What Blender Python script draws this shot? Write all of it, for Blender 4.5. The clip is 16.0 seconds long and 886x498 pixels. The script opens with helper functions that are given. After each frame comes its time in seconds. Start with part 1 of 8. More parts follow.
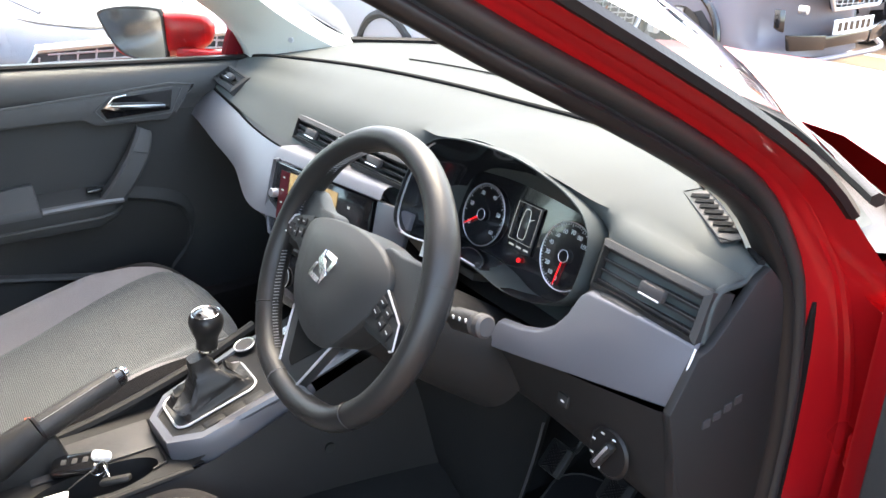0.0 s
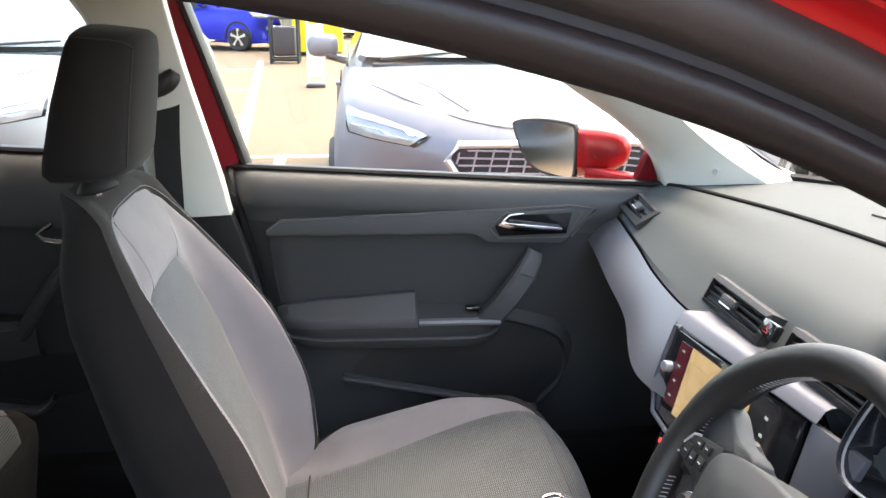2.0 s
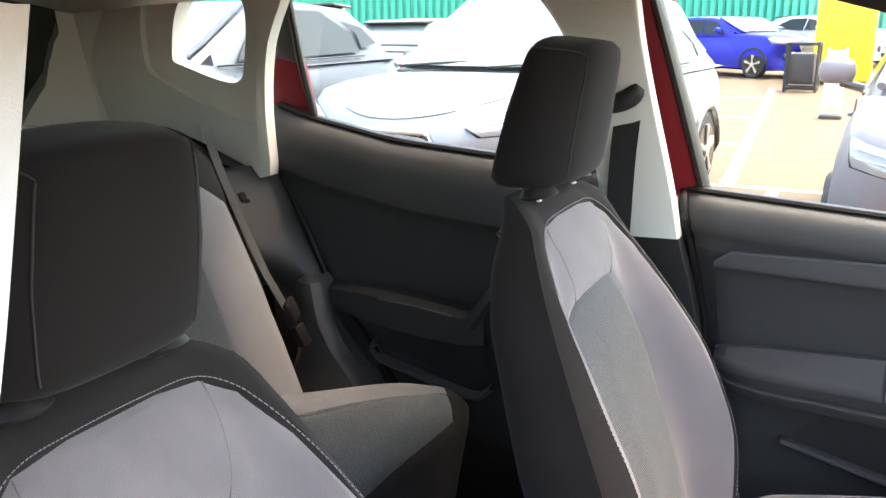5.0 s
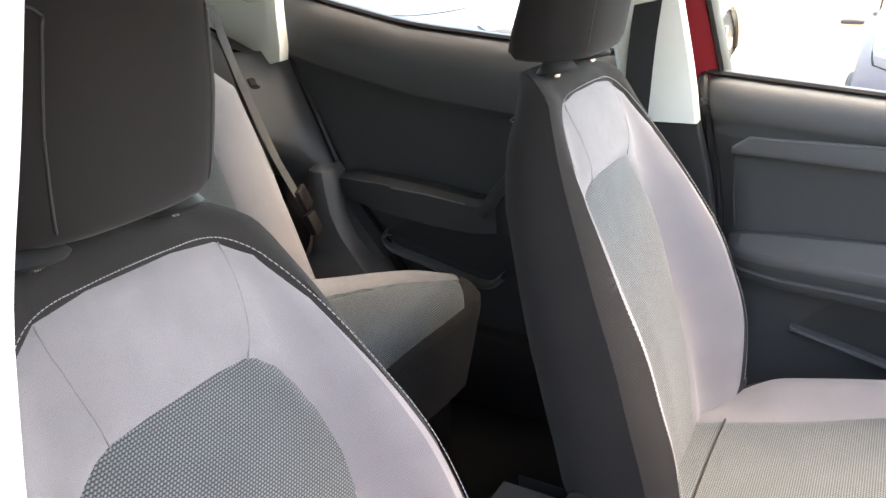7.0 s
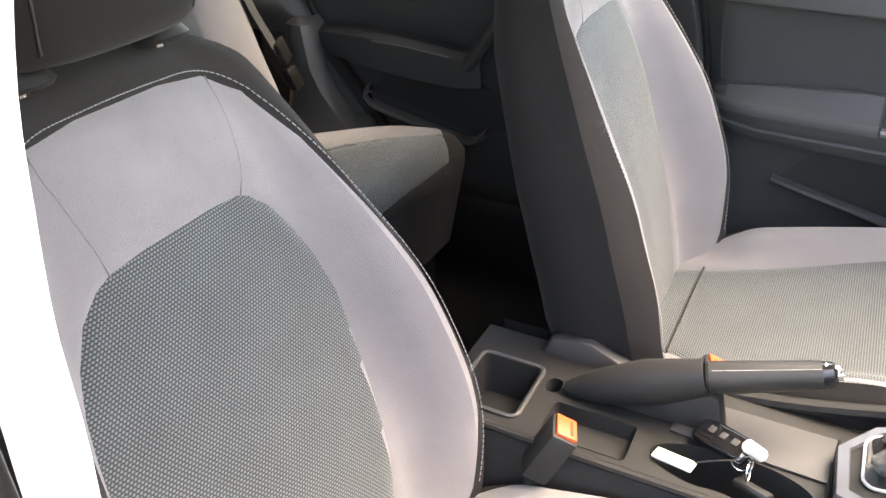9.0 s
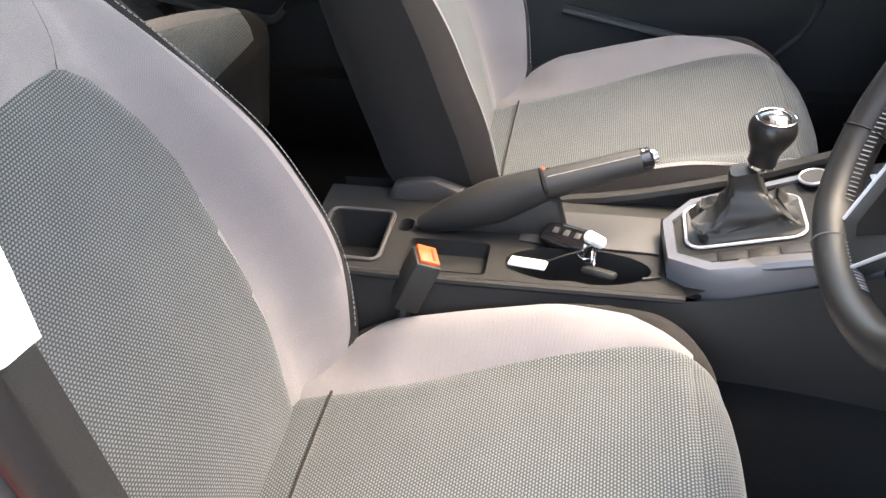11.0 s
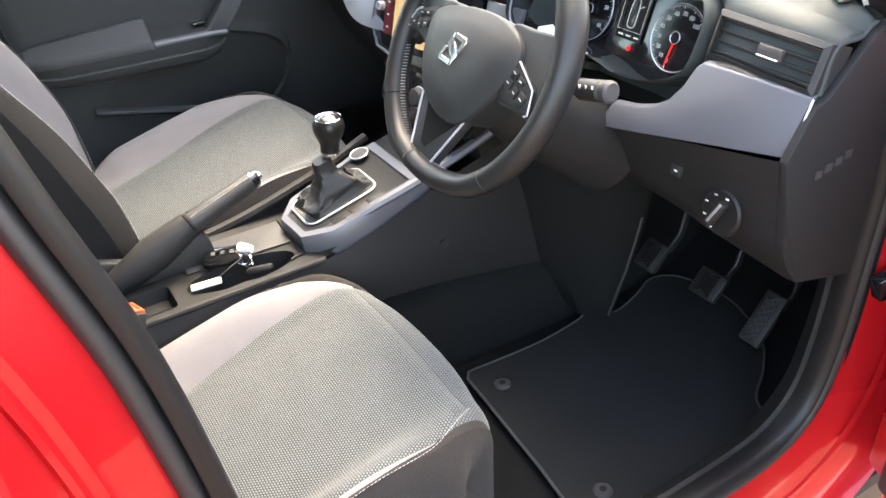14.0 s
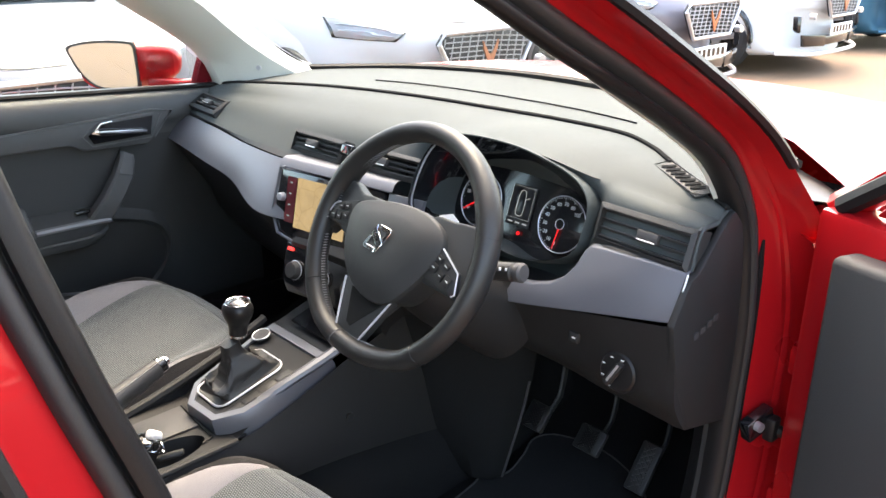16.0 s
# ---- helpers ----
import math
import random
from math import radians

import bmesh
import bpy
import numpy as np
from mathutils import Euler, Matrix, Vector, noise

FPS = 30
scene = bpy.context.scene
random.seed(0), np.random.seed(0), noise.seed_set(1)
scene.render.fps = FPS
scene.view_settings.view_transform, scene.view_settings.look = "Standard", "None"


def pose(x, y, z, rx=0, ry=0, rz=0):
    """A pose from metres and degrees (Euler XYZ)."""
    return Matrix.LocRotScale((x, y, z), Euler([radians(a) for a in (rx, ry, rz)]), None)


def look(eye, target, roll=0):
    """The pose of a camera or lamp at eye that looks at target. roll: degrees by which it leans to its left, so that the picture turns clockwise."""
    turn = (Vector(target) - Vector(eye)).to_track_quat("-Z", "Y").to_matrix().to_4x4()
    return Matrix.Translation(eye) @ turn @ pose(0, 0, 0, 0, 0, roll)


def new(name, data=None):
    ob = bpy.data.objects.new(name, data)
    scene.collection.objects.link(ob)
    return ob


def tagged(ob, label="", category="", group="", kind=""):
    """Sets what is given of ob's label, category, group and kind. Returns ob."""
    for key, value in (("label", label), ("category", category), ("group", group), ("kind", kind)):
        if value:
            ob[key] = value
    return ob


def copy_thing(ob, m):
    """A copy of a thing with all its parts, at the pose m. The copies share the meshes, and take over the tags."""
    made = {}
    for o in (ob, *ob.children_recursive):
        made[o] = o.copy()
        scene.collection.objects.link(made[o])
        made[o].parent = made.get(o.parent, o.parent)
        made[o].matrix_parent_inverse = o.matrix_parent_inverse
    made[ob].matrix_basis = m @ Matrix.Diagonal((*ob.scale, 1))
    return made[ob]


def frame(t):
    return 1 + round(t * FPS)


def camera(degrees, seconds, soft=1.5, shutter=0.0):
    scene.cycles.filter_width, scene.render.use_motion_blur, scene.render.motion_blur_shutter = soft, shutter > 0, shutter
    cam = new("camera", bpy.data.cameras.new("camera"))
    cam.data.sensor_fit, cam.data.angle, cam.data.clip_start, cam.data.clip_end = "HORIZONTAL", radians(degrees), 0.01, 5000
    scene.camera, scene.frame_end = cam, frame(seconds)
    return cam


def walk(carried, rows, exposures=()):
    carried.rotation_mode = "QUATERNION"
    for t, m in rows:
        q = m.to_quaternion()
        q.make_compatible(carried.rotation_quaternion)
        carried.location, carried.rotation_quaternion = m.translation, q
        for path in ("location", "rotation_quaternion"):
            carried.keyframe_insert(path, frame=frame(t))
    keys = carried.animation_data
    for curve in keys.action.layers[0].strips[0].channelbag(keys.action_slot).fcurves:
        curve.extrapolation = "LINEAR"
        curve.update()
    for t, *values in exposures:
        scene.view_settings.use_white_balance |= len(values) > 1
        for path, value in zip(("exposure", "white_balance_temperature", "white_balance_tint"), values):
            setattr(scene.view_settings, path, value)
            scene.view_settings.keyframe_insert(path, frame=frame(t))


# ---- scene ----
cam = camera(56.7, 16.0)
PATH = [
    (0, (1.197, -0.374, 1.44), (-0.315, 0.652, 0.627), -0.0),
    (0.5, (1.123, -0.336, 1.432), (-0.454, 0.61, 0.646), 0.1),
    (1, (1.04, -0.306, 1.433), (-0.652, 0.466, 0.697), -0.3),
    (1.5, (0.979, -0.302, 1.439), (-0.842, 0.189, 0.773), -0.4),
    (2, (0.92, -0.286, 1.445), (-0.978, -0.079, 0.847), 0.3),
    (2.5, (0.872, -0.276, 1.441), (-1.05, -0.387, 0.897), 1.0),
    (3, (0.836, -0.275, 1.427), (-1.039, -0.749, 0.919), 0.8),
    (3.5, (0.82, -0.252, 1.428), (-0.97, -0.982, 0.915), 0.4),
    (4, (0.818, -0.24, 1.424), (-0.921, -1.086, 0.914), 0.2),
    (4.2, (0.821, -0.232, 1.424), (-0.906, -1.107, 0.923), -0.0),
    (6.3, (0.839, -0.225, 1.394), (-0.825, -1.138, 0.761), -0.7),
    (6.5, (0.839, -0.229, 1.387), (-0.817, -1.136, 0.727), -0.7),
    (7, (0.841, -0.232, 1.373), (-0.788, -1.124, 0.632), -0.5),
    (7.5, (0.842, -0.236, 1.363), (-0.763, -1.103, 0.543), -0.3),
    (8, (0.845, -0.239, 1.349), (-0.738, -1.082, 0.464), -0.0),
    (8.2, (0.851, -0.234, 1.348), (-0.716, -1.072, 0.43), 0.1),
    (10.3, (0.893, -0.25, 1.301), (-0.619, -0.807, 0.115), -1.6),
    (10.5, (0.907, -0.249, 1.295), (-0.621, -0.737, 0.1), -1.9),
    (11, (0.938, -0.256, 1.293), (-0.615, -0.578, 0.074), -2.5),
    (11.5, (0.997, -0.287, 1.302), (-0.589, -0.427, 0.091), -2.9),
    (12, (1.041, -0.323, 1.304), (-0.549, -0.261, 0.094), -3.3),
    (12.5, (1.119, -0.384, 1.309), (-0.461, -0.088, 0.118), -3.1),
    (13, (1.238, -0.442, 1.336), (-0.342, 0.05, 0.214), -3.2),
    (13.5, (1.287, -0.489, 1.359), (-0.264, 0.149, 0.269), -3.6),
    (14, (1.261, -0.526, 1.379), (-0.202, 0.301, 0.295), -3.8),
    (14.5, (1.228, -0.608, 1.404), (-0.14, 0.43, 0.378), -2.2),
    (15, (1.225, -0.649, 1.419), (-0.12, 0.508, 0.497), -0.8),
    (15.5, (1.233, -0.667, 1.433), (-0.114, 0.563, 0.613), 0.1),
    (16, (1.253, -0.685, 1.437), (-0.104, 0.591, 0.71), -0.1),
]
EXPOSURES = [(0.0, 3.85, 7550, 10), (1.0, 3.68, 7600, 11), (1.5, 3.56, 7750, 12), (2.0, 3.62, 7900, 13), (3.0, 3.54, 8000, 13), (4.0, 3.51, 7950, 13), (6.5, 4.2, 7900, 14), (8.0, 4.33, 8300, 13), (10.5, 4.07, 8100, 12), (12.5, 4.17, 8000, 11), (13.5, 4.14, 8100, 10), (14.5, 4.22, 8100, 10), (15.0, 4.15, 8000, 10), (16.0, 3.56, 7900, 10)]
walk(cam, [(t, look(eye, target, roll)) for t, eye, target, roll in PATH], EXPOSURES)

# ---- light ----
SUN_EL, SUN_AZ = 62.0, -35.0
world = bpy.data.worlds.new("sky")
scene.world = world
world.use_nodes = True
wn = world.node_tree.nodes
sky = wn.new("ShaderNodeTexSky")
sky.sky_type, sky.sun_disc = "NISHITA", False
sky.sun_elevation, sky.sun_rotation = radians(SUN_EL), radians(SUN_AZ)
sky.air_density, sky.dust_density, sky.ozone_density = 1.0, 3.0, 1.0
wn["Background"].inputs["Strength"].default_value = 0.15
world.node_tree.links.new(sky.outputs[0], wn["Background"].inputs["Color"])
sun = new("sun", bpy.data.lights.new("sun", "SUN"))
sun.data.energy, sun.data.angle, sun.data.color = 0.4, radians(35.0), (1.0, 0.95, 0.88)
sun.rotation_euler = (radians(90 - SUN_EL), 0, radians(180 - SUN_AZ))


# ---- materials ----
def nodes_of(name):
    m = bpy.data.materials.new(name)
    m.use_nodes = True
    return m, m.node_tree.nodes, m.node_tree.links, m.node_tree.nodes["Principled BSDF"]


def surface(name, color, rough=0.6, metal=0.0, grain=600.0, bump=0.15, vary=0.12, blotch=7.0, coat=0.0, spec=0.5, random_tint=0.0):
    """A painted, moulded or woven surface: fine grain in relief, and two scales of change in tone and gloss."""
    m, n, l, b = nodes_of(name)
    co = n.new("ShaderNodeTexCoord")
    fine, large = n.new("ShaderNodeTexNoise"), n.new("ShaderNodeTexNoise")
    fine.inputs["Scale"].default_value, large.inputs["Scale"].default_value = grain, blotch
    fine.inputs["Detail"].default_value, large.inputs["Detail"].default_value = 2.0, 4.0
    for t in (fine, large):
        l.new(co.outputs["Object"], t.inputs["Vector"])
    mix = n.new("ShaderNodeMath")
    mix.operation = "MULTIPLY_ADD"
    l.new(large.outputs[0], mix.inputs[0])
    mix.inputs[1].default_value = 0.7
    half = n.new("ShaderNodeMath")
    half.operation = "MULTIPLY"
    half.inputs[1].default_value = 0.3
    l.new(fine.outputs[0], half.inputs[0])
    l.new(half.outputs[0], mix.inputs[2])
    ramp = n.new("ShaderNodeMix")
    ramp.data_type = "RGBA"
    lo, hi = [max(0.0, c * (1 - vary)) for c in color], [min(1.0, c * (1 + vary)) for c in color]
    ramp.inputs[6].default_value, ramp.inputs[7].default_value = (*lo, 1), (*hi, 1)
    l.new(mix.outputs[0], ramp.inputs[0])
    out = ramp.outputs[2]
    if random_tint:
        info, hsv, k = n.new("ShaderNodeObjectInfo"), n.new("ShaderNodeHueSaturation"), n.new("ShaderNodeMath")
        k.operation = "MULTIPLY_ADD"
        k.inputs[1].default_value, k.inputs[2].default_value = random_tint, 1 - random_tint / 2
        l.new(info.outputs["Random"], k.inputs[0])
        l.new(k.outputs[0], hsv.inputs["Value"])
        l.new(out, hsv.inputs["Color"])
        out = hsv.outputs[0]
    l.new(out, b.inputs["Base Color"])
    rr = n.new("ShaderNodeMapRange")
    rr.inputs[3].default_value, rr.inputs[4].default_value = max(0.02, rough - 0.08), min(1.0, rough + 0.08)
    l.new(large.outputs[0], rr.inputs[0])
    l.new(rr.outputs[0], b.inputs["Roughness"])
    b.inputs["Metallic"].default_value = metal
    b.inputs["Specular IOR Level"].default_value = spec
    b.inputs["Coat Weight"].default_value = coat
    b.inputs["Coat Roughness"].default_value = 0.04
    if bump:
        bp = n.new("ShaderNodeBump")
        bp.inputs["Strength"].default_value, bp.inputs["Distance"].default_value = bump, 0.001
        l.new(fine.outputs[0], bp.inputs["Height"])
        l.new(bp.outputs[0], b.inputs["Normal"])
    return m


def fabric(name, dark, light, period=0.0042, level=0.25, rough=0.9, sheen=0.2):
    """A woven cloth in its own surface metres: rows of light threads over a dark ground."""
    m, n, l, b = nodes_of(name)
    uv = n.new("ShaderNodeUVMap")
    sep = n.new("ShaderNodeSeparateXYZ")
    l.new(uv.outputs[0], sep.inputs[0])

    def math(op, a, c=None):
        x = n.new("ShaderNodeMath")
        x.operation = op
        for k, v in enumerate((a, c)):
            if v is None:
                continue
            if isinstance(v, (int, float)):
                x.inputs[k].default_value = v
            else:
                l.new(v, x.inputs[k])
        return x.outputs[0]

    k = 2 * math_pi / period
    row = math("MULTIPLY", sep.outputs[1], k)
    shift = math("MULTIPLY", math("SIGN", math("SINE", math("MULTIPLY", row, 0.5))), math_pi / 2)
    sx = math("SINE", math("ADD", math("MULTIPLY", sep.outputs[0], k * 0.75), shift))
    sy = math("COSINE", row)
    dot = math("ADD", math("MULTIPLY", sx, 0.5), math("MULTIPLY", sy, -0.5))
    no = n.new("ShaderNodeTexNoise")
    no.inputs["Scale"].default_value = 900
    l.new(uv.outputs[0], no.inputs["Vector"])
    big = n.new("ShaderNodeTexNoise")
    big.inputs["Scale"].default_value = 14
    l.new(uv.outputs[0], big.inputs["Vector"])
    h = math("ADD", dot, math("MULTIPLY", math("SUBTRACT", no.outputs[0], 0.5), 1.0))
    mr = n.new("ShaderNodeMapRange")
    mr.inputs[1].default_value, mr.inputs[2].default_value = -0.5 + level, 0.6 + level
    l.new(h, mr.inputs[0])
    mix = n.new("ShaderNodeMix")
    mix.data_type = "RGBA"
    mix.inputs[6].default_value, mix.inputs[7].default_value = (*dark, 1), (*light, 1)
    l.new(mr.outputs[0], mix.inputs[0])
    hsv = n.new("ShaderNodeHueSaturation")
    l.new(mix.outputs[2], hsv.inputs["Color"])
    l.new(math("ADD", math("MULTIPLY", big.outputs[0], 0.3), 0.85), hsv.inputs["Value"])
    l.new(hsv.outputs[0], b.inputs["Base Color"])
    b.inputs["Roughness"].default_value = rough
    b.inputs["Sheen Weight"].default_value = sheen
    b.inputs["Specular IOR Level"].default_value = 0.2
    bp = n.new("ShaderNodeBump")
    bp.inputs["Strength"].default_value, bp.inputs["Distance"].default_value = 0.35, 0.0006
    l.new(h, bp.inputs["Height"])
    l.new(bp.outputs[0], b.inputs["Normal"])
    return m


math_pi = math.pi


def glass(name, tint=(0.90, 0.95, 0.93), base=0.05, rise=5.0):
    """Thin window glass: clear, with a sheen that grows at grazing angles."""
    m, n, l, b = nodes_of(name)
    n.remove(b)
    t, g, mix, f = n.new("ShaderNodeBsdfTransparent"), n.new("ShaderNodeBsdfGlossy"), n.new("ShaderNodeMixShader"), n.new("ShaderNodeLayerWeight")
    t.inputs[0].default_value = (*tint, 1)
    g.inputs["Roughness"].default_value = 0.01
    f.inputs[0].default_value = 0.5
    p, k = n.new("ShaderNodeMath"), n.new("ShaderNodeMath")
    p.operation, k.operation = "POWER", "MULTIPLY_ADD"
    p.inputs[1].default_value = rise
    k.inputs[1].default_value, k.inputs[2].default_value = 1 - base, base
    l.new(f.outputs["Facing"], p.inputs[0])
    l.new(p.outputs[0], k.inputs[0])
    l.new(k.outputs[0], mix.inputs[0])
    l.new(t.outputs[0], mix.inputs[1])
    l.new(g.outputs[0], mix.inputs[2])
    l.new(mix.outputs[0], n["Material Output"].inputs[0])
    return m


def shine(name, color, power):
    m, n, l, b = nodes_of(name)
    b.inputs["Base Color"].default_value = (*[c * 0.3 for c in color], 1)
    b.inputs["Emission Color"].default_value = (*color, 1)
    b.inputs["Emission Strength"].default_value = power
    b.inputs["Roughness"].default_value = 0.2
    return m


RED = surface("red_car_paint", (0.42, 0.009, 0.013), 0.29, 0.3, 2500, 0.0, 0.06, 3, coat=0.55, spec=0.22)
# body red darkened: the shade on the inner frames is put into this colour
SHADED_RED = surface("shade_darkened_red_paint", (0.15, 0.004, 0.009), 0.42, 0.1, 2500, 0.0, 0.08, 3, spec=0.2)
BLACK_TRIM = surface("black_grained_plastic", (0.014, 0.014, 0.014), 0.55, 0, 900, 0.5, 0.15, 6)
DASH_TOP = surface("grey_green_soft_plastic", (0.041, 0.049, 0.0485), 0.66, 0, 1400, 0.35, 0.08, 5, spec=0.3)
DASH_FACE = surface("charcoal_soft_plastic", (0.038, 0.036, 0.037), 0.55, 0, 1100, 0.6, 0.08, 5)
DASH_LOW = surface("dark_grained_plastic", (0.0155, 0.015, 0.0150), 0.58, 0, 900, 0.6, 0.12, 5, spec=0.28)
DOOR_TRIM = surface("dark_door_plastic", (0.039, 0.040, 0.0395), 0.58, 0, 800, 0.6, 0.12, 5, spec=0.3)
DOOR_TOP = surface("grey_door_plastic", (0.058, 0.059, 0.059), 0.52, 0, 900, 0.6, 0.1, 5, spec=0.4)
STRIP = surface("blue_grey_metallic_trim", (0.118, 0.120, 0.134), 0.40, 0.35, 3000, 0.1, 0.05, 4)
SATIN_GREY = surface("satin_grey_plastic", (0.13, 0.13, 0.13), 0.4, 0.2, 900, 0.2, 0.08, 6)
RUBBER = surface("black_rubber_seal", (0.011, 0.010, 0.010), 0.40, 0, 300, 0.2, 0.2, 9, spec=0.25)
SEAL_LIP = surface("worn_grey_brown_rubber", (0.024, 0.022, 0.0217), 0.46, 0, 400, 0.2, 0.12, 9, spec=0.35)
LEATHER = surface("black_leather", (0.020, 0.0195, 0.019), 0.45, 0, 900, 0.5, 0.15, 12)
RIM = surface("smooth_black_leather", (0.015, 0.0147, 0.0145), 0.38, 0, 1500, 0.22, 0.12, 12, spec=0.38)
PAD = surface("dark_grey_wheel_plastic", (0.026, 0.0268, 0.0268), 0.5, 0, 1500, 0.3, 0.08, 8)
GLOSS_BLACK = surface("gloss_black_plastic", (0.008, 0.008, 0.009), 0.12, 0, 50, 0.0, 0.2, 6, coat=0.6)
CHROME = surface("bright_chrome", (0.85, 0.85, 0.86), 0.12, 1.0, 80, 0.0, 0.03, 8)
SATIN = surface("satin_silver_plastic", (0.62, 0.62, 0.64), 0.32, 0.8, 600, 0.05, 0.05, 8)
SILVER = surface("bright_silver_paint", (0.60, 0.60, 0.62), 0.32, 0.3, 600, 0.05, 0.05, 8)
HEADLINER = surface("pale_grey_headliner_cloth", (0.60, 0.60, 0.55), 0.9, 0, 1500, 0.5, 0.05, 6, spec=0.2)
PILLAR = surface("pale_grey_pillar_plastic", (0.62, 0.63, 0.57), 0.6, 0, 900, 0.3, 0.04, 5)
CARPET = surface("black_carpet", (0.012, 0.012, 0.012), 0.95, 0, 1500, 1.0, 0.35, 14, spec=0.1)
MATPILE = surface("black_floor_mat_pile", (0.022, 0.022, 0.022), 0.95, 0, 900, 1.0, 0.3, 9, spec=0.1)
MATEDGE = surface("grey_mat_binding", (0.055, 0.055, 0.055), 0.8, 0, 900, 0.6, 0.2, 9)
CLOTH_LIGHT = fabric("light_grey_bolster_cloth", (0.160, 0.151, 0.156), (0.212, 0.200, 0.206), 0.0016, 0.0)
CLOTH_DARK = fabric("charcoal_seat_cloth", (0.0135, 0.0122, 0.0118), (0.028, 0.0255, 0.0248), 0.0016, 0.0, sheen=0.05)
CLOTH_MESH = fabric("grey_woven_mesh_cloth", (0.026, 0.030, 0.032), (0.143, 0.154, 0.158), 0.0035, 0.15)
SEAM = surface("grey_seam_thread", (0.15, 0.14, 0.144), 0.9, 0, 900, 0.3, 0.1, 40, spec=0.2)
WELT = surface("dark_grey_welt_cord", (0.045, 0.044, 0.045), 0.85, 0, 900, 0.3, 0.1, 40, spec=0.2)
STITCH = surface("pale_grey_stitching", (0.26, 0.26, 0.265), 0.8, 0, 900, 0.3, 0.1, 40)
WINDOW = glass("window_glass")
REAR_GLASS = glass("dark_rear_glass", (0.42, 0.45, 0.44))
SCREEN_GLASS = glass("tinted_windscreen_glass", (0.74, 0.77, 0.755), 0.06, 3.2)
MIRROR = surface("mirror_glass", (0.9, 0.9, 0.9), 0.02, 1.0, 10, 0.0, 0.01, 1)
ORANGE = surface("orange_red_plastic", (0.75, 0.10, 0.03), 0.4, 0, 300, 0.1, 0.1, 20)
WHITE_TAG = surface("white_plastic", (0.78, 0.78, 0.76), 0.5, 0, 300, 0.1, 0.06, 20)


# ---- mesh helpers ----
def thing(name, label, category, group="", kind=""):
    ob = new(name)
    ob.empty_display_size = 0.05
    return tagged(ob, label, category, group, kind)


def part(name, bm, material, parent, label="", smooth=True, sharp=35):
    me = bpy.data.meshes.new(name)
    bmesh.ops.recalc_face_normals(bm, faces=bm.faces)
    for f in bm.faces:
        f.smooth = smooth
    if smooth:
        for e in bm.edges:
            if len(e.link_faces) == 2 and e.calc_face_angle(0) > radians(sharp):
                e.smooth = False
    bm.to_mesh(me)
    bm.free()
    me.materials.append(material)
    ob = new(name, me)
    if parent:
        ob.parent = parent
    if label:
        tagged(ob, label)
    return ob


def box(cx, cy, cz, sx, sy, sz, bev=0.004, seg=2, m=None):
    bm = bmesh.new()
    bmesh.ops.create_cube(bm, size=1)
    bmesh.ops.scale(bm, vec=(sx, sy, sz), verts=bm.verts)
    if bev:
        bmesh.ops.bevel(bm, geom=bm.edges, offset=min(bev, 0.49 * min(sx, sy, sz)), segments=seg, profile=0.5, affect="EDGES")
    bmesh.ops.transform(bm, matrix=Matrix.Translation((cx, cy, cz)) @ (m or Matrix()), verts=bm.verts)
    return bm


def add(bm, *others):
    for o in others:
        me = bpy.data.meshes.new("tmp")
        o.to_mesh(me)
        o.free()
        bm.from_mesh(me)
        bpy.data.meshes.remove(me)
    return bm


def turned(bm, m):
    bmesh.ops.transform(bm, matrix=m, verts=bm.verts)
    return bm


def curve(pts, n, closed=False):
    """n points along a smooth line through pts."""
    p = [Vector(q) for q in pts]
    if closed:
        p = p + [p[0]]
    d = [0.0]
    for a, b in zip(p, p[1:]):
        d.append(d[-1] + max(1e-6, (b - a).length))
    out = []
    total = d[-1]
    k = len(p) - 1
    for i in range(n):
        s = total * i / (n if closed else n - 1)
        j = min(k - 1, max(0, next((q for q in range(k) if d[q + 1] >= s - 1e-9), k - 1)))
        h = d[j + 1] - d[j]
        u = (s - d[j]) / h

        def tan(q):
            if closed:
                a, b = (q - 1) % k, (q + 1) % k
                span = (d[q] - d[q - 1] if q > 0 else d[k] - d[k - 1]) + (d[(q % k) + 1] - d[q % k])
                return (p[b] - p[a]) / span
            a, b = max(0, q - 1), min(k, q + 1)
            return (p[b] - p[a]) / (d[b] - d[a])

        t0, t1 = tan(j) * h, tan(j + 1) * h
        out.append(p[j] * (2 * u**3 - 3 * u**2 + 1) + t0 * (u**3 - 2 * u**2 + u) + p[j + 1] * (3 * u**2 - 2 * u**3) + t1 * (u**3 - u**2))
    return out


def skin(rows, closed=False, caps=False):
    """A surface over rows of points, all of one length; closed joins each row's end to its start."""
    bm = bmesh.new()
    vs = [[bm.verts.new(p) for p in row] for row in rows]
    n = len(rows[0])
    for a, b in zip(vs, vs[1:]):
        for i in range(n if closed else n - 1):
            j = (i + 1) % n
            bm.faces.new((a[i], a[j], b[j], b[i]))
    if caps and closed:
        bm.faces.new(vs[0])
        bm.faces.new(vs[-1][::-1])
    bm.verts.index_update()
    uv = bm.loops.layers.uv.new("UVMap")
    um = [0.0]
    mid = n // 2
    for a, b in zip(rows, rows[1:]):
        um.append(um[-1] + (Vector(b[mid]) - Vector(a[mid])).length)
    vm = []
    for row in rows:
        v = [0.0]
        for a, b in zip(row, row[1:]):
            v.append(v[-1] + (Vector(b) - Vector(a)).length)
        vm.append(v)
    place = {}
    for i, row in enumerate(vs):
        for j, v in enumerate(row):
            place[v] = (vm[i][j] - vm[i][mid], um[i])
    for f in bm.faces:
        for lp in f.loops:
            lp[uv].uv = place[lp.vert]
    return bm


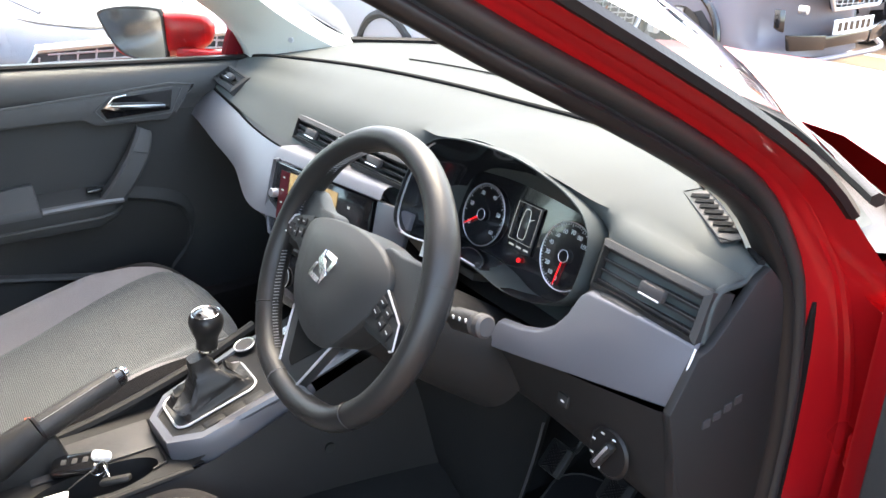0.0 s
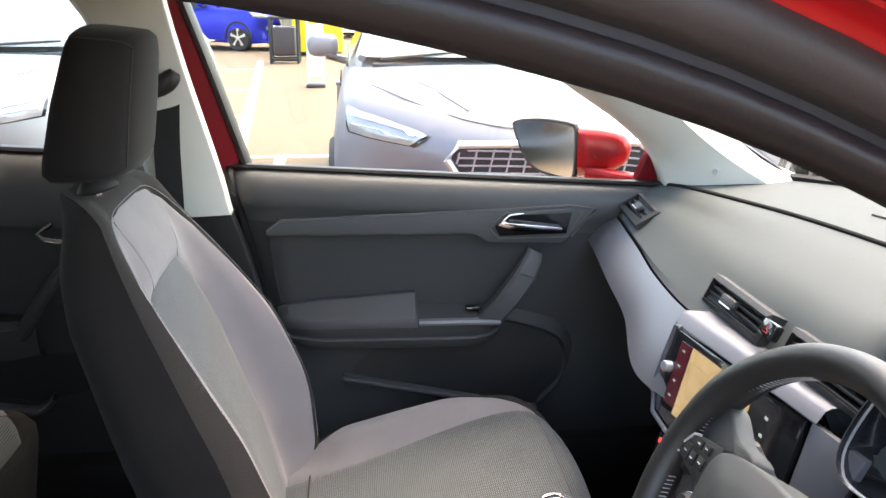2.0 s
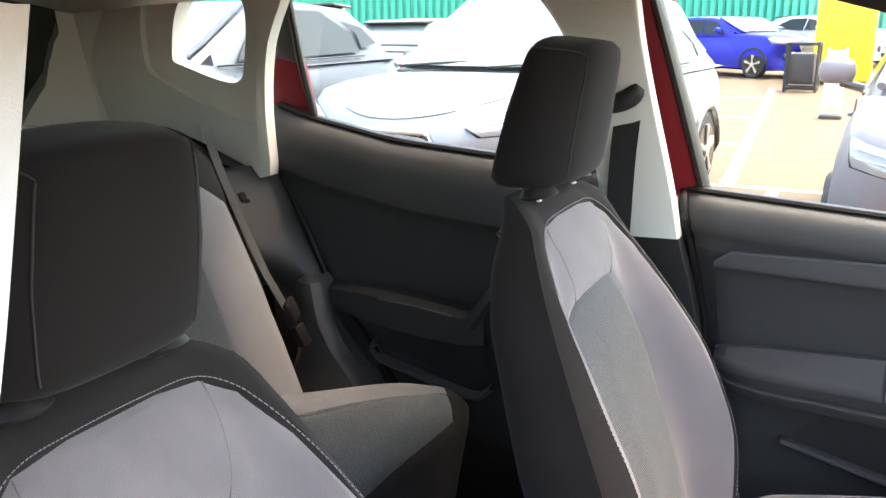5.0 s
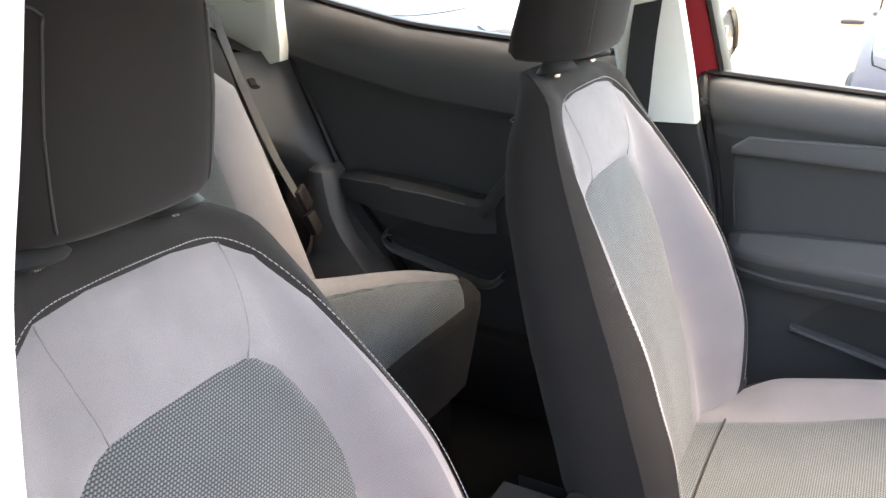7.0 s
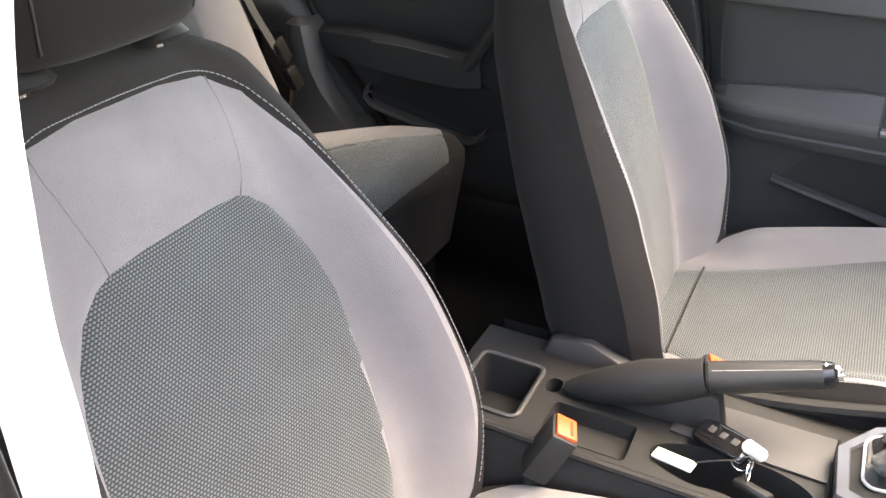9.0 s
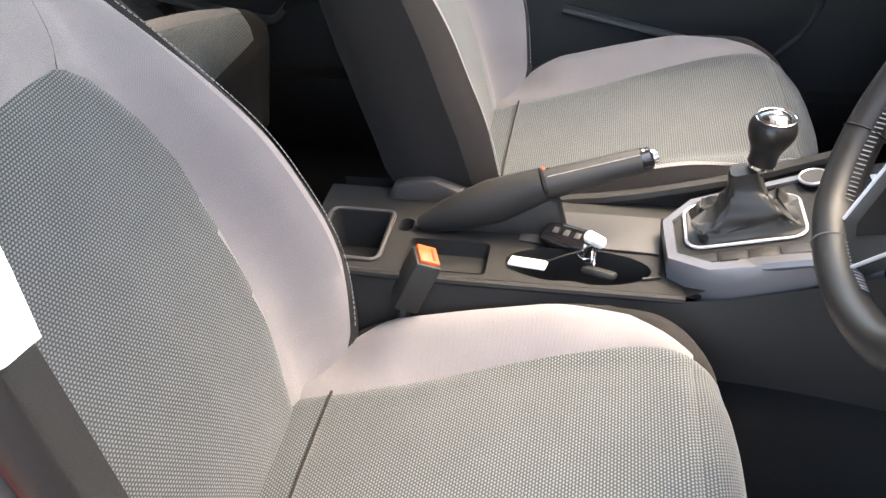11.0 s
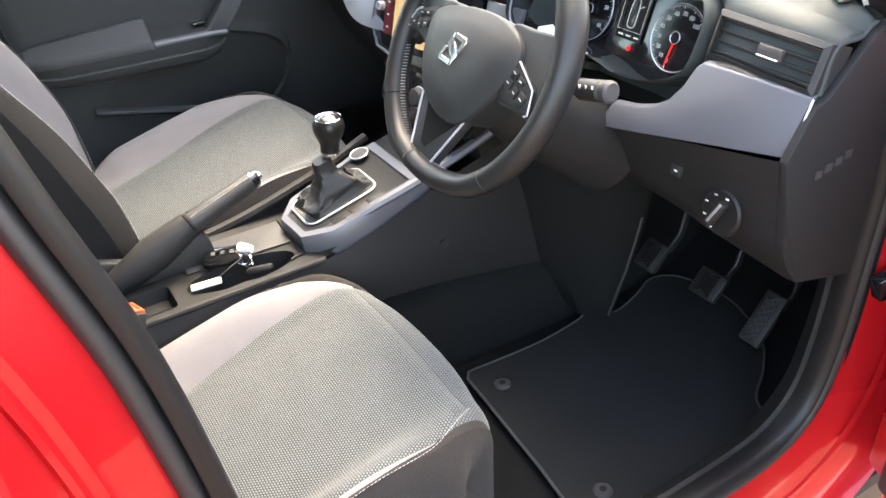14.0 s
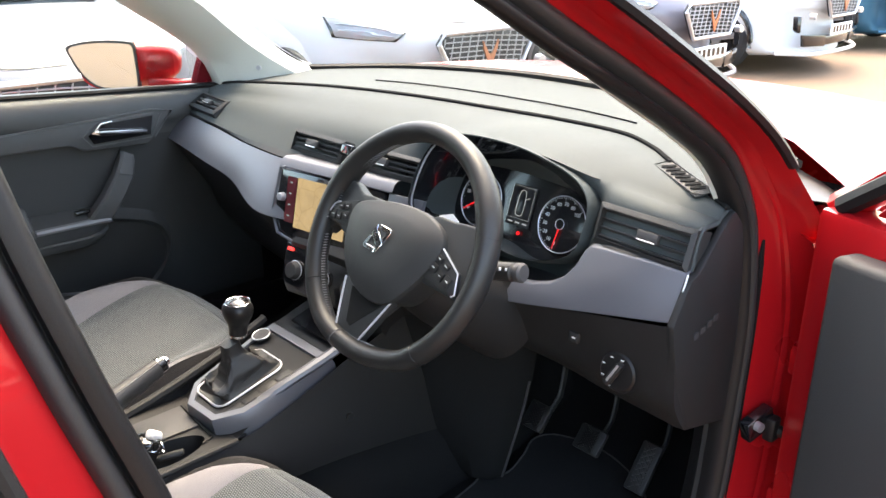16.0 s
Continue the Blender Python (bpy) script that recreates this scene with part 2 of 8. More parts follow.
def tube(pts, r, n=10, closed=False, flat=1.0, up=(0, 0, 1), caps=True):
    """A rod along pts; flat squeezes it along up."""
    p = [Vector(q) for q in pts]
    rows = []
    k = len(p)
    for i in range(k):
        a, b = (p[i - 1] if i or closed else p[i]), (p[(i + 1) % k] if i < k - 1 or closed else p[i])
        t = (b - a).normalized()
        u = Vector(up) - t * t.dot(Vector(up))
        if u.length < 1e-4:
            u = t.orthogonal()
        u.normalize()
        w = t.cross(u)
        rad = r[i] if isinstance(r, (list, tuple)) else r
        rows.append([p[i] + (u * math.cos(g) * flat + w * math.sin(g)) * rad for g in (2 * math.pi * j / n for j in range(n))])
    if closed:
        rows.append(rows[0])
    bm = skin(rows, closed=True, caps=caps and not closed)
    if closed:
        bmesh.ops.remove_doubles(bm, verts=bm.verts, dist=1e-6)
    return bm


def cyl(p0, p1, r0, r1=None, n=24, bev=0.0):
    r1 = r0 if r1 is None else r1
    a, b = Vector(p0), Vector(p1)
    if bev:
        t = (b - a).normalized()
        pts, rad = [a, a + t * bev, b - t * bev, b], [r0 - bev, r0, r1, r1 - bev]
    else:
        pts, rad = [a, b], [r0, r1]
    return tube(pts, rad, n)


def slab(outline, depth, bev=0.0, seg=2):
    """A plate: an outline of 3D points in one plane, given thickness along depth (a vector)."""
    bm = bmesh.new()
    vs = [bm.verts.new(p) for p in outline]
    f = bm.faces.new(vs)
    g = bmesh.ops.extrude_face_region(bm, geom=[f])
    bmesh.ops.translate(bm, vec=Vector(depth), verts=[v for v in g["geom"] if isinstance(v, bmesh.types.BMVert)])
    if bev:
        bmesh.ops.bevel(bm, geom=bm.edges, offset=bev, segments=seg, profile=0.5, affect="EDGES")
    return bm


def ring_plate(outer, inner, depth):
    """A frame between two outlines of as many points, with thickness along depth."""
    d = Vector(depth)
    o, i = [Vector(p) for p in outer], [Vector(p) for p in inner]
    return skin_loop([o, i, [p + d for p in i], [p + d for p in o], o])


def skin_loop(rows):
    bm = skin(rows, closed=True)
    bmesh.ops.remove_doubles(bm, verts=bm.verts, dist=1e-6)
    return bm


def inside(poly, x, y):
    return all((b[0] - a[0]) * (y - a[1]) - (b[1] - a[1]) * (x - a[0]) >= -1e-7 for a, b in zip(poly, poly[1:] + poly[:1]))


def edge_gap(poly, x, y):
    """How far (x, y) lies from the outline of poly."""
    best = 9.0
    for a, b in zip(poly, poly[1:] + poly[:1]):
        dx, dy = b[0] - a[0], b[1] - a[1]
        t = max(0, min(1, ((x - a[0]) * dx + (y - a[1]) * dy) / (dx * dx + dy * dy)))
        best = min(best, math.hypot(x - a[0] - t * dx, y - a[1] - t * dy))
    return best


def sewn(shape, x0, x1, y0, y1, nx, ny, panels, groove=0.004, width=0.012):
    """A padded sheet cut along panels, a list of (key, outline run anticlockwise, convex), the innermost first. shape(x, y) gives
    its place and outward way. Returns a bmesh per key, and 'rest'; the seams are sunk into the padding."""
    bm = bmesh.new()
    vs = [[bm.verts.new((x0 + (x1 - x0) * i / nx, y0 + (y1 - y0) * j / ny, 0)) for i in range(nx + 1)] for j in range(ny + 1)]
    for j in range(ny):
        for i in range(nx):
            bm.faces.new((vs[j][i], vs[j][i + 1], vs[j + 1][i + 1], vs[j + 1][i]))
    for _, poly in panels:
        for a, b in zip(poly, poly[1:] + poly[:1]):
            nrm = Vector((-(b[1] - a[1]), b[0] - a[0], 0))
            near = [f for f in bm.faces if min(edge_gap([a, b], v.co.x, v.co.y) for v in f.verts) < 0.03]
            geom = list({e for f in near for e in f.edges} | {v for f in near for v in f.verts}) + near
            bmesh.ops.bisect_plane(bm, geom=geom, dist=1e-6, plane_co=(a[0], a[1], 0), plane_no=nrm)
    out = {}
    keys = {}
    for f in bm.faces:
        c = f.calc_center_median()
        keys[f] = next((k for k, poly in panels if inside(poly, c.x, c.y)), "rest")
    for key in {k for k in keys.values()}:
        nb = bmesh.new()
        uv = nb.loops.layers.uv.new("UVMap")
        made = {}
        for f, k in keys.items():
            if k != key:
                continue
            for v in f.verts:
                if v not in made:
                    x, y = v.co.x, v.co.y
                    p, w = shape(x, y)
                    g = min(edge_gap(poly, x, y) for _, poly in panels)
                    sink = groove * max(0.0, 1 - g / width) ** 2
                    made[v] = nb.verts.new(Vector(p) - Vector(w) * sink)
                    made[v].index = 0
            try:
                nf = nb.faces.new([made[v] for v in f.verts])
            except ValueError:
                continue
            for lp, v in zip(nf.loops, f.verts):
                lp[uv].uv = (v.co.x, v.co.y)
        out[key] = nb
    bm.free()
    return out

# ---- red car: shell round the driver's door ----
MID = 0.035                      # centre line of the car


def lerp_table(table, s):
    return float(np.interp(s, [a for a, _ in table], [b for _, b in table]))


def mirror_x(p):
    return Vector((2 * MID - p[0], p[1], p[2]))


# the line of the driver's door seal, in the plane of the side of the car: y, z
OPENING = [(-0.10, 1.387), (0.01, 1.325), (0.13, 1.262), (0.24, 1.200), (0.32, 1.145), (0.365, 1.085), (0.395, 1.02), (0.415, 0.87),
           (0.412, 0.72), (0.402, 0.57), (0.375, 0.48), (0.31, 0.430), (0.16, 0.415), (-0.15, 0.412), (-0.34, 0.415), (-0.41, 0.45),
           (-0.445, 0.58), (-0.462, 0.76), (-0.494, 1.00), (-0.532, 1.15), (-0.560, 1.28), (-0.570, 1.39), (-0.53, 1.448), (-0.43, 1.466),
           (-0.32, 1.456), (-0.25, 1.4420), (-0.18, 1.4215)]


def side_x(z):
    """How far out the door seal stands at a height: the glasshouse leans in."""
    return lerp_table([(0.3, 0.745), (0.95, 0.745), (1.1, 0.735), (1.40, 0.685), (1.46, 0.70)], z)


def loop_of(offsets, dx):
    base = [Vector((0, y, z)) for y, z in OPENING]
    c = Vector((0, -0.05, 0.93))
    pts = []
    k = len(base)
    for i, p in enumerate(base):
        t = (base[(i + 1) % k] - base[i - 1]).normalized()
        nrm = Vector((0, t.z, -t.y))
        if nrm.dot(p - c) < 0:
            nrm = -nrm
        q = p + nrm * offsets(p.y, p.z)
        pts.append(Vector((side_x(p.z) + (dx(p.y, p.z) if callable(dx) else dx), q.y, q.z)))
    return curve(pts, 120, closed=True)


def jamb(y, z):
    """Width of the painted frame outside the seal: narrow along the pillar and roof, broad behind and in front."""
    if z > 1.10 and y > -0.45:
        return lerp_table([(1.30, 0.012), (1.40, 0.014)], z)
    if y < -0.3:
        return 0.085
    if y > 0.3:
        return lerp_table([(0.6, 0.12), (0.90, 0.10), (1.02, 0.050), (1.10, 0.015)], z)
    return 0.07


car = thing("car_body", "glossy red hatchback body shell around the open front doorway", "car", kind="structure")


def slim(d):
    """The seal lies flatter along the roof."""
    return lambda y, z: d * lerp_table([(1.30, 1.0), (1.42, 0.4)], z) if d > 0 else d


def shy(d):
    """The frame stands out less along the windscreen pillar and the roof."""
    return lambda y, z: d * (lerp_table([(0.98, 1.0), (1.12, 0.80), (1.32, 0.80), (1.40, 0.45)], z) if y > -0.45 else 1.0)


loops = [loop_of(lambda y, z: 0.016, slim(0.002)), loop_of(lambda y, z: 0.021, slim(0.004)), loop_of(lambda y, z: 0.025, slim(0.007)), loop_of(lambda y, z: 0.026 + jamb(y, z) * 0.35, shy(0.022)), loop_of(lambda y, z: 0.026 + jamb(y, z) * 0.42, shy(0.030)), loop_of(lambda y, z: 0.026 + jamb(y, z) * 0.52, shy(0.0325)), loop_of(lambda y, z: 0.026 + jamb(y, z) * 0.56, shy(0.038)), loop_of(lambda y, z: 0.026 + jamb(y, z) * 0.62, shy(0.040)), loop_of(lambda y, z: 0.026 + jamb(y, z) * 0.66, shy(0.0375)),
         loop_of(lambda y, z: 0.026 + jamb(y, z) * 0.85, shy(0.048)), loop_of(lambda y, z: 0.026 + jamb(y, z), shy(0.064)), loop_of(lambda y, z: 0.031 + jamb(y, z), shy(0.082))]
part("doorway_frame", skin_loop(loops), RED, car, "glossy red painted door frame")
# rubber seal: an inner bulb, a flat web and an outer lip
def tuck(d, k):
    """The seal is shallower along the centre pillar."""
    f = slim(d)
    return lambda y, z: f(y, z) * (lerp_table([(0.50, 1.0), (0.75, k)], z) if y < -0.35 and d < 0 else 1.0)


def slip(a, b):
    return lambda y, z: a + (b - a) * (lerp_table([(0.50, 0.0), (0.75, 1.0)], z) if y < -0.35 else 0.0)


seal = [loop_of(slip(a, a - 0.002 if a < -0.003 else a + 0.003), tuck(d, 0.25)) for a, d in ((-0.010, -0.022), (-0.014, -0.010), (-0.0145, 0.002), (-0.011, 0.011), (-0.005, 0.014), (-0.001, 0.011), (0.0005, 0.003))]
part("door_seal", skin_loop(seal), RUBBER, car, "black rubber door seal bulb", sharp=60)
lip = [loop_of(lambda y, z, a=a: a, slim(d)) for a, d in ((0.0005, 0.000), (0.0035, -0.002), (0.0055, 0.001), (0.0065, 0.006), (0.0090, 0.0105), (0.0125, 0.0130), (0.0165, 0.0135), (0.0205, 0.0115), (0.0235, 0.0075), (0.0250, 0.002))]
part("seal_lip", skin_loop(lip), SEAL_LIP, car, "grey-brown outer seal lip", sharp=60)
# inner trim that the seal clips onto
def behind(f):
    """The trim draws back behind the seal towards the roof."""
    return lambda y, z: f(y, z) + (lerp_table([(1.26, 0.0), (1.37, 0.018)], z) if y > -0.36 else 0.0)


inner = skin_loop([loop_of(behind(slip(-0.008, 0.0)), tuck(-0.018, 0.3)), loop_of(behind(slip(-0.010, 0.002)), tuck(-0.030, 0.4)), loop_of(behind(lambda y, z: 0.006 if y > 0 else slip(-0.006, 0.014)(y, z)), tuck(-0.045, 0.7)), loop_of(lambda y, z: 0.035 if y > 0 else 0.035, -0.068)])
pale, dark = inner.copy(), inner
for b_, keep in ((pale, True), (dark, False)):
    bmesh.ops.delete(b_, geom=[f for f in b_.faces if (f.calc_center_median().z > (1.06 if f.calc_center_median().y > 0 else 1.03)) != keep or (keep and f.calc_center_median().y < -0.36)], context="FACES")
part("pillar_trim", pale, PILLAR, car, "pale grey plastic pillar trim")
edge_f = curve([(0.590, -0.556, 1.43), (0.602, -0.557, 1.378), (0.622, -0.558, 1.294), (0.648, -0.550, 1.22), (0.667, -0.533, 1.175), (0.681, -0.520, 1.13), (0.690, -0.507, 1.08), (0.700, -0.497, 1.035)], 24)
edge_b = curve([(0.665, -0.585, 1.44), (0.684, -0.588, 1.378), (0.694, -0.580, 1.294), (0.708, -0.560, 1.22), (0.714, -0.538, 1.175), (0.720, -0.515, 1.13), (0.724, -0.510, 1.08), (0.727, -0.507, 1.035)], 24)
part("pillar_trim", skin([[p + Vector((0.0, -0.06, 0)), p + Vector((-0.001, -0.006, 0)), p, p + Vector((0.006, -0.002, 0)), p.lerp(q, 0.5) + Vector((0.006, 0, 0)), q] for p, q in zip(edge_f, edge_b)]), PILLAR, car, "pale grey centre pillar trim by the driver")
part("lower_trim", dark, DASH_LOW, car, "dark grey plastic sill trim")

# passenger side: pillars, roof rail, windows
def far_x(z):
    return 2 * MID - side_x(z)


def pillar_strip(front, back, depth, mat, name, parent, label):
    """A trim strip between a front and a back line of (y, z), rounded towards the cabin."""
    f, b = curve([(0, y, z) for y, z in front], 16), curve([(0, y, z) for y, z in back], 16)
    rows = []
    for p, q in zip(f, b):
        x = far_x((p.z + q.z) / 2)
        row = []
        for k, (u, d) in enumerate(((0, -0.03), (0.0, 0.90), (0.012, 0.96), (0.03, 0.98), (0.3, 1.0), (0.7, 1.0), (0.92, 0.85), (1.0, 0.4), (1.0, -0.03))):
            m = p.lerp(q, u)
            row.append(Vector((x + depth * d, m.y, m.z)))
        rows.append(row)
    return part(name, skin(rows), mat, parent, label)


pillar_strip([(-0.525, 1.035), (-0.545, 1.14), (-0.58, 1.30), (-0.60, 1.40), (-0.625, 1.505)], [(-0.665, 1.03), (-0.685, 1.15), (-0.72, 1.30), (-0.745, 1.40), (-0.84, 1.505)],
             0.035, PILLAR, "centre_pillar_trim", car, "pale grey plastic centre pillar trim")
pillar_strip([(-0.468, 0.45), (-0.472, 0.80), (-0.494, 0.93), (-0.525, 1.035)], [(-0.66, 0.45), (-0.66, 0.80), (-0.665, 1.03)], 0.03, DASH_LOW, "lower_pillar_trim", car, "dark plastic lower pillar trim")
# windscreen pillar on the far side
pa = curve([(-0.62, -0.20, 1.45), (-0.635, 0.01, 1.35), (-0.655, 0.165, 1.25), (-0.668, 0.245, 1.198), (-0.67, 0.305, 1.148), (-0.672, 0.335, 1.10), (-0.675, 0.352, 1.055)], 22)
pb = curve([(-0.555, -0.14, 1.475), (-0.565, 0.14, 1.378), (-0.588, 0.30, 1.278), (-0.603, 0.375, 1.215), (-0.613, 0.445, 1.160), (-0.622, 0.52, 1.115), (-0.632, 0.61, 1.078)], 22)
rows = []
for p, q in zip(pa, pb):
    d = Vector((0.03, -0.01, 0.0))
    rows.append([p + Vector((-0.05, 0, 0)), p, p.lerp(q, 0.3) + d, p.lerp(q, 0.8) + d, q, q + Vector((-0.02, 0.04, 0))])
part("windscreen_pillar", skin(rows), PILLAR, car, "pale grey windscreen pillar trim")
part("windscreen_pillar_frame", skin([[p + Vector((-0.03, 0.03, 0.0)), p + Vector((-0.09, 0.05, 0.0)), q + Vector((-0.09, 0.01, 0.0))] for p, q in zip(pa, pb)]), RED, car)
part("pillar_screw", cyl((-0.618, 0.430, 1.106), (-0.612, 0.424, 1.107), 0.006), SATIN, car)

# roof lining and rail
rows = []
for y in np.linspace(-0.22, -2.0, 14):
    w = 0.60 - 0.05 * max(0, -y - 1.2)
    row = []
    for u in np.linspace(-1, 1, 15):
        z = 1.530 - 0.045 * abs(u) ** 3 - 0.04 * ((y + 0.9) / 1.0) ** 2 * (1 if y > -0.9 else 0.8)
        row.append((MID + u * (w + 0.03), y, z))
    rows.append(row)
part("roof_lining", skin(rows), HEADLINER, car, "pale grey cloth roof lining")
part("roof", skin([[(MID + u * 0.68, y, 1.585 - 0.075 * abs(u) ** 2.5 - 0.05 * ((y + 0.9) / 1.1) ** 2) for u in np.linspace(-1, 1, 15)] for y in np.linspace(-0.16, -2.1, 14)]), RED, car, "red roof panel")

# C pillar trim with the rear quarter window through it
quarter_out = [(-1.46, 1.490), (-1.735, 1.490), (-1.76, 1.33), (-1.70, 1.285), (-1.53, 1.215), (-1.465, 1.22)]
quarter_in = [(-1.495, 1.478), (-1.66, 1.478), (-1.70, 1.345), (-1.67, 1.328), (-1.54, 1.292), (-1.500, 1.31)]
panel_o = [(-1.365, 1.515), (-1.70, 1.518), (-2.05, 1.51), (-2.06, 1.35), (-2.05, 1.20), (-1.72, 1.17), (-1.60, 1.13), (-1.52, 1.082), (-1.462, 1.078), (-1.450, 1.15), (-1.444, 1.215), (-1.425, 1.31), (-1.400, 1.385)]


def on_side(pts, dx=0.0):
    return [Vector((far_x(z) + 0.025 + dx - 0.05 * max(0, -y - 1.3) * -0.4, y, z)) for y, z in pts]


part("rear_pillar_trim", skin_loop([curve(on_side(panel_o, -0.03), 60, True), curve(on_side(panel_o, 0.0), 60, True), curve(on_side(quarter_out, 0.012), 60, True),
                               curve(on_side(quarter_out, -0.004), 60, True), curve(on_side(quarter_in, -0.016), 60, True), curve(on_side(quarter_in, -0.06), 60, True)]), PILLAR, car,
     "pale grey rear pillar trim around the quarter window")
part("quarter_glass", slab(curve(on_side([(y * 1.0, z) for y, z in quarter_in], -0.05), 40, True), (-0.004, 0, 0)), WINDOW, car).visible_shadow = False

part("rear_pillar_trim", skin_loop([[mirror_x(p) for p in curve(on_side(pts, d), 60, True)] for pts, d in ((panel_o, -0.03), (panel_o, 0.0), (quarter_out, 0.012), (quarter_out, -0.004), (quarter_in, -0.016), (quarter_in, -0.06))]), PILLAR, car,
     "pale grey rear pillar trim behind the driver")
part("quarter_glass", slab([mirror_x(p) for p in curve(on_side(quarter_in, -0.05), 40, True)], (0.004, 0, 0)), REAR_GLASS, car)
for s in (1, -1):
    part("rear_quarter", skin([[Vector((MID + s * w, y, z)) for w, z in ((0.70, 0.32), (0.80, 0.36), (0.82, 0.70), (0.80, 0.95), (0.765, 1.12), (0.735, 1.20))] for y in (-1.46, -1.75, -2.0, -2.09)]), RED, car, "red rear quarter panel")
    part("roof_side", skin([[Vector((MID + s * 0.715, y, 1.505)), Vector((MID + s * 0.66, y, 1.548))] for y in (-0.60, -1.0, -1.5, -2.05)]), RED, car)

rows = []
for z in np.linspace(1.15, 1.50, 8):
    k = (z - 1.15) / 0.35
    rows.append([Vector((-0.655 + 0.05 * k, -1.70, z)), Vector((-0.645 + 0.055 * k, -1.85, z)), Vector((-0.61 + 0.06 * k, -1.96, z)), Vector((-0.52 + 0.06 * k, -2.03 + 0.05 * k, z)), Vector((-0.42 + 0.06 * k, -2.05 + 0.06 * k, z)), Vector((-0.26 + 0.05 * k, -2.06 + 0.07 * k, z))])
part("rear_corner_trim", skin(rows), PILLAR, car, "pale grey rear corner trim")
part("tailgate_trim", slab([(-0.45, -2.02, 1.42), (0.52, -2.02, 1.42), (0.52, -1.93, 1.50), (-0.45, -1.93, 1.50)], (0, -0.02, 0)), PILLAR, car)

# floor pan, tunnel, sill
part("floor_pan", skin([[(x, y, 0.315 + (0.10 * max(0, y - 0.62) / 0.2 if y > 0.62 else 0)) for y in (-1.6, -0.9, -0.3, 0.2, 0.6, 0.75, 0.85)] for x in np.linspace(-0.72, 0.78, 6)]), CARPET, car, "black carpeted floor")
part("tunnel", skin([[(MID - 0.17, y, 0.31), (MID - 0.15, y, 0.44), (MID - 0.10, y, 0.50), (MID + 0.10, y, 0.50), (MID + 0.15, y, 0.44), (MID + 0.17, y, 0.31)] for y in np.linspace(-1.3, 0.75, 8)]), CARPET, car, "black carpeted tunnel")
part("bulkhead", slab([(-0.74, 0.80, 0.30), (0.78, 0.80, 0.30), (0.78, 0.80, 1.0), (-0.74, 0.80, 1.0)], (0, 0.03, 0)), CARPET, car)
part("under_floor", slab([(-0.76, -2.0, 0.25), (0.80, -2.0, 0.25), (0.80, 0.83, 0.25), (-0.76, 0.83, 0.25)], (0, 0, 0.03)), BLACK_TRIM, car)
part("far_sill", box(-0.70, -0.6, 0.40, 0.10, 2.2, 0.20, 0.03), DASH_LOW, car)
for s in (1, -1):
    part("kick_panel", slab([(MID + s * 0.70, 0.43, 0.30), (MID + s * 0.70, 0.84, 0.30), (MID + s * 0.70, 0.84, 1.03), (MID + s * 0.70, 0.43, 1.01)], (s * 0.02, 0, 0)), CARPET, car, "black footwell side lining")
part("dash_core", slab([(-0.72, 0.40, 0.68), (0.735, 0.40, 0.70), (0.735, 0.42, 1.0), (-0.72, 0.42, 1.0)], (0, 0.03, 0)), CARPET, car)
for s in (1, -1):
    part("boot_lining", slab([(MID + s * 0.67, -1.45, 0.30), (MID + s * 0.67, -2.08, 0.30), (MID + s * 0.67, -2.08, 1.17), (MID + s * 0.67, -1.62, 1.17), (MID + s * 0.67, -1.50, 1.06)], (s * 0.012, 0, 0)), CARPET, car, "black boot side lining")
part("tailgate", slab([(-0.65, -2.10, 0.3), (0.72, -2.10, 0.3), (0.70, -2.06, 1.15), (-0.63, -2.06, 1.15)], (0, -0.04, 0)), RED, car)
part("rear_window", slab([(-0.60, -2.05, 1.15), (0.67, -2.05, 1.15), (0.58, -1.95, 1.49), (-0.50, -1.95, 1.49)], (0, -0.005, 0)), REAR_GLASS, car)

# bonnet, wings, windscreen
rows = []
for v in np.linspace(0, 1, 10):
    y = 0.62 + 1.05 * v
    row = []
    for u in np.linspace(-1, 1, 17):
        yy = y + 0.30 * (1 - abs(u) ** 2.2) * (1 - 0.55 * v)
        z = 1.075 + 0.015 * (1 - u * u) - 0.10 * v ** 1.6 - 0.045 * abs(u) ** 4 + (0.012 if 0.55 < abs(u) < 0.8 else 0)
        row.append((MID + u * (0.80 - 0.05 * v), yy, z))
    rows.append(row)
part("bonnet", skin(rows), RED, car, "glossy red bonnet")
for s in (1, -1):
    part("front_wing", skin([[(MID + s * w, y, z) for w, z in ((0.72, 1.035 - 0.10 * k), (0.775, 1.01 - 0.10 * k), (0.805, 0.94 - 0.06 * k), (0.82, 0.80), (0.825, 0.50), (0.81, 0.30))]
                             for k, y in zip(np.linspace(0, 1, 8), np.linspace(0.47, 1.75, 8))]), RED, car, "glossy red front wing")
part("cowl", skin([[(MID + u * 0.74, 0.50 + 0.30 * (1 - abs(u) ** 2.2), 1.062), (MID + u * 0.76, 0.66 + 0.30 * (1 - abs(u) ** 2.2), 1.040 - 0.02 * abs(u) ** 3)] for u in np.linspace(-1, 1, 17)]), BLACK_TRIM, car, "black plastic scuttle below the windscreen")
part("front_bumper", box(MID, 1.82, 0.60, 1.5, 0.14, 0.55, 0.06), RED, car)
top = curve([(MID - 0.60, -0.12, 1.455), (MID - 0.3, -0.17, 1.485), (MID, -0.185, 1.495), (MID + 0.3, -0.17, 1.485), (MID + 0.60, -0.12, 1.455)], 17)
bot = curve([(MID - 0.68, 0.60, 1.085), (MID - 0.4, 0.80, 1.095), (MID, 0.88, 1.10), (MID + 0.4, 0.80, 1.095), (MID + 0.68, 0.60, 1.085)], 17)
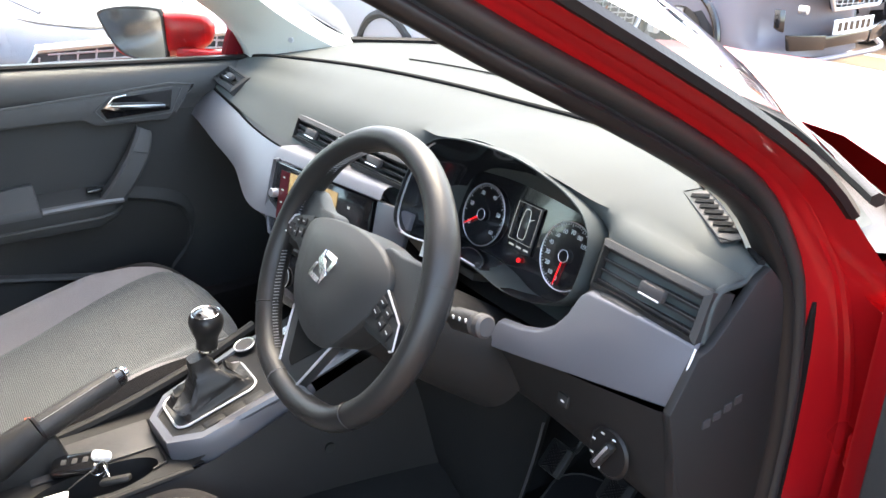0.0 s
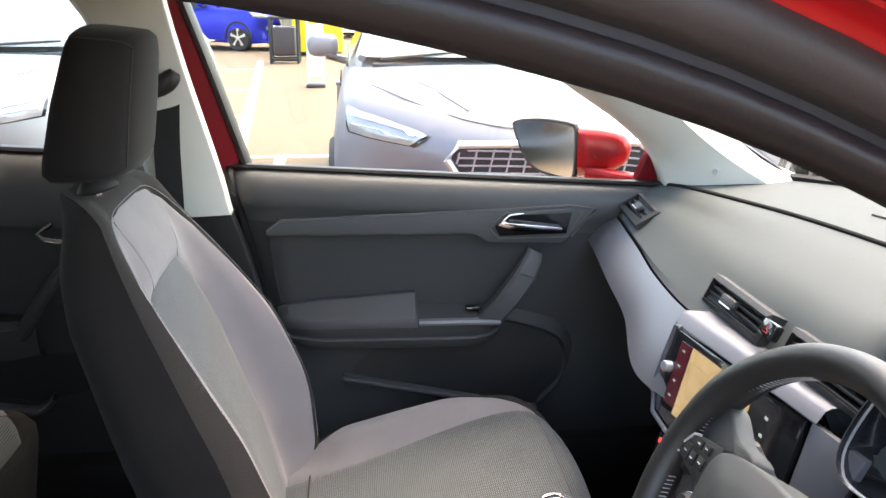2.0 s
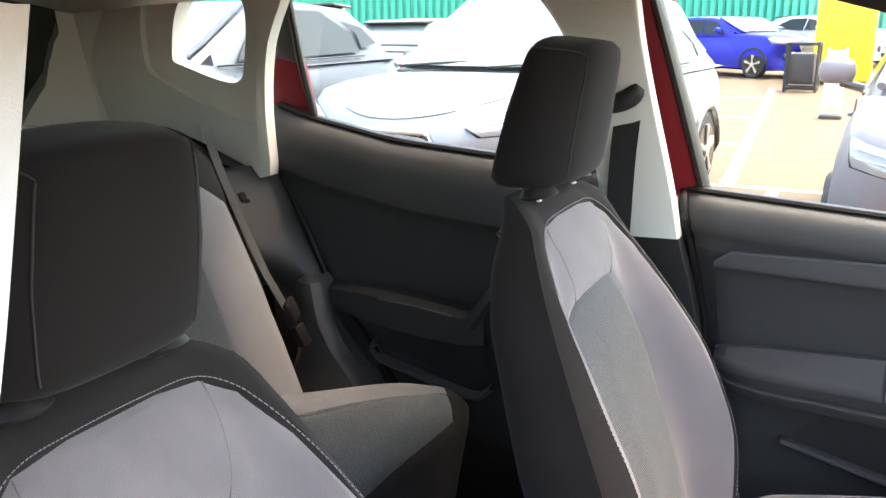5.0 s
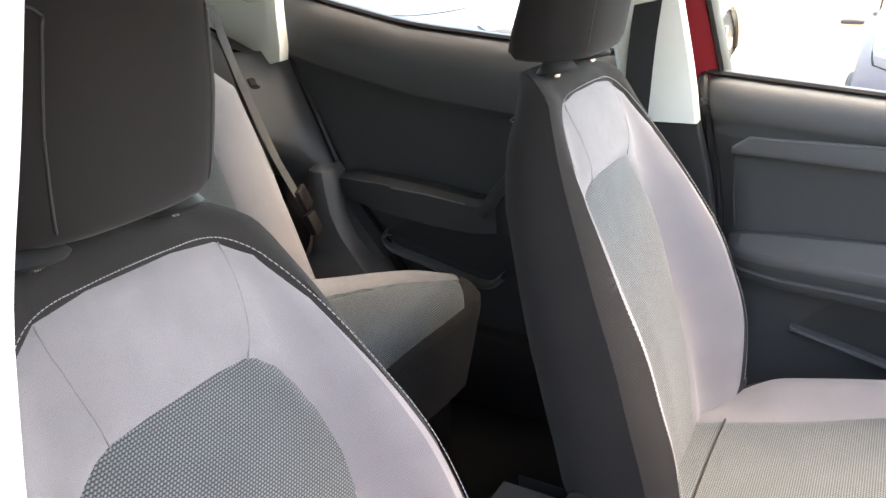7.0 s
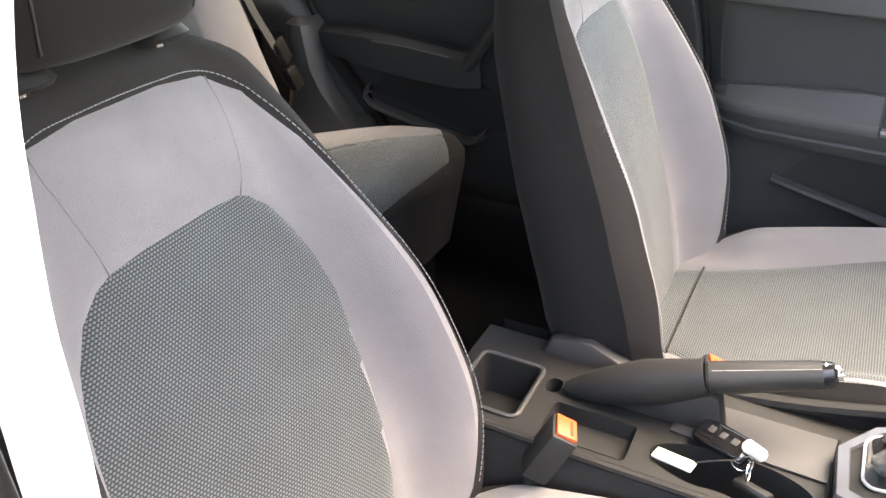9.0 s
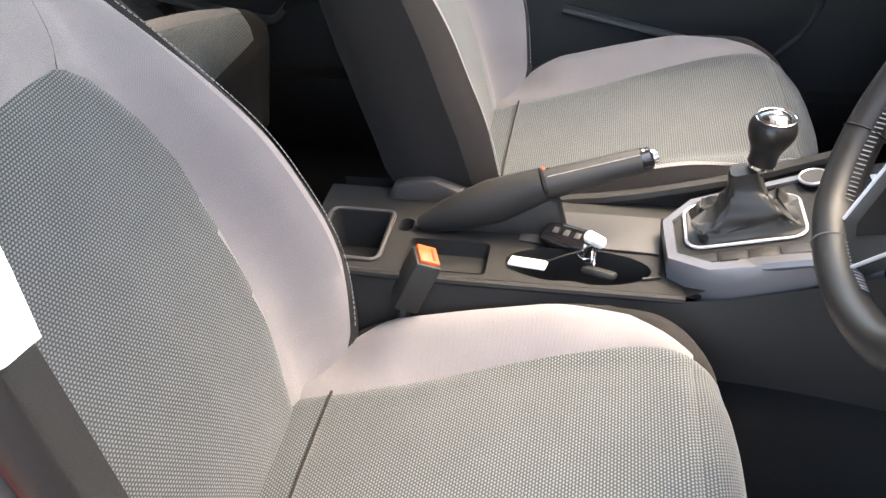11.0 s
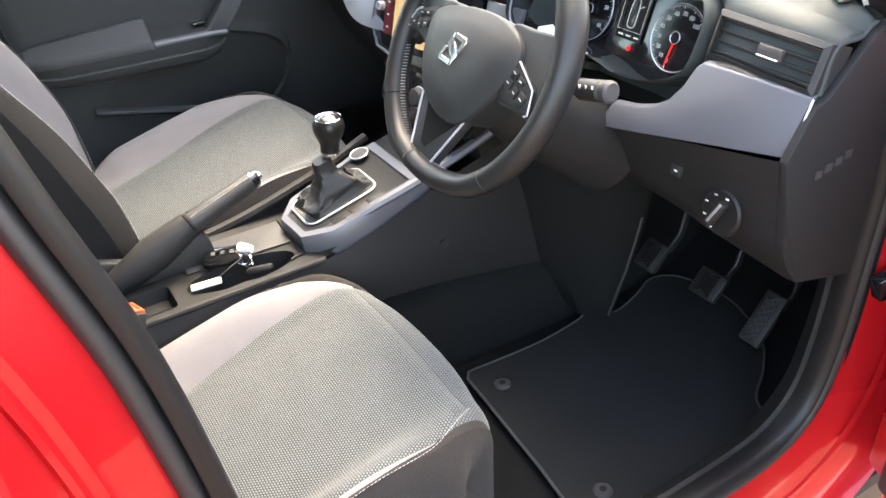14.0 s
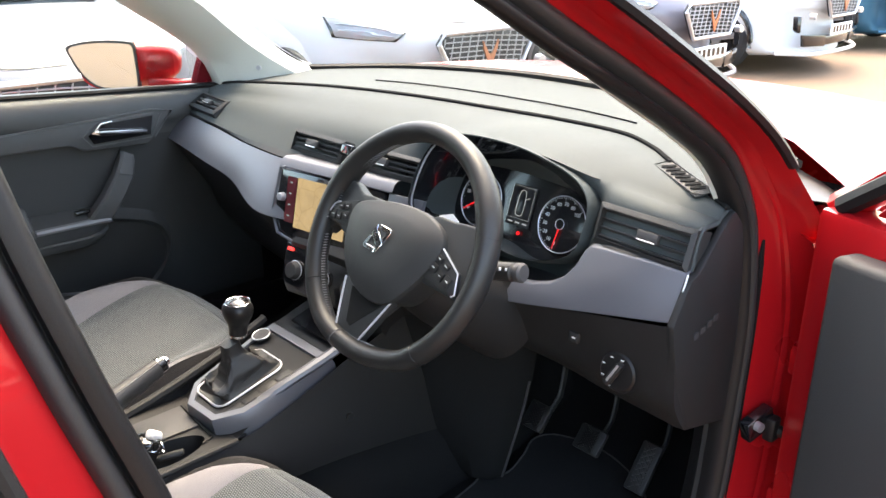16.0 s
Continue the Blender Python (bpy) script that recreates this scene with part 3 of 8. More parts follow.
part("windscreen", skin([[p.lerp(q, v) + Vector((0, 0.02 + 0.043 * (1 - u * u), 0.03 + 0.074 * (1 - u * u))) * math.sin(v * math.pi) for p, q, u in zip(top, bot, np.linspace(-1, 1, 17))] for v in np.linspace(0, 1, 13)]), SCREEN_GLASS, car, "faintly tinted windscreen").visible_shadow = False
part("windscreen_rubber", tube([p + Vector((0, -0.002, 0.0)) for p in bot], 0.010, 6), RUBBER, car)
for s in (-1,):
    part("windscreen_edge", tube(curve([(MID + s * 0.68, 0.60, 1.085), (MID + s * 0.655, 0.28, 1.275), (MID + s * 0.60, -0.12, 1.455)], 12), 0.006, 6), RUBBER, car)
edge = [p for p in loop_of(lambda y, z: 0.034 + jamb(y, z), shy(0.078)) if p.z > 1.12 and p.y > -0.16]
edge.sort(key=lambda p: p.y)
part("windscreen_edge", tube(edge, 0.0075, 6, up=(1, 0, 0)), RUBBER, car, "black moulding along the windscreen pillar")

# ---- dashboard ----
dash = thing("dashboard", "grey soft-plastic dashboard with blue-grey metallic trim strips", "dashboard")
NX = 97
XS = (-0.70, -0.60, -0.45, -0.30, -0.15, 0.0, 0.13, 0.185, 0.30, 0.45, 0.53, 0.575, 0.735)


def line(ys, zs, n=NX):
    return curve([(x, y, z) for x, y, z in zip(XS, ys, zs)], n)


L_glass = line((0.56, 0.66, 0.76, 0.82, 0.855, 0.865, 0.86, 0.855, 0.83, 0.77, 0.72, 0.69, 0.56), (1.075, 1.085, 1.09, 1.093, 1.095, 1.095, 1.095, 1.095, 1.093, 1.09, 1.088, 1.086, 1.07))
L_seam = line((0.350, 0.360, 0.390, 0.425, 0.455, 0.477, 0.491, 0.497, 0.507, 0.503, 0.472, 0.440, 0.345), (1.062, 1.078, 1.09, 1.098, 1.102, 1.104, 1.104, 1.104, 1.104, 1.103, 1.098, 1.095, 1.072))
L_brow = line((0.30, 0.31, 0.315, 0.315, 0.31, 0.31, 0.31, 0.303, 0.303, 0.298, 0.310, 0.325, 0.325), (1.040, 1.056, 1.070, 1.078, 1.082, 1.084, 1.086, 1.088, 1.1065, 1.100, 1.083, 1.077, 1.062))
L_pit = line((0.272, 0.262, 0.250, 0.238, 0.238, 0.250, 0.262, 0.34, 0.37, 0.37, 0.33, 0.290, 0.284), (1.024, 1.030, 1.036, 1.040, 1.042, 1.042, 1.042, 1.02, 1.01, 1.01, 1.035, 1.060, 1.054))
L_face = line((0.255, 0.240, 0.220, 0.205, 0.205, 0.225, 0.235, 0.28, 0.29, 0.29, 0.28, 0.270, 0.265), (1.012, 1.012, 1.012, 1.012, 1.012, 1.010, 1.008, 0.93, 0.912, 0.912, 0.925, 1.002, 1.002))
L_strip = line((0.250, 0.236, 0.216, 0.195, 0.190, 0.215, 0.228, 0.245, 0.25, 0.25, 0.25, 0.252, 0.245), (1.005, 1.006, 1.006, 1.004, 1.002, 1.000, 0.998, 0.925, 0.907, 0.907, 0.920, 0.995, 0.996))
L_low = line((0.195, 0.185, 0.165, 0.148, 0.120, 0.160, 0.19, 0.205, 0.212, 0.212, 0.212, 0.211, 0.210), (0.952, 0.948, 0.943, 0.935, 0.905, 0.905, 0.905, 0.880, 0.872, 0.880, 0.896, 0.905, 0.937))
L_tuck = [p + Vector((0, 0.02, -0.010)) for p in L_low]
L_mid = line((0.30, 0.28, 0.26, 0.24, 0.20, 0.20, 0.22, 0.23, 0.24, 0.245, 0.245, 0.245, 0.235), (0.80, 0.80, 0.80, 0.80, 0.80, 0.80, 0.80, 0.80, 0.80, 0.82, 0.825, 0.83, 0.84))
L_bot = line((0.38, 0.36, 0.34, 0.32, 0.28, 0.27, 0.29, 0.31, 0.33, 0.32, 0.31, 0.30, 0.28), (0.66, 0.66, 0.66, 0.66, 0.66, 0.66, 0.68, 0.70, 0.725, 0.735, 0.738, 0.74, 0.745))
L_back = [Vector((p.x, 0.70, p.z + 0.03)) for p in L_bot]


def between(a, b, n, bulge=(0, 0, 0)):
    return [[p.lerp(q, v) + Vector(bulge) * math.sin(math.pi * v) for p, q in zip(a, b)] for v in np.linspace(0, 1, n)]


part("upper_pad", skin(between(L_glass, [p + Vector((0, 0.004, 0)) for p in L_seam], 5)), DASH_TOP, dash, "grey-green soft dash top by the windscreen")
part("seam_gap", tube([p + Vector((0, 0.001, 0.0015)) for p in L_seam], 0.0046, 6), CARPET, dash)
part("demister_slot", tube([p.lerp(q, 0.66) + Vector((0, 0, 0.002)) for p, q in zip(L_glass, L_seam) if -0.33 < p.x < 0.42], 0.0016, 6), CARPET, dash, "thin black slot along the windscreen")
part("main_pad", skin(between([p + Vector((0, -0.003, 0)) for p in L_seam], L_brow, 8, (0, 0, 0.006)) + between(L_brow, L_pit, 5, (0, -0.006, 0.005))[1:] + between(L_pit, L_face, 4)[1:]), DASH_TOP, dash, "grey-green soft dash top")
NP = next(i for i, p in enumerate(L_low) if p.x > 0.175)
part("trim_strip", skin([r[:NP] for r in between(L_strip, L_low, 7, (0, -0.006, 0)) + [L_tuck, [p + Vector((0, 0.05, 0)) for p in L_tuck]]]), STRIP, dash, "blue-grey satin metallic strip")
panel2 = [(0.440, 0.879), (0.52, 0.894), (0.60, 0.910), (0.7385, 0.937), (0.7365, 1.003), (0.66, 1.0025), (0.579, 1.000), (0.570, 0.992), (0.560, 0.965), (0.545, 0.944), (0.525, 0.931), (0.495, 0.922), (0.455, 0.916)]
part("trim_strip", slab([Vector((x, 0.2085 + (z - 0.895) * 0.40, z)) for x, z in panel2], (0, 0.012, 0.002), 0.0025), STRIP, dash, "blue-grey satin metallic panel under the end vent")
part("strip_end", tube([(0.7395, 0.2085 + (z - 0.895) * 0.40 - 0.0015, z) for z in (0.938, 0.97, 1.003)], 0.0014, 6), SILVER, dash, "bright strip edge")
part("strip_shadow_gap", skin(between(L_face, [p + Vector((0, 0.004, 0.001)) for p in L_strip], 3)), BLACK_TRIM, dash)
part("lower_panel", skin(between([p + Vector((0, 0.006, -0.002)) for p in L_low], L_mid, 5) + between(L_mid, L_bot, 6, (0, -0.012, 0))[1:] + [L_back]), DASH_LOW, dash, "dark grained lower dash")
part("end_roll", tube(curve([L_seam[-1] + Vector((-0.002, 0.02, -0.006)), L_seam[-1].lerp(L_brow[-1], 0.5) + Vector((-0.002, 0, 0.000)), L_brow[-1] + Vector((-0.002, 0, -0.004)), L_pit[-1] + Vector((-0.002, -0.002, 0.0)), L_face[-1] + Vector((-0.002, 0.002, 0))], 24), 0.0045, 10), DASH_TOP, dash, "rounded dash end")
# right end cover
endx = 0.735
ends = [L_seam[-1], L_brow[-1], L_face[-1], L_strip[-1], L_low[-1], L_mid[-1], L_bot[-1], Vector((endx, 0.44, 0.70)), Vector((endx, 0.47, 0.95))]
part("end_cover", slab([Vector((endx, p.y + 0.004, p.z)) for p in ends], (0.012, 0, 0), 0.003), DASH_LOW, dash, "dark grey plastic dash end cover")
knee = between([L_low[-1] + Vector((0, 0.006, -0.002))], [L_mid[-1]], 5) + between([L_mid[-1]], [L_bot[-1]], 6, (0, -0.012, 0))[1:]
part("end_joint", skin([[r[0] + Vector((-0.004, 0.0015, 0)), r[0] + Vector((0.010, 0.0025, 0)), r[0] + Vector((0.011, 0.02, 0))] for r in knee]), DASH_LOW, dash)
ends = [L_seam[0], L_brow[0], L_face[0], L_strip[0], L_low[0], L_mid[0], L_bot[0], Vector((-0.70, 0.5, 0.68))]
part("end_cover", slab([Vector((-0.70, p.y, p.z)) for p in ends], (-0.012, 0, 0)), DASH_LOW, dash)


def frame_of(o, ux, uy):
    ux = Vector(ux).normalized()
    uz = ux.cross(Vector(uy)).normalized()
    uy = uz.cross(ux)
    m = Matrix.Identity(4)
    for k, v in enumerate((ux, uy, uz)):
        m[0][k], m[1][k], m[2][k] = v
    m.translation = Vector(o)
    return m


def vent(o, ux, uy, w, h, slats, tab=0.0, name="air_vent", deep=0.04):
    """An air vent in its own plane: x along its width, y up, z towards the cabin."""
    m = frame_of(o, ux, uy)
    b = part(name, turned(ring_plate([(-w / 2, -h / 2, 0), (w / 2, -h / 2, 0), (w / 2, h / 2, 0), (-w / 2, h / 2, 0)],
                                     [(-w / 2 + 0.007, -h / 2 + 0.007, 0.004), (w / 2 - 0.007, -h / 2 + 0.007, 0.004), (w / 2 - 0.007, h / 2 - 0.007, 0.004), (-w / 2 + 0.007, h / 2 - 0.007, 0.004)],
                                     (0, 0, -0.035)), m), BLACK_TRIM, dash, "charcoal plastic vent surround")
    part("vent_back", turned(box(0, 0, -deep, w - 0.01, h - 0.01, 0.01, 0), m), CARPET, b)
    for i in range(slats):
        y = -h / 2 + 0.004 + (h - 0.008) * (i + 0.5) / slats
        sl = part("slat", turned(box(0, y, -0.006, w - 0.014, 0.0042, 0.009, 0.0012, 2), m), DASH_LOW, b)
        # paler strip painting the light caught on the slat's front edge
        part("slat_lit_edge", turned(box(0, y + 0.0014, -0.0008, w - 0.016, 0.0012, 0.0008, 0), m), DASH_FACE, sl)
    t_ = part("tab", turned(box(tab, 0.001, 0.003, 0.036, 0.015, 0.010, 0.003, 2), m), DASH_FACE, b, "grey vent adjuster")
    part("tab_edge", turned(box(tab, -0.0055, 0.008, 0.031, 0.0022, 0.002, 0.0006, 1), m), SILVER, t_, "bright adjuster edge")
    return b


vent((0.652, 0.268, 1.031), (1, -0.06, 0.0), (-0.03, 0.32, 1), 0.166, 0.060, 4, 0.012, deep=0.024)
vent((-0.076, 0.223, 1.037), (1, 0.02, 0), (0, 0.45, 1), 0.164, 0.046, 4, -0.012)
vent((0.136, 0.234, 1.039), (1, 0.05, 0), (0, 0.45, 1), 0.176, 0.046, 4, -0.022)
vent((-0.585, 0.262, 1.043), (1, -0.10, 0), (-0.1, 0.85, 0.50), 0.150, 0.052, 4, 0.0)

# ---- seats ----
REC = radians(18)
UP_B, N_B = Vector((0, -math.sin(REC), math.cos(REC))), Vector((0, math.cos(REC), math.sin(REC)))
B0 = Vector((0, -0.02, 0.005))
WMAX = 0.262
W_T = [(-0.05, 0.205), (0, 0.242), (0.05, 0.266), (0.10, 0.276), (0.2, 0.278), (0.35, 0.258), (0.5, 0.212), (0.58, 0.180), (0.62, 0.158), (0.65, 0.128), (0.67, 0.090)]
P_T = [(-0.05, 0.050), (0, 0.070), (0.15, 0.094), (0.3, 0.087), (0.42, 0.056), (0.50, 0.033), (0.58, 0.013), (0.67, 0.0)]


def soft_table(table, s, r=0.035):
    """A table read without corners."""
    return sum(lerp_table(table, s + r * k / 3) for k in range(-3, 4)) / 7


def smooth(t):
    t = max(0.0, min(1.0, t))
    return t * t * (3 - 2 * t)


def back_shape(x, s):
    t = abs(x) / WMAX
    w, b = soft_table(W_T, s, 0.035 if s < 0.58 else 0.01), soft_table(P_T, s)
    lift = b * (smooth((t - 0.62) / 0.29) - 0.9 * smooth((t - 0.89) / 0.22)) + 0.004 * (1 - t)
    lift -= 0.05 * max(0.0, (s - 0.61) / 0.06) ** 2
    lift += 0.012 * math.exp(-((s - 0.15) / 0.12) ** 2) * (1 - t)
    lift += 0.012 * smooth((s - 0.47) / 0.06) * (1 - smooth((s - 0.56) / 0.07)) * (1 - smooth((t - 0.45) / 0.35))
    p = B0 + UP_B * s + N_B * lift + Vector((x * w / WMAX, 0, 0))
    return p, (N_B + Vector((x * 1.5, 0, 0))).normalized()


SLOPE = math.atan2(0.104, 0.423)
U_C, N_C = Vector((0, math.cos(SLOPE), math.sin(SLOPE))), Vector((0, -math.sin(SLOPE), math.cos(SLOPE)))


def cushion_shape(x, s):
    t = abs(x) / 0.265
    turn, r = 0.0, 0.055
    start = 0.455 - 0.05 * t ** 3
    if s > start:
        turn = min((s - start) / r, radians(105))
    extra = max(0.0, s - start - r * radians(105))
    c, d = (U_C * min(s, start)), (U_C * math.sin(turn) + N_C * (math.cos(turn) - 1)) * r
    way = U_C * math.cos(turn) - N_C * math.sin(turn)
    nrm = N_C * math.cos(turn) + U_C * math.sin(turn)
    b = 0.042 * smooth((s + 0.03) / 0.15) * (1 - 0.75 * smooth((s - 0.30) / 0.18))
    lift = b * (smooth((t - 0.55) / 0.28) - smooth((t - 0.86) / 0.16)) - 0.05 * smooth((t - 0.87) / 0.16) + 0.008 * (1 - t * t)
    w = 1.0 - 0.12 * smooth((s - 0.40) / 0.12)
    return c + d + way * extra + nrm * lift + Vector((x * w, 0, 0)), nrm


def sym(right):
    """An outline from its right half, bottom to top."""
    return [(x, y) for x, y in right] + [(-x, y) for x, y in reversed(right) if x > 1e-6]


MESH_B = sym([(0.118, -0.05), (0.130, 0.03), (0.151, 0.12), (0.166, 0.24), (0.173, 0.34), (0.170, 0.40), (0.161, 0.438), (0.145, 0.468), (0.121, 0.488), (0.102, 0.495), (0.05, 0.4985)])
LIGHT_B = sym([(0.204, -0.05), (0.225, 0.02), (0.234, 0.12), (0.237, 0.30), (0.236, 0.42), (0.228, 0.52), (0.206, 0.585), (0.165, 0.613), (0.08, 0.620)])
MESH_C = [(0.134, 0.03), (0.196, 0.16), (0.214, 0.27), (0.2145, 0.40), (0.214, 0.475), (0.215, 0.62), (-0.184, 0.62), (-0.182, 0.475), (-0.176, 0.40), (-0.162, 0.25), (-0.134, 0.03)]
REAR_C = sym([(0.125, -0.06), (0.136, 0.0295)])
LIGHT_C = [(0.16, -0.06), (0.200, 0.00), (0.214, 0.10), (0.221, 0.22), (0.223, 0.32), (0.216, 0.41), (0.190, 0.478), (-0.190, 0.478), (-0.221, 0.41), (-0.233, 0.32), (-0.236, 0.22), (-0.230, 0.10), (-0.212, 0.00), (-0.16, -0.06)]


def along(shape, pts, off=0.0015):
    out = []
    for x, y in pts:
        p, w = shape(x, y)
        out.append(p + w * off)
    return out


def stitches(shape, line2d, pitch=0.0055, size=0.0006):
    """Rows of single thread stitches along a line of the padding."""
    pts = curve([(x, y, 0) for x, y in line2d], 700)
    bm = bmesh.new()
    acc, last = 0.0, pts[0]
    on = []
    for p in pts[1:]:
        acc += (p - last).length
        last = p
        if acc > pitch:
            acc = 0
            on.append(p)
    for a, b in zip(on, on[1:]):
        q = a.lerp(b, 0.68)
        (p0, w0), (p1, w1) = shape(a.x, a.y), shape(q.x, q.y)
        add(bm, tube([p0 + w0 * 0.0006, p1 + w1 * 0.0006], size, 4))
    return bm


def front_seat(place, label):
    seat = thing("front_seat", label, "car seat", "front seats")
    cs = sewn(cushion_shape, -0.265, 0.265, -0.06, 0.66, 44, 60, [("mesh", MESH_C), ("rear", REAR_C), ("light", LIGHT_C)])
    cush = part("cushion", cs["rest"], CLOTH_DARK, seat, "charcoal cloth seat cushion")
    part("centre_panel", cs["mesh"], CLOTH_MESH, cush, "grey woven mesh centre panel")
    part("rear_panel", cs["rear"], CLOTH_MESH, cush)
    part("seam", tube(along(cushion_shape, [(x, 0.0297) for x in np.linspace(-0.137, 0.137, 20)], 0.0005), 0.0018, 6), CLOTH_DARK, cush)
    part("bolster", cs["light"], CLOTH_LIGHT, cush, "light grey cloth side bolster")
    # skirt under the cushion
    rim = [cushion_shape(-0.265, s)[0] for s in np.linspace(-0.06, 0.50, 24)] + [cushion_shape(x, 0.62)[0] for x in np.linspace(-0.24, 0.24, 9)] + [cushion_shape(0.265, s)[0] for s in np.linspace(0.50, -0.06, 24)]
    low = [Vector((p.x * 0.97, p.y, min(p.z - 0.03, -0.035 + 0.10 * p.y))) for p in rim]
    part("skirt", skin([rim, [p.lerp(q, 0.5) + Vector((p.x * 0.02, 0, 0)) for p, q in zip(rim, low)], low]), CLOTH_DARK, cush)
    for s in (1, -1):
        part("side_cover", slab([(s * 0.268, -0.10, -0.09), (s * 0.268, 0.36, -0.04), (s * 0.268, 0.385, -0.075), (s * 0.268, 0.36, -0.12), (s * 0.268, 0.1, -0.15), (s * 0.268, -0.10, -0.15)], (-s * 0.02, 0, 0), 0.006), DASH_FACE, seat, "dark grey plastic seat side cover")
        part("hinge_cover", slab([(s * 0.262, -0.112, -0.05), (s * 0.262, 0.03, -0.04), (s * 0.262, 0.040, 0.02), (s * 0.262, 0.0, 0.078), (s * 0.262, -0.055, 0.101), (s * 0.262, -0.113, 0.088), (s * 0.262, -0.124, 0.06)], (s * 0.027, 0, 0), 0.007), DASH_FACE, seat, "dark grey plastic recliner cover")
        part("rail", box(s * 0.20, 0.14, -0.155, 0.04, 0.56, 0.035, 0.005), BLACK_TRIM, seat)
    part("base_frame", box(0, 0.14, -0.10, 0.46, 0.44, 0.07, 0.02), BLACK_TRIM, seat)
    bs = sewn(back_shape, -WMAX, WMAX, -0.05, 0.67, 44, 64, [("mesh", MESH_B), ("light", LIGHT_B)])
    back = part("backrest", bs["rest"], CLOTH_DARK, seat, "charcoal cloth backrest")
    part("centre_panel", bs["mesh"], CLOTH_MESH, back, "grey woven mesh centre panel")
    part("bolster", bs["light"], CLOTH_LIGHT, back, "light grey cloth bolsters and shoulder panel")
    rows = []
    for s in np.linspace(-0.05, 0.67, 30):
        l, r = back_shape(-WMAX, s)[0], back_shape(WMAX, s)[0]
        d = lerp_table([(-0.05, 0.13), (0.1, 0.165), (0.3, 0.160), (0.5, 0.128), (0.58, 0.100), (0.63, 0.066), (0.66, 0.028), (0.67, 0.008)], s)
        w = (r.x - l.x) / 2
        row = []
        for g in np.linspace(0, math.pi, 21):
            c, q = math.cos(g), math.sin(g)
            row.append(Vector((-w * (1.0 + 0.035 * q) * math.copysign(abs(c) ** 0.5, c), l.y, l.z)) - N_B * d * q ** 0.6)
        rows.append(row)
    bm = skin(rows)
    top = [bm.verts.new(p) for p in rows[-1]]
    bm.faces.new(top)
    bmesh.ops.remove_doubles(bm, verts=bm.verts, dist=1e-5)
    part("back_shell", bm, CLOTH_DARK, back, "charcoal cloth back of the seat", sharp=60)
    for a, k in ((0.104, 0.165), (-0.104, -0.165)):
        part("seam", tube(along(back_shape, [(a + (k - a) * t, 0.494 + 0.118 * t) for t in np.linspace(0, 1, 14)], -0.0004), 0.0008, 6), SEAM, back)
    part("stitching", stitches(back_shape, [(x * 1.014, y + 0.004) for x, y in LIGHT_B[1:-1]]), STITCH, back, "pale grey double stitching")
    part("stitching", stitches(cushion_shape, [(x * 1.03, y) for x, y in LIGHT_C[1:7]]), STITCH, cush)
    # head restraint
    def headform(x, y, z):
        """A point of the head restraint from a point of the unit cube."""
        k = ((abs(x) ** 5 + abs(y) ** 5) ** (9 / 5) + abs(z) ** 9) ** (1 / 9)
        f = 1 / k if k else 1
        x, y, z = x * f, y * f, z * f
        wx = 0.122 * (1 - 0.10 * max(0, z) - 0.03 * max(0, -z))
        dep = 0.058 + 0.004 * z if y > 0 else 0.055 - 0.022 * z
        return Vector((x * wx * (1 - 0.20 * max(0, y)), y * dep - 0.008 * (x * x) * max(0, y), z * 0.104 - 0.010 * x * x * max(0, z) + (0.012 * y if z < 0 else 0.0) * -z))

    hr = bmesh.new()
    bmesh.ops.create_cube(hr, size=1)
    bmesh.ops.subdivide_edges(hr, edges=hr.edges, cuts=7, use_grid_fill=True)
    for v in hr.verts:
        v.co = headform(*(v.co * 2))
    turned(hr, pose(0, -0.222, 0.744, -6, 0, 0))
    head = part("head_restraint", hr, CLOTH_DARK, seat, "charcoal cloth head restraint", sharp=80)
    for sd in (1, -1):
        welt = [headform(sd * 0.94, 1.0, z) * 1.004 for z in np.linspace(-0.97, 0.97, 24)] + [headform(sd * 0.95, y, 1.0) * 1.004 for y in np.linspace(0.9, -0.8, 10)]
        part("welt", turned(tube(welt, 0.0011, 6), pose(0, -0.222, 0.744, -6, 0, 0)), WELT, head, "grey welt seam")
    for s in (1, -1):
        part("post", cyl((s * 0.075, -0.232, 0.62), (s * 0.075, -0.240, 0.69), 0.0065, n=16), CHROME, head, "chrome head restraint post")
        part("collar", cyl((s * 0.075, -0.230, 0.626), (s * 0.075, -0.233, 0.642), 0.029, 0.023, n=24, bev=0.004), BLACK_TRIM, head, "black plastic post collar")
    seat.location = place
    return seat


driver = front_seat((0.390, -0.58, 0.495), "light and dark grey cloth driver seat with woven centre panels")
passenger = tagged(copy_thing(driver, Matrix.Translation((-0.325, -0.415, 0.55))), "light and dark grey cloth passenger seat beside the closed door")

# ---- rear bench ----
bench = thing("rear_bench", "grey cloth rear bench seat with dark edges and woven panels", "car seat")


def bench_back(x, s):
    u = abs(x) / 0.53
    lift = 0.03 * smooth((u - 0.55) / 0.3) - 0.06 * smooth((u - 0.93) / 0.1) - 0.05 * max(0, (s - 0.54) / 0.08) ** 2
    a = radians(22)
    n = Vector((0, math.cos(a), math.sin(a)))
    return Vector((MID + x, -1.28 - math.sin(a) * s, 0.62 + math.cos(a) * s)) + n * lift, n


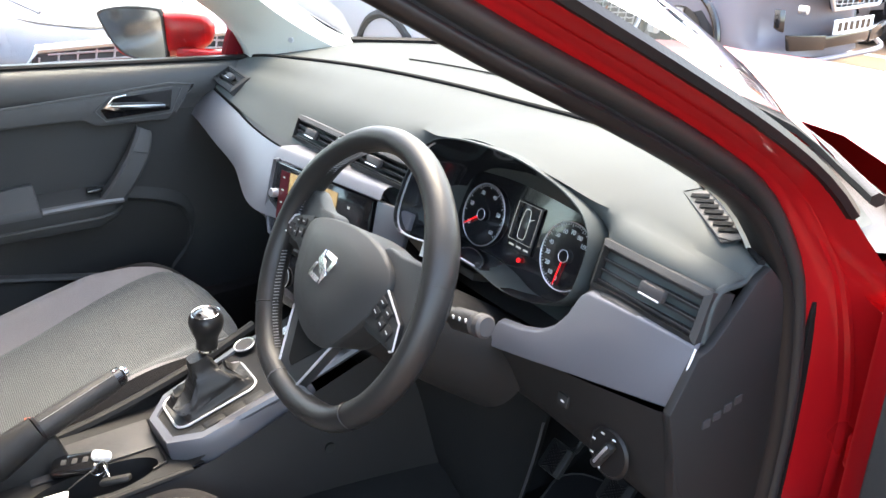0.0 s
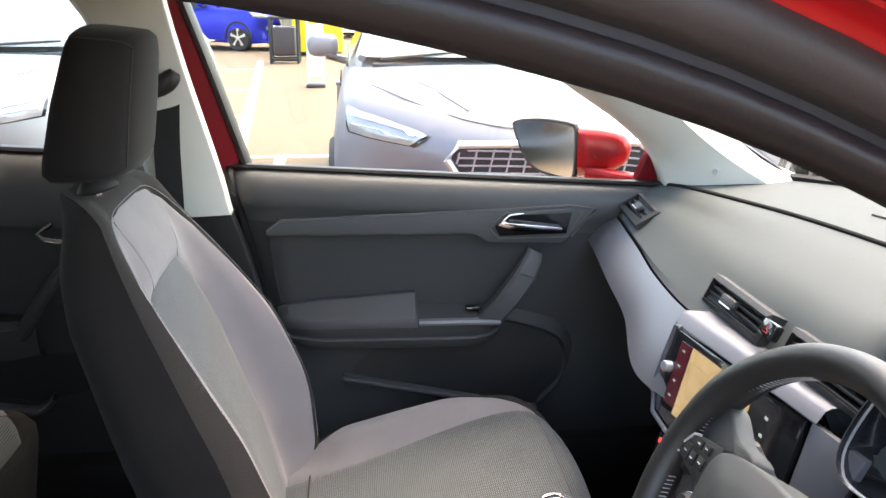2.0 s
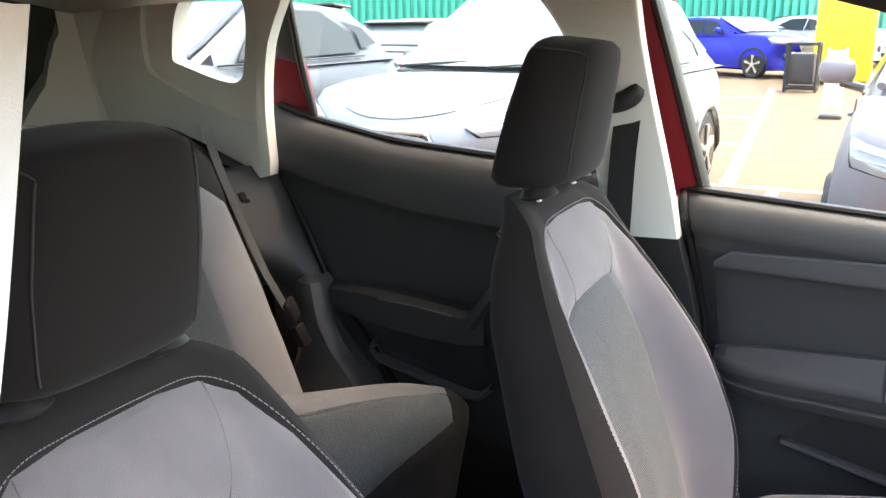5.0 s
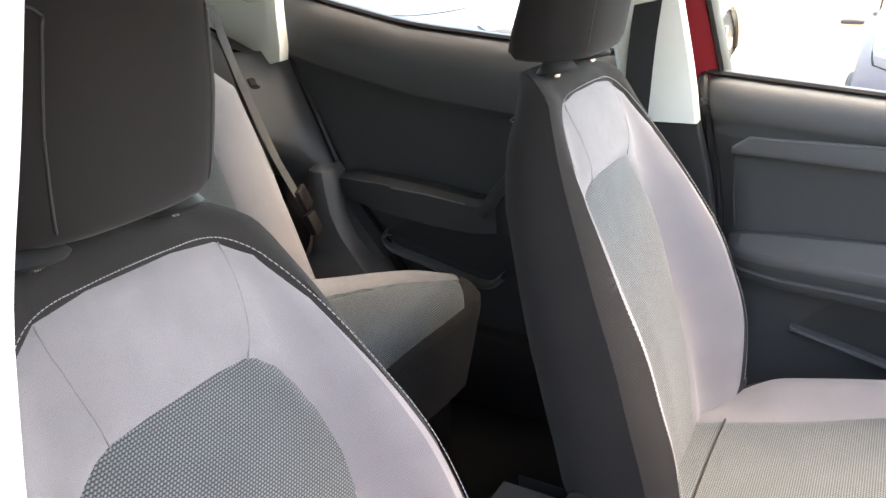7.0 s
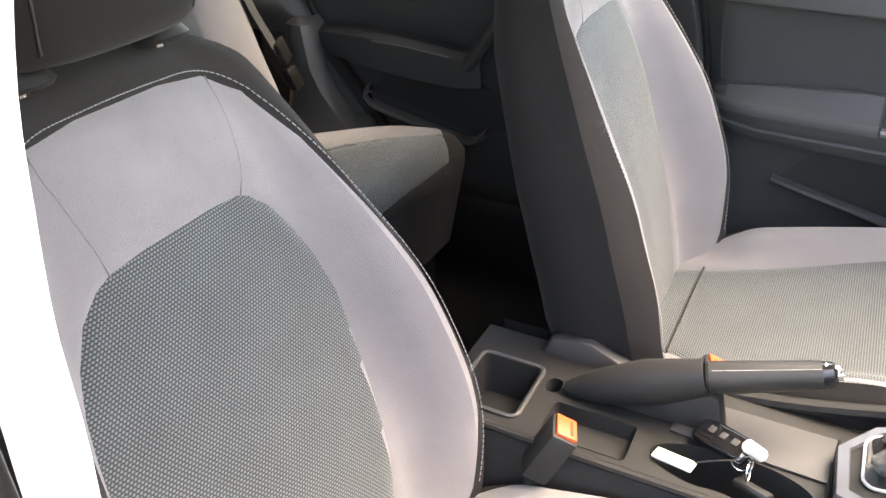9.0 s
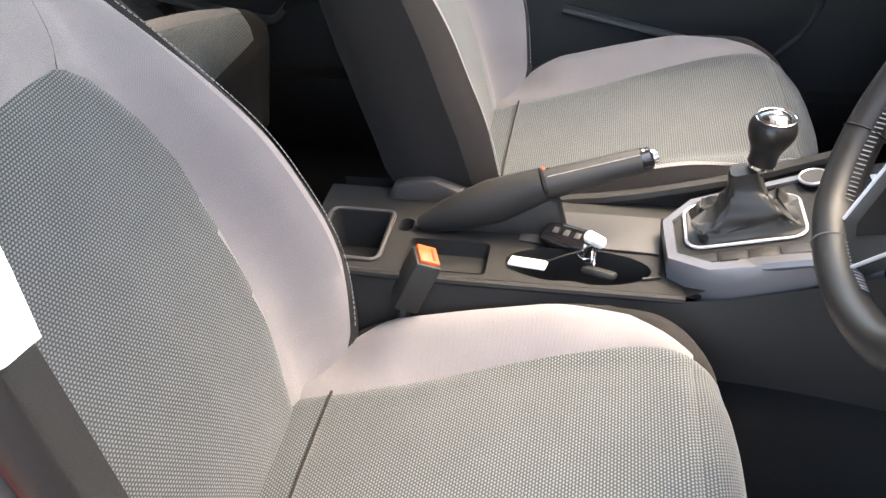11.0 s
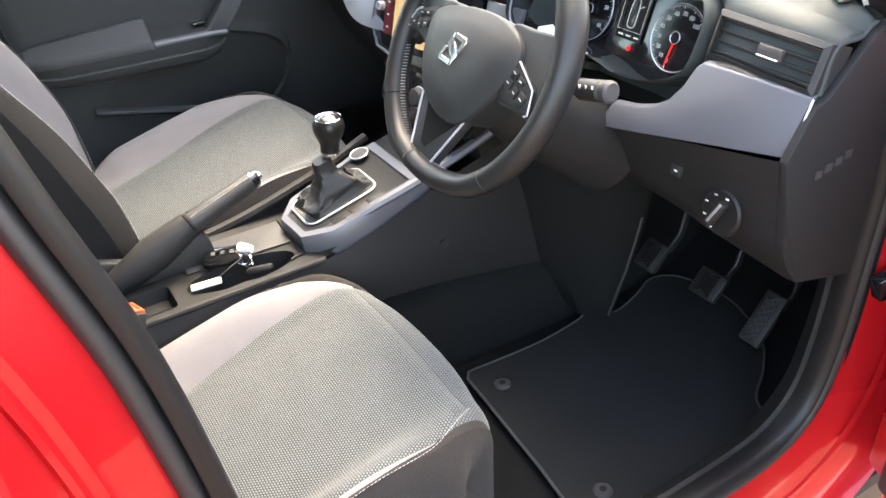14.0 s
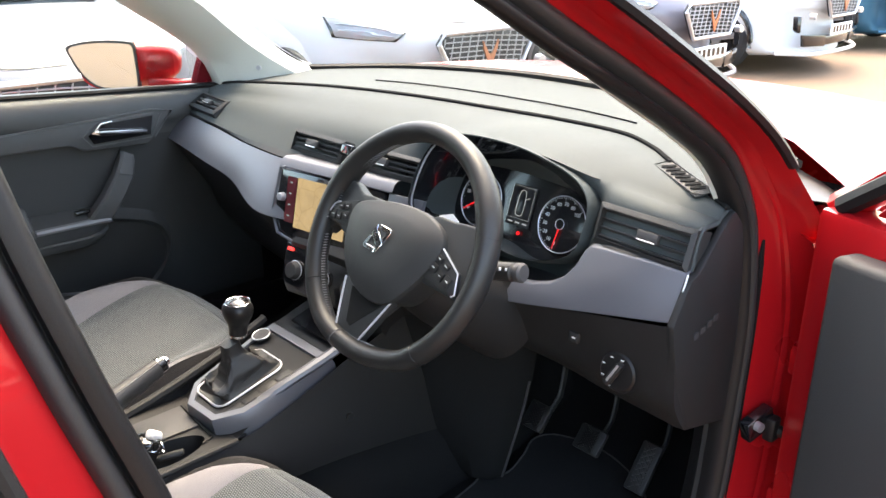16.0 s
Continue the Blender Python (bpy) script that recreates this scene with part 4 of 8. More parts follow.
def bench_seat(x, s):
    u = abs(x) / 0.60
    r, start = 0.045, 0.350
    x = x * (0.78 + 0.22 * smooth(s / 0.28))
    turn = min(max(0.0, (s - start) / r), radians(100))
    extra = max(0.0, s - start - r * radians(100))
    n = Vector((0, math.sin(turn), math.cos(turn)))
    p = Vector((MID + x, -1.30 + min(s, start) + r * math.sin(turn), 0.655 + 0.10 * min(s, start) + r * (math.cos(turn) - 1))) + Vector((0, math.cos(turn), -math.sin(turn))) * extra
    return p + n * (0.012 * smooth((u - 0.5) / 0.3) - 0.05 * smooth((u - 0.94) / 0.08)), n


def flip(poly):
    return [(-x, y) for x, y in reversed(poly)]


mb, lb = [(-0.372, 0.0), (-0.03, 0.0), (-0.03, 0.42), (-0.355, 0.42), (-0.376, 0.38)], [(-0.508, 0.0), (-0.02, 0.0), (-0.02, 0.545), (-0.395, 0.545), (-0.485, 0.462), (-0.508, 0.15)]
bb = sewn(bench_back, -0.54, 0.54, 0.0, 0.62, 60, 32, [("mesh", mb), ("mesh2", flip(mb)), ("light", lb), ("light2", flip(lb))])
rb = part("backrest", bb["rest"], CLOTH_DARK, bench, "charcoal cloth rear backrest")
for k, m_ in (("mesh", CLOTH_MESH), ("mesh2", CLOTH_MESH), ("light", CLOTH_LIGHT), ("light2", CLOTH_LIGHT)):
    part("centre_panel" if "mesh" in k else "bolster", bb[k], m_, rb)
mc, lc = [(-0.378, 0.01), (-0.03, 0.01), (-0.03, 0.405), (-0.50, 0.405), (-0.542, 0.362)], [(-0.588, 0.0), (-0.38, 0.0), (-0.42, 0.16), (-0.545, 0.362), (-0.588, 0.33)]
rs = sewn(bench_seat, -0.60, 0.60, 0.0, 0.62, 60, 40, [("mesh", mc), ("mesh2", flip(mc)), ("light", lc), ("light2", flip(lc))])
rc = part("cushion", rs["rest"], CLOTH_DARK, bench, "charcoal cloth rear cushion")
for k in ("mesh", "mesh2", "light", "light2"):
    part("centre_panel" if "mesh" in k else "bolster", rs[k], CLOTH_MESH if "mesh" in k else CLOTH_LIGHT, rc)
part("bench_base", box(MID, -1.13, 0.45, 1.06, 0.38, 0.30, 0.02), CARPET, bench)
part("back_panel", slab([(MID - 0.6, -1.36, 0.5), (MID + 0.6, -1.36, 0.5), (MID + 0.55, -1.58, 1.17), (MID - 0.55, -1.58, 1.17)], (0, -0.06, 0)), CARPET, bench)

# ---- steering wheel ----
wheel = thing("steering_wheel", "black leather three-spoke steering wheel with silver trim", "steering wheel")
WT = pose(0.390, 0.0275, 1.009, 90 - 28, 0, 0)      # local: x across, y up the wheel, z towards the driver
R = 0.172


def rim(a):
    flat = max(0.0, -math.sin(a) - 0.86)
    return Vector((R * math.cos(a), R * math.sin(a) + flat * 0.05, -0.004))


rows = []
for i in range(96):
    a = 2 * math.pi * i / 96
    c = rim(a)
    out = Vector((math.cos(a), math.sin(a), 0))
    r = 0.0165 + 0.0022 * (math.exp(-((a - 0.5) / 0.25) ** 2) + math.exp(-((a - 2.64) / 0.25) ** 2))
    rows.append([c + (out * math.cos(g) * 0.95 + Vector((0, 0, 1)) * math.sin(g) * 1.15) * r for g in (2 * math.pi * k / 14 for k in range(14))])
rows.append(rows[0])
rm = part("rim", turned(skin_loop(rows), WT), RIM, wheel, "black leather rim")
hub = [(-0.100, 0.000), (-0.102, 0.024), (-0.093, 0.041), (-0.055, 0.053), (0.000, 0.060), (0.050, 0.058), (0.085, 0.047), (0.101, 0.033), (0.104, 0.016), (0.096, -0.006), (0.079, -0.035), (0.060, -0.060), (0.042, -0.079), (0.018, -0.089), (-0.022, -0.086), (-0.066, -0.064), (-0.092, -0.030)]
hl = curve([(x, y, 0) for x, y in hub], 68, True)
hubrows = [[Vector((p.x * k, p.y * k, z)) for p in hl] for k, z in ((0.93, -0.05), (0.97, -0.014), (0.995, 0.000), (1.00, 0.005), (0.985, 0.0095), (0.95, 0.0115), (0.70, 0.0175), (0.64, 0.0195), (0.30, 0.0215), (0.02, 0.0215))]
pad = part("airbag_pad", turned(skin(hubrows, closed=True, caps=True), WT), PAD, wheel, "dark grey plastic airbag cover", sharp=40)
DIALMARK = surface("dial_white", (0.48, 0.49, 0.48), 0.5, 0, 300, 0, 0.05, 20)
# side spokes with their button pods; the wheel stands turned a little, so the two differ
SPOKES = (([(0.060, 0.056), (0.100, 0.060), (0.140, 0.062), (0.164, 0.052), (0.170, 0.010), (0.166, -0.042), (0.154, -0.062), (0.146, -0.044), (0.112, -0.038), (0.078, -0.034), (0.060, -0.010)],
           [(0.094, 0.023), (0.104, 0.020), (0.141, -0.005), (0.147, -0.034), (0.142, -0.037), (0.084, -0.026)], (1, 5)),
          ([(-0.060, 0.052), (-0.100, 0.056), (-0.140, 0.070), (-0.160, 0.066), (-0.171, 0.024), (-0.169, -0.022), (-0.158, -0.016), (-0.148, -0.004), (-0.096, -0.016), (-0.070, -0.010)],
           [(-0.092, -0.004), (-0.158, 0.001), (-0.161, 0.008), (-0.150, 0.027), (-0.138, 0.032), (-0.095, 0.043)], (1, 5)))
for outline, pod, (e0, e1) in SPOKES:
    s = 1 if outline[0][0] > 0 else -1
    sp = curve([(x, y, 0) for x, y in outline], 44, True)
    spoke = part("spoke", turned(slab([Vector((p.x, p.y, 0.003 - max(0, abs(p.x) - 0.09) * 0.12)) for p in sp], (0, 0, -0.026), 0.004, 3), WT), PAD, wheel, "dark plastic wheel spoke")
    mx, my = sum(x for x, _ in pod) / len(pod), sum(y for _, y in pod) / len(pod)
    lay = frame_of((mx, my, 0.0055), (1, -0.42 * s if s > 0 else 0.12, -0.08 * s), (0.30 if s > 0 else -0.10, 1, 0))
    flat = [lay.inverted() @ Vector((x, y, 0.0055)) for x, y in pod]
    pb = part("button_pod", turned(slab([Vector((p.x, p.y, 0.0)) for p in flat], (0, 0, -0.012), 0.0015), WT @ lay), BLACK_TRIM, spoke, "black button pod")
    part("pod_edge", turned(tube([Vector((p.x, p.y, 0.0004)) for p in flat[e0:e1]], 0.0013, 6), WT @ lay), SILVER, spoke, "thin chrome edge")
    for bx, by, bw, bh in ((-0.019, 0.009, 0.012, 0.009), (-0.003, 0.008, 0.012, 0.009), (-0.019, -0.006, 0.013, 0.012), (-0.002, -0.008, 0.011, 0.013), (0.013, -0.006, 0.013, 0.016)):
        part("button", turned(box(bx * s, by, 0.0012, bw, bh, 0.0026, 0.0009), WT @ lay), DASH_LOW, pb)
        part("button_mark", turned(box(bx * s, by, 0.0027, bw * 0.42, 0.0012, 0.0004, 0), WT @ lay), DIALMARK, pb)
# lower spoke: a silver-edged frame round a black sheet that paints the hollow's shade
low = [(-0.070, -0.070), (-0.067, -0.092), (-0.059, -0.146), (-0.050, -0.156), (-0.016, -0.161), (-0.006, -0.156), (0.040, -0.078)]
ar = part("lower_spoke", turned(slab([Vector((x, y, 0.0025 - 0.06 * max(0, -0.08 - y))) for x, y in low], (0, 0, -0.016), 0.002), WT), PAD, wheel, "dark grey lower spoke")
well = [(-0.050, -0.080), (-0.040, -0.132), (-0.030, -0.137), (0.024, -0.088)]
part("spoke_hollow_shade", turned(slab([Vector((x, y, 0.0010 - 0.06 * max(0, -0.08 - y))) for x, y in well], (0, 0, 0.0024)), WT), CARPET, ar, "black sheet for the shade in the lower spoke's hollow")
part("silver_trim", turned(tube([Vector((x, y, 0.0035 - 0.06 * max(0, -0.08 - y))) for x, y in low], 0.0017, 6), WT), SILVER, ar, "silver spoke trim")
# emblem: plain slanted block shapes
eb = bmesh.new()
for k in (1, -1):
    for pts in (((-0.004, 0.021), (0.020, 0.021), (0.023, 0.016), (0.017, 0.000), (0.011, 0.000), (0.015, 0.014), (-0.004, 0.014)), ((-0.015, 0.004), (-0.008, 0.021), (-0.006, 0.012), (0.006, -0.006), (0.001, -0.010))):
        add(eb, slab([Vector((k * x, k * y, 0.0)) for x, y in pts], (0, 0, 0.003), 0.0005, 1))
part("emblem", turned(eb, WT @ pose(-0.013, 0.000, 0.0205, 0, 0, -6)), CHROME, wheel, "plain chrome emblem")
for a0 in (2.55, 0.30, 3.75, 5.45, 4.45):
    c = rim(a0)
    o = Vector((math.cos(a0), math.sin(a0), 0))
    part("rim_joint", turned(tube([c + (o * math.cos(g) * 0.95 + Vector((0, 0, 1)) * math.sin(g) * 1.15) * 0.0170 for g in (2 * math.pi * k / 16 for k in range(16))], 0.0008, 4, closed=True), WT), SEAM if a0 > 4 and a0 < 5 else RUBBER, rm)
st = bmesh.new()
for a0, a1 in ((2.0, 3.1), (3.3, 4.2), (4.5, 4.9)):
    n_ = int((a1 - a0) / 0.028)
    for i in range(n_):
        a = a0 + (a1 - a0) * i / n_
        c = rim(a)
        o = Vector((math.cos(a), math.sin(a), 0))
        t_ = Vector((-math.sin(a), math.cos(a), 0))
        add(st, tube([c - o * 0.0160 + Vector((0, 0, 0.004)) + t_ * 0.001, c - o * 0.0160 + Vector((0, 0, -0.004)) - t_ * 0.001], 0.0006, 4))
tagged(part("rim_stitching", turned(st, WT), STITCH, rm), "pale cross stitching", kind="stuff")
# steering column shroud, stalks
col = []
for t_, r in ((-0.045, 0.046), (-0.06, 0.056), (-0.12, 0.064), (-0.22, 0.068), (-0.30, 0.070)):
    col.append([WT @ Vector((r * 1.05 * math.cos(g), -0.018 + r * (0.85 if math.sin(g) > 0 else 1.15) * math.sin(g) - (t_ + 0.05) * -0.15, t_)) for g in (2 * math.pi * k / 32 for k in range(32))])
shroud = thing("steering_column", "dark grey plastic steering column shroud with control stalks", "steering column")
part("shroud", skin(col, closed=True, caps=True), DASH_LOW, shroud, "dark grey plastic column shroud")
for s in (1, -1):
    p0, p1, p2 = WT @ Vector((s * 0.06, 0.012, -0.085)), WT @ Vector((s * 0.128, 0.014, -0.080)), WT @ Vector((s * 0.182, 0.026, -0.078))
    stk = part("stalk", tube([p0, p0.lerp(p1, 0.6), p1], [0.010, 0.009, 0.012], 12, flat=0.8), BLACK_TRIM, shroud, "black control stalk")
    part("stalk_grip", cyl(p1, p1.lerp(p2, 0.72), 0.0135, n=20, bev=0.003), BLACK_TRIM, stk)
    part("stalk_tip", cyl(p1.lerp(p2, 0.74), p2, 0.0140, n=20, bev=0.003), DASH_FACE, stk, "grey ribbed stalk end")
    for k in range(3):
        q = p1.lerp(p2, 0.2 + 0.2 * k) + (WT.to_3x3() @ Vector((0, 0, 0.0135)))
        part("stalk_mark", box(q.x, q.y, q.z, 0.003, 0.001, 0.006, 0), WHITE_TAG, stk)
    q = WT @ Vector((s * 0.075, -0.005, -0.085))
    part("stalk_boot", cyl(WT @ Vector((s * 0.066, 0.008, -0.086)), WT @ Vector((s * 0.090, 0.010, -0.084)), 0.017, 0.012, 16, 0.003), RUBBER, stk)
part("column_screw", cyl(WT @ Vector((0.05, -0.10, -0.10)), WT @ Vector((0.05, -0.104, -0.099)), 0.006), BLACK_TRIM, shroud)

# ---- instrument cluster ----
clus = thing("instrument_cluster", "black instrument cluster with two dials and red needles", "instrument cluster")
CM = frame_of((0.376, 0.318, 0.988), (1, 0, 0), (0, math.sin(radians(20)), math.cos(radians(20))))   # x across, y up, z to the driver
lens = [(-0.185, -0.030), (-0.165, 0.045), (-0.11, 0.068), (0.0, 0.074), (0.07, 0.066), (0.125, 0.046), (0.143, 0.020), (0.143, -0.025), (0.125, -0.055), (0.085, -0.066), (0.02, -0.066), (-0.02, -0.052), (-0.09, -0.050), (-0.16, -0.050)]
outl = [(-0.215, -0.036), (-0.192, 0.050), (-0.13, 0.084), (0.0, 0.092), (0.080, 0.080), (0.145, 0.060), (0.171, 0.034), (0.176, -0.002), (0.168, -0.044), (0.122, -0.070), (0.06, -0.079), (0.0, -0.066), (-0.09, -0.062), (-0.185, -0.064)]
N_ = 84
lens3, out3 = curve([(x * (0.84 if x < 0 else 1.0), y, 0.0) for x, y in lens], N_, True), curve([(x * (0.70 if x < 0 else 1.0), y + 0.012, 0.062 + 0.055 * max(0.0, min(1.0, (0.06 - x) / 0.20))) for x, y in outl], N_, True)
shade = [[p * 1.0 for p in lens3], [p.lerp(q, 0.75) for p, q in zip(lens3, out3)], out3]
part("hood_inner", turned(skin_loop(shade), CM), GLOSS_BLACK, clus, "gloss black inner hood")
part("face", turned(slab([Vector((p.x * 1.02, p.y * 1.02, -0.003)) for p in lens3], (0, 0, -0.004)), CM), GLOSS_BLACK, clus, "black dial face")
part("silver_frame", turned(tube([Vector((p.x * 0.995, p.y * 0.995, p.z - 0.007)) for p in out3][int(N_ * 0.80):] + [Vector((p.x * 0.995, p.y * 0.995, p.z - 0.007)) for p in out3][:int(N_ * 0.16)], 0.0016, 6), CM), SATIN, clus, "thin silver frame")
NEEDLE = shine("lit_red_needle", (1.0, 0.02, 0.03), 0.09)


def text_bm(body, size, depth=0.0004):
    cu = bpy.data.curves.new("txt", "FONT")
    cu.body, cu.size, cu.align_x, cu.align_y, cu.extrude = body, size, "CENTER", "CENTER", depth
    ob = bpy.data.objects.new("txt", cu)
    scene.collection.objects.link(ob)
    me = bpy.data.meshes.new_from_object(ob.evaluated_get(bpy.context.evaluated_depsgraph_get()))
    bm = bmesh.new()
    bm.from_mesh(me)
    bpy.data.objects.remove(ob)
    bpy.data.meshes.remove(me)
    return bm


def dial(cx, numbers, a0, a1, needle):
    d = part("dial", turned(cyl((cx, 0, -0.002), (cx, 0, 0.0015), 0.047, n=48), CM), GLOSS_BLACK, clus, "black round dial")
    part("dial_ring", turned(tube([(cx + 0.0468 * math.cos(g), 0.0468 * math.sin(g), 0.002) for g in np.linspace(0, 2 * math.pi, 49)[:-1]], 0.0009, 5, closed=True), CM), SATIN, d, "silver dial ring")
    tk = bmesh.new()
    for i in range(41):
        a = radians(a0 + (a1 - a0) * i / 40)
        r0 = 0.040 if i % 5 == 0 else 0.0425
        m = pose(cx + (r0 + 0.045) / 2 * math.cos(a), (r0 + 0.045) / 2 * math.sin(a), 0.0022, 0, 0, math.degrees(a))
        add(tk, turned(box(0, 0, 0, 0.045 - r0, 0.0009, 0.0004, 0), m))
    part("tick_marks", turned(tk, CM), DIALMARK, d)
    for i, n in enumerate(numbers):
        a = radians(a0 + (a1 - a0) * i / (len(numbers) - 1))
        part("number", turned(turned(text_bm(n, 0.0088), pose(cx + 0.0335 * math.cos(a), 0.0335 * math.sin(a), 0.0024)), CM), DIALMARK, d)
    a = radians(needle)
    part("needle", turned(turned(slab([(0.006, -0.0014, 0), (0.042, -0.0005, 0), (0.042, 0.0005, 0), (0.006, 0.0014, 0)], (0, 0, 0.001)), pose(cx, 0, 0.005, 0, 0, needle)), CM), NEEDLE, d, "red needle")
    hubp = part("needle_hub", turned(cyl((cx, 0, 0.002), (cx, 0, 0.007), 0.0085, n=24, bev=0.001), CM), GLOSS_BLACK, d)
    part("hub_ring", turned(tube([(cx + 0.0085 * math.cos(g), 0.0085 * math.sin(g), 0.0066) for g in np.linspace(0, 2 * math.pi, 25)[:-1]], 0.0006, 4, closed=True), CM), SATIN, d)


dial(-0.089, ["10", "20", "30", "40", "50", "60"], 215, -35, 215)
dial(0.093, ["0", "10", "20", "30", "40", "50", "60", "70", "80", "100"], 262, 40, 264)
info = part("info_screen", turned(box(0.002, 0.010, 0.000, 0.052, 0.070, 0.003, 0.002), CM), surface("dark_lcd", (0.02, 0.022, 0.024), 0.15, 0, 60, 0, 0.1, 8), clus, "dark grey information screen")
PALE = shine("pale_screen_lines", (0.45, 0.5, 0.52), 0.07)
part("screen_border", turned(tube([(-0.022, -0.012, 0.003), (0.026, -0.012, 0.003), (0.026, 0.043, 0.003), (-0.022, 0.043, 0.003)], 0.0004, 4, closed=True), CM), PALE, info)
carline = [(-0.004, -0.006), (0.008, -0.006), (0.010, 0.006), (0.009, 0.028), (0.006, 0.036), (-0.002, 0.036), (-0.005, 0.028), (-0.006, 0.006)]
part("car_outline", turned(tube(curve([(x, y, 0.003) for x, y in carline], 32, True), 0.0006, 4, closed=True), CM), PALE, info)
part("door_ajar_mark", turned(tube([(0.010, 0.022, 0.003), (0.018, 0.026, 0.003)], 0.0006, 4), CM), PALE, info)
for k in range(3):
    part("screen_bar", turned(box(-0.012 + 0.016 * k, -0.019, 0.003, 0.010, 0.0025, 0.0004, 0), CM), PALE, info)
part("warning_lamp", turned(cyl((0.010, -0.036, 0.0), (0.010, -0.036, 0.002), 0.0035, n=12), CM), NEEDLE, clus, "lit red warning lamp")
part("hood", turned(skin_loop([out3, [Vector((p.x * 1.006, p.y * 1.010 + 0.001, p.z + 0.0005)) for p in out3], [Vector((p.x * 1.014, p.y * 1.025 + 0.001, p.z - 0.008)) for p in out3], [Vector((p.x * 1.016, p.y * 1.03, p.z - 0.03)) for p in out3], [Vector((p.x * 1.00, p.y * 0.98, -0.04)) for p in out3]]), CM), DASH_TOP, clus, "grey-green soft cluster hood")
part("lower_lip", turned(box(-0.035, -0.071, 0.048, 0.07, 0.012, 0.03, 0.003), CM), BLACK_TRIM, clus)
tagged(part("paper_note", slab([(0.290, 0.200, 0.952), (0.330, 0.205, 0.957), (0.334, 0.215, 0.983), (0.318, 0.216, 0.993), (0.290, 0.212, 0.984)], (0, 0.001, 0)), WHITE_TAG, None), "small white paper slip tucked below the dials", "paper")

# ---- infotainment screen and heater panel ----
SM = frame_of((-0.09, 0.146, 0.945), (1, 0.15, 0), (-0.02, 0.25, 1))
scr = thing("infotainment_screen", "glossy black touchscreen showing a tan road map", "screen")
so = [(-0.014, 0.054), (-0.022, -0.032), (-0.003, -0.068), (0.045, -0.078), (0.21, -0.080), (0.258, -0.062), (0.258, 0.055)]
part("bezel", turned(slab([Vector((x, y, 0.0)) for x, y in so], (0, 0, -0.03), 0.003), SM), GLOSS_BLACK, scr, "gloss black bezel")
part("silver_edge", turned(tube([(-0.002, 0.058, 0.0), (-0.017, 0.056, 0.0), (-0.0265, -0.033, 0.0), (-0.006, -0.073, 0.0), (0.044, -0.083, 0.0), (0.21, -0.085, 0.0), (0.262, -0.066, 0.0)], 0.0035, 8), SM), STRIP, scr, "silver-grey edge trim")


tops = [[Vector((x, 0.0565, -0.010)), Vector((x, 0.057, -0.001)), Vector((x, 0.059, 0.0005)), Vector((x, 0.074, -0.005)), Vector((x, 0.079, -0.012)), Vector((x, 0.083, -0.05))] for x in np.linspace(-0.02, 0.275, 16)]
part("top_trim", turned(skin(tops), SM), STRIP, scr, "silver-grey trim band above the screen")


part("side_trim", turned(slab([(0.264, 0.056, -0.004), (0.345, 0.056, -0.004), (0.325, -0.06, -0.004), (0.264, -0.085, -0.004)], (0, 0, -0.01), 0.002), SM), STRIP, scr, "blue-grey trim beside the screen")


def map_screen():
    m, n, l, b = nodes_of("lit_map")
    co, vo, no, mix, rd = n.new("ShaderNodeTexCoord"), n.new("ShaderNodeTexVoronoi"), n.new("ShaderNodeTexNoise"), n.new("ShaderNodeMix"), n.new("ShaderNodeValToRGB")
    vo.feature = "DISTANCE_TO_EDGE"
    vo.inputs["Scale"].default_value, no.inputs["Scale"].default_value = 28, 40
    l.new(co.outputs["Object"], vo.inputs["Vector"])
    l.new(co.outputs["Object"], no.inputs["Vector"])
    rd.color_ramp.elements[0].position, rd.color_ramp.elements[1].position = 0.012, 0.03
    rd.color_ramp.elements[0].color, rd.color_ramp.elements[1].color = (0.44, 0.33, 0.17, 1), (0.56, 0.43, 0.24, 1)
    l.new(vo.outputs[0], rd.inputs[0])
    mix.data_type, mix.blend_type = "RGBA", "MULTIPLY"
    mix.inputs[0].default_value = 0.5
    l.new(rd.outputs[0], mix.inputs[6])
    l.new(no.outputs[0], mix.inputs[7])
    l.new(mix.outputs[2], b.inputs["Emission Color"])
    b.inputs["Base Color"].default_value = (0.02, 0.02, 0.02, 1)
    b.inputs["Emission Strength"].default_value = 0.11
    b.inputs["Roughness"].default_value = 0.12
    return m


part("map_display", turned(box(0.105, -0.005, 0.0012, 0.135, 0.098, 0.001, 0), SM), map_screen(), scr, "lit tan map display")
part("menu_column", turned(box(0.022, -0.002, 0.0010, 0.026, 0.090, 0.001, 0), SM), surface("dim_red_panel", (0.10, 0.02, 0.025), 0.12, 0, 30, 0, 0.2, 8), scr, "dark red menu column")
for k in range(4):
    part("menu_mark", turned(box(0.020, 0.032 - 0.022 * k, 0.0018, 0.006, 0.003, 0.0004, 0), SM), PALE, scr)
    part("menu_mark", turned(box(0.205, 0.028 - 0.022 * k, 0.0012, 0.006, 0.004, 0.0004, 0), SM), PALE, scr)
part("volume_knob", turned(cyl((0.0, 0, 0.0), (0.0, 0, 0.012), 0.0085, 0.0075, 24, 0.001), SM), SATIN, scr, "silver volume knob")
TAG_RED = surface("dull_red_mark", (0.25, 0.02, 0.02), 0.4)
hz = part("hazard_button", turned(box(0.0, 0, 0, 0.030, 0.022, 0.014, 0.003), frame_of((0.026, 0.222, 1.046), (1, 0, 0), (0, 0.45, 1))), GLOSS_BLACK, dash, "black hazard light button")
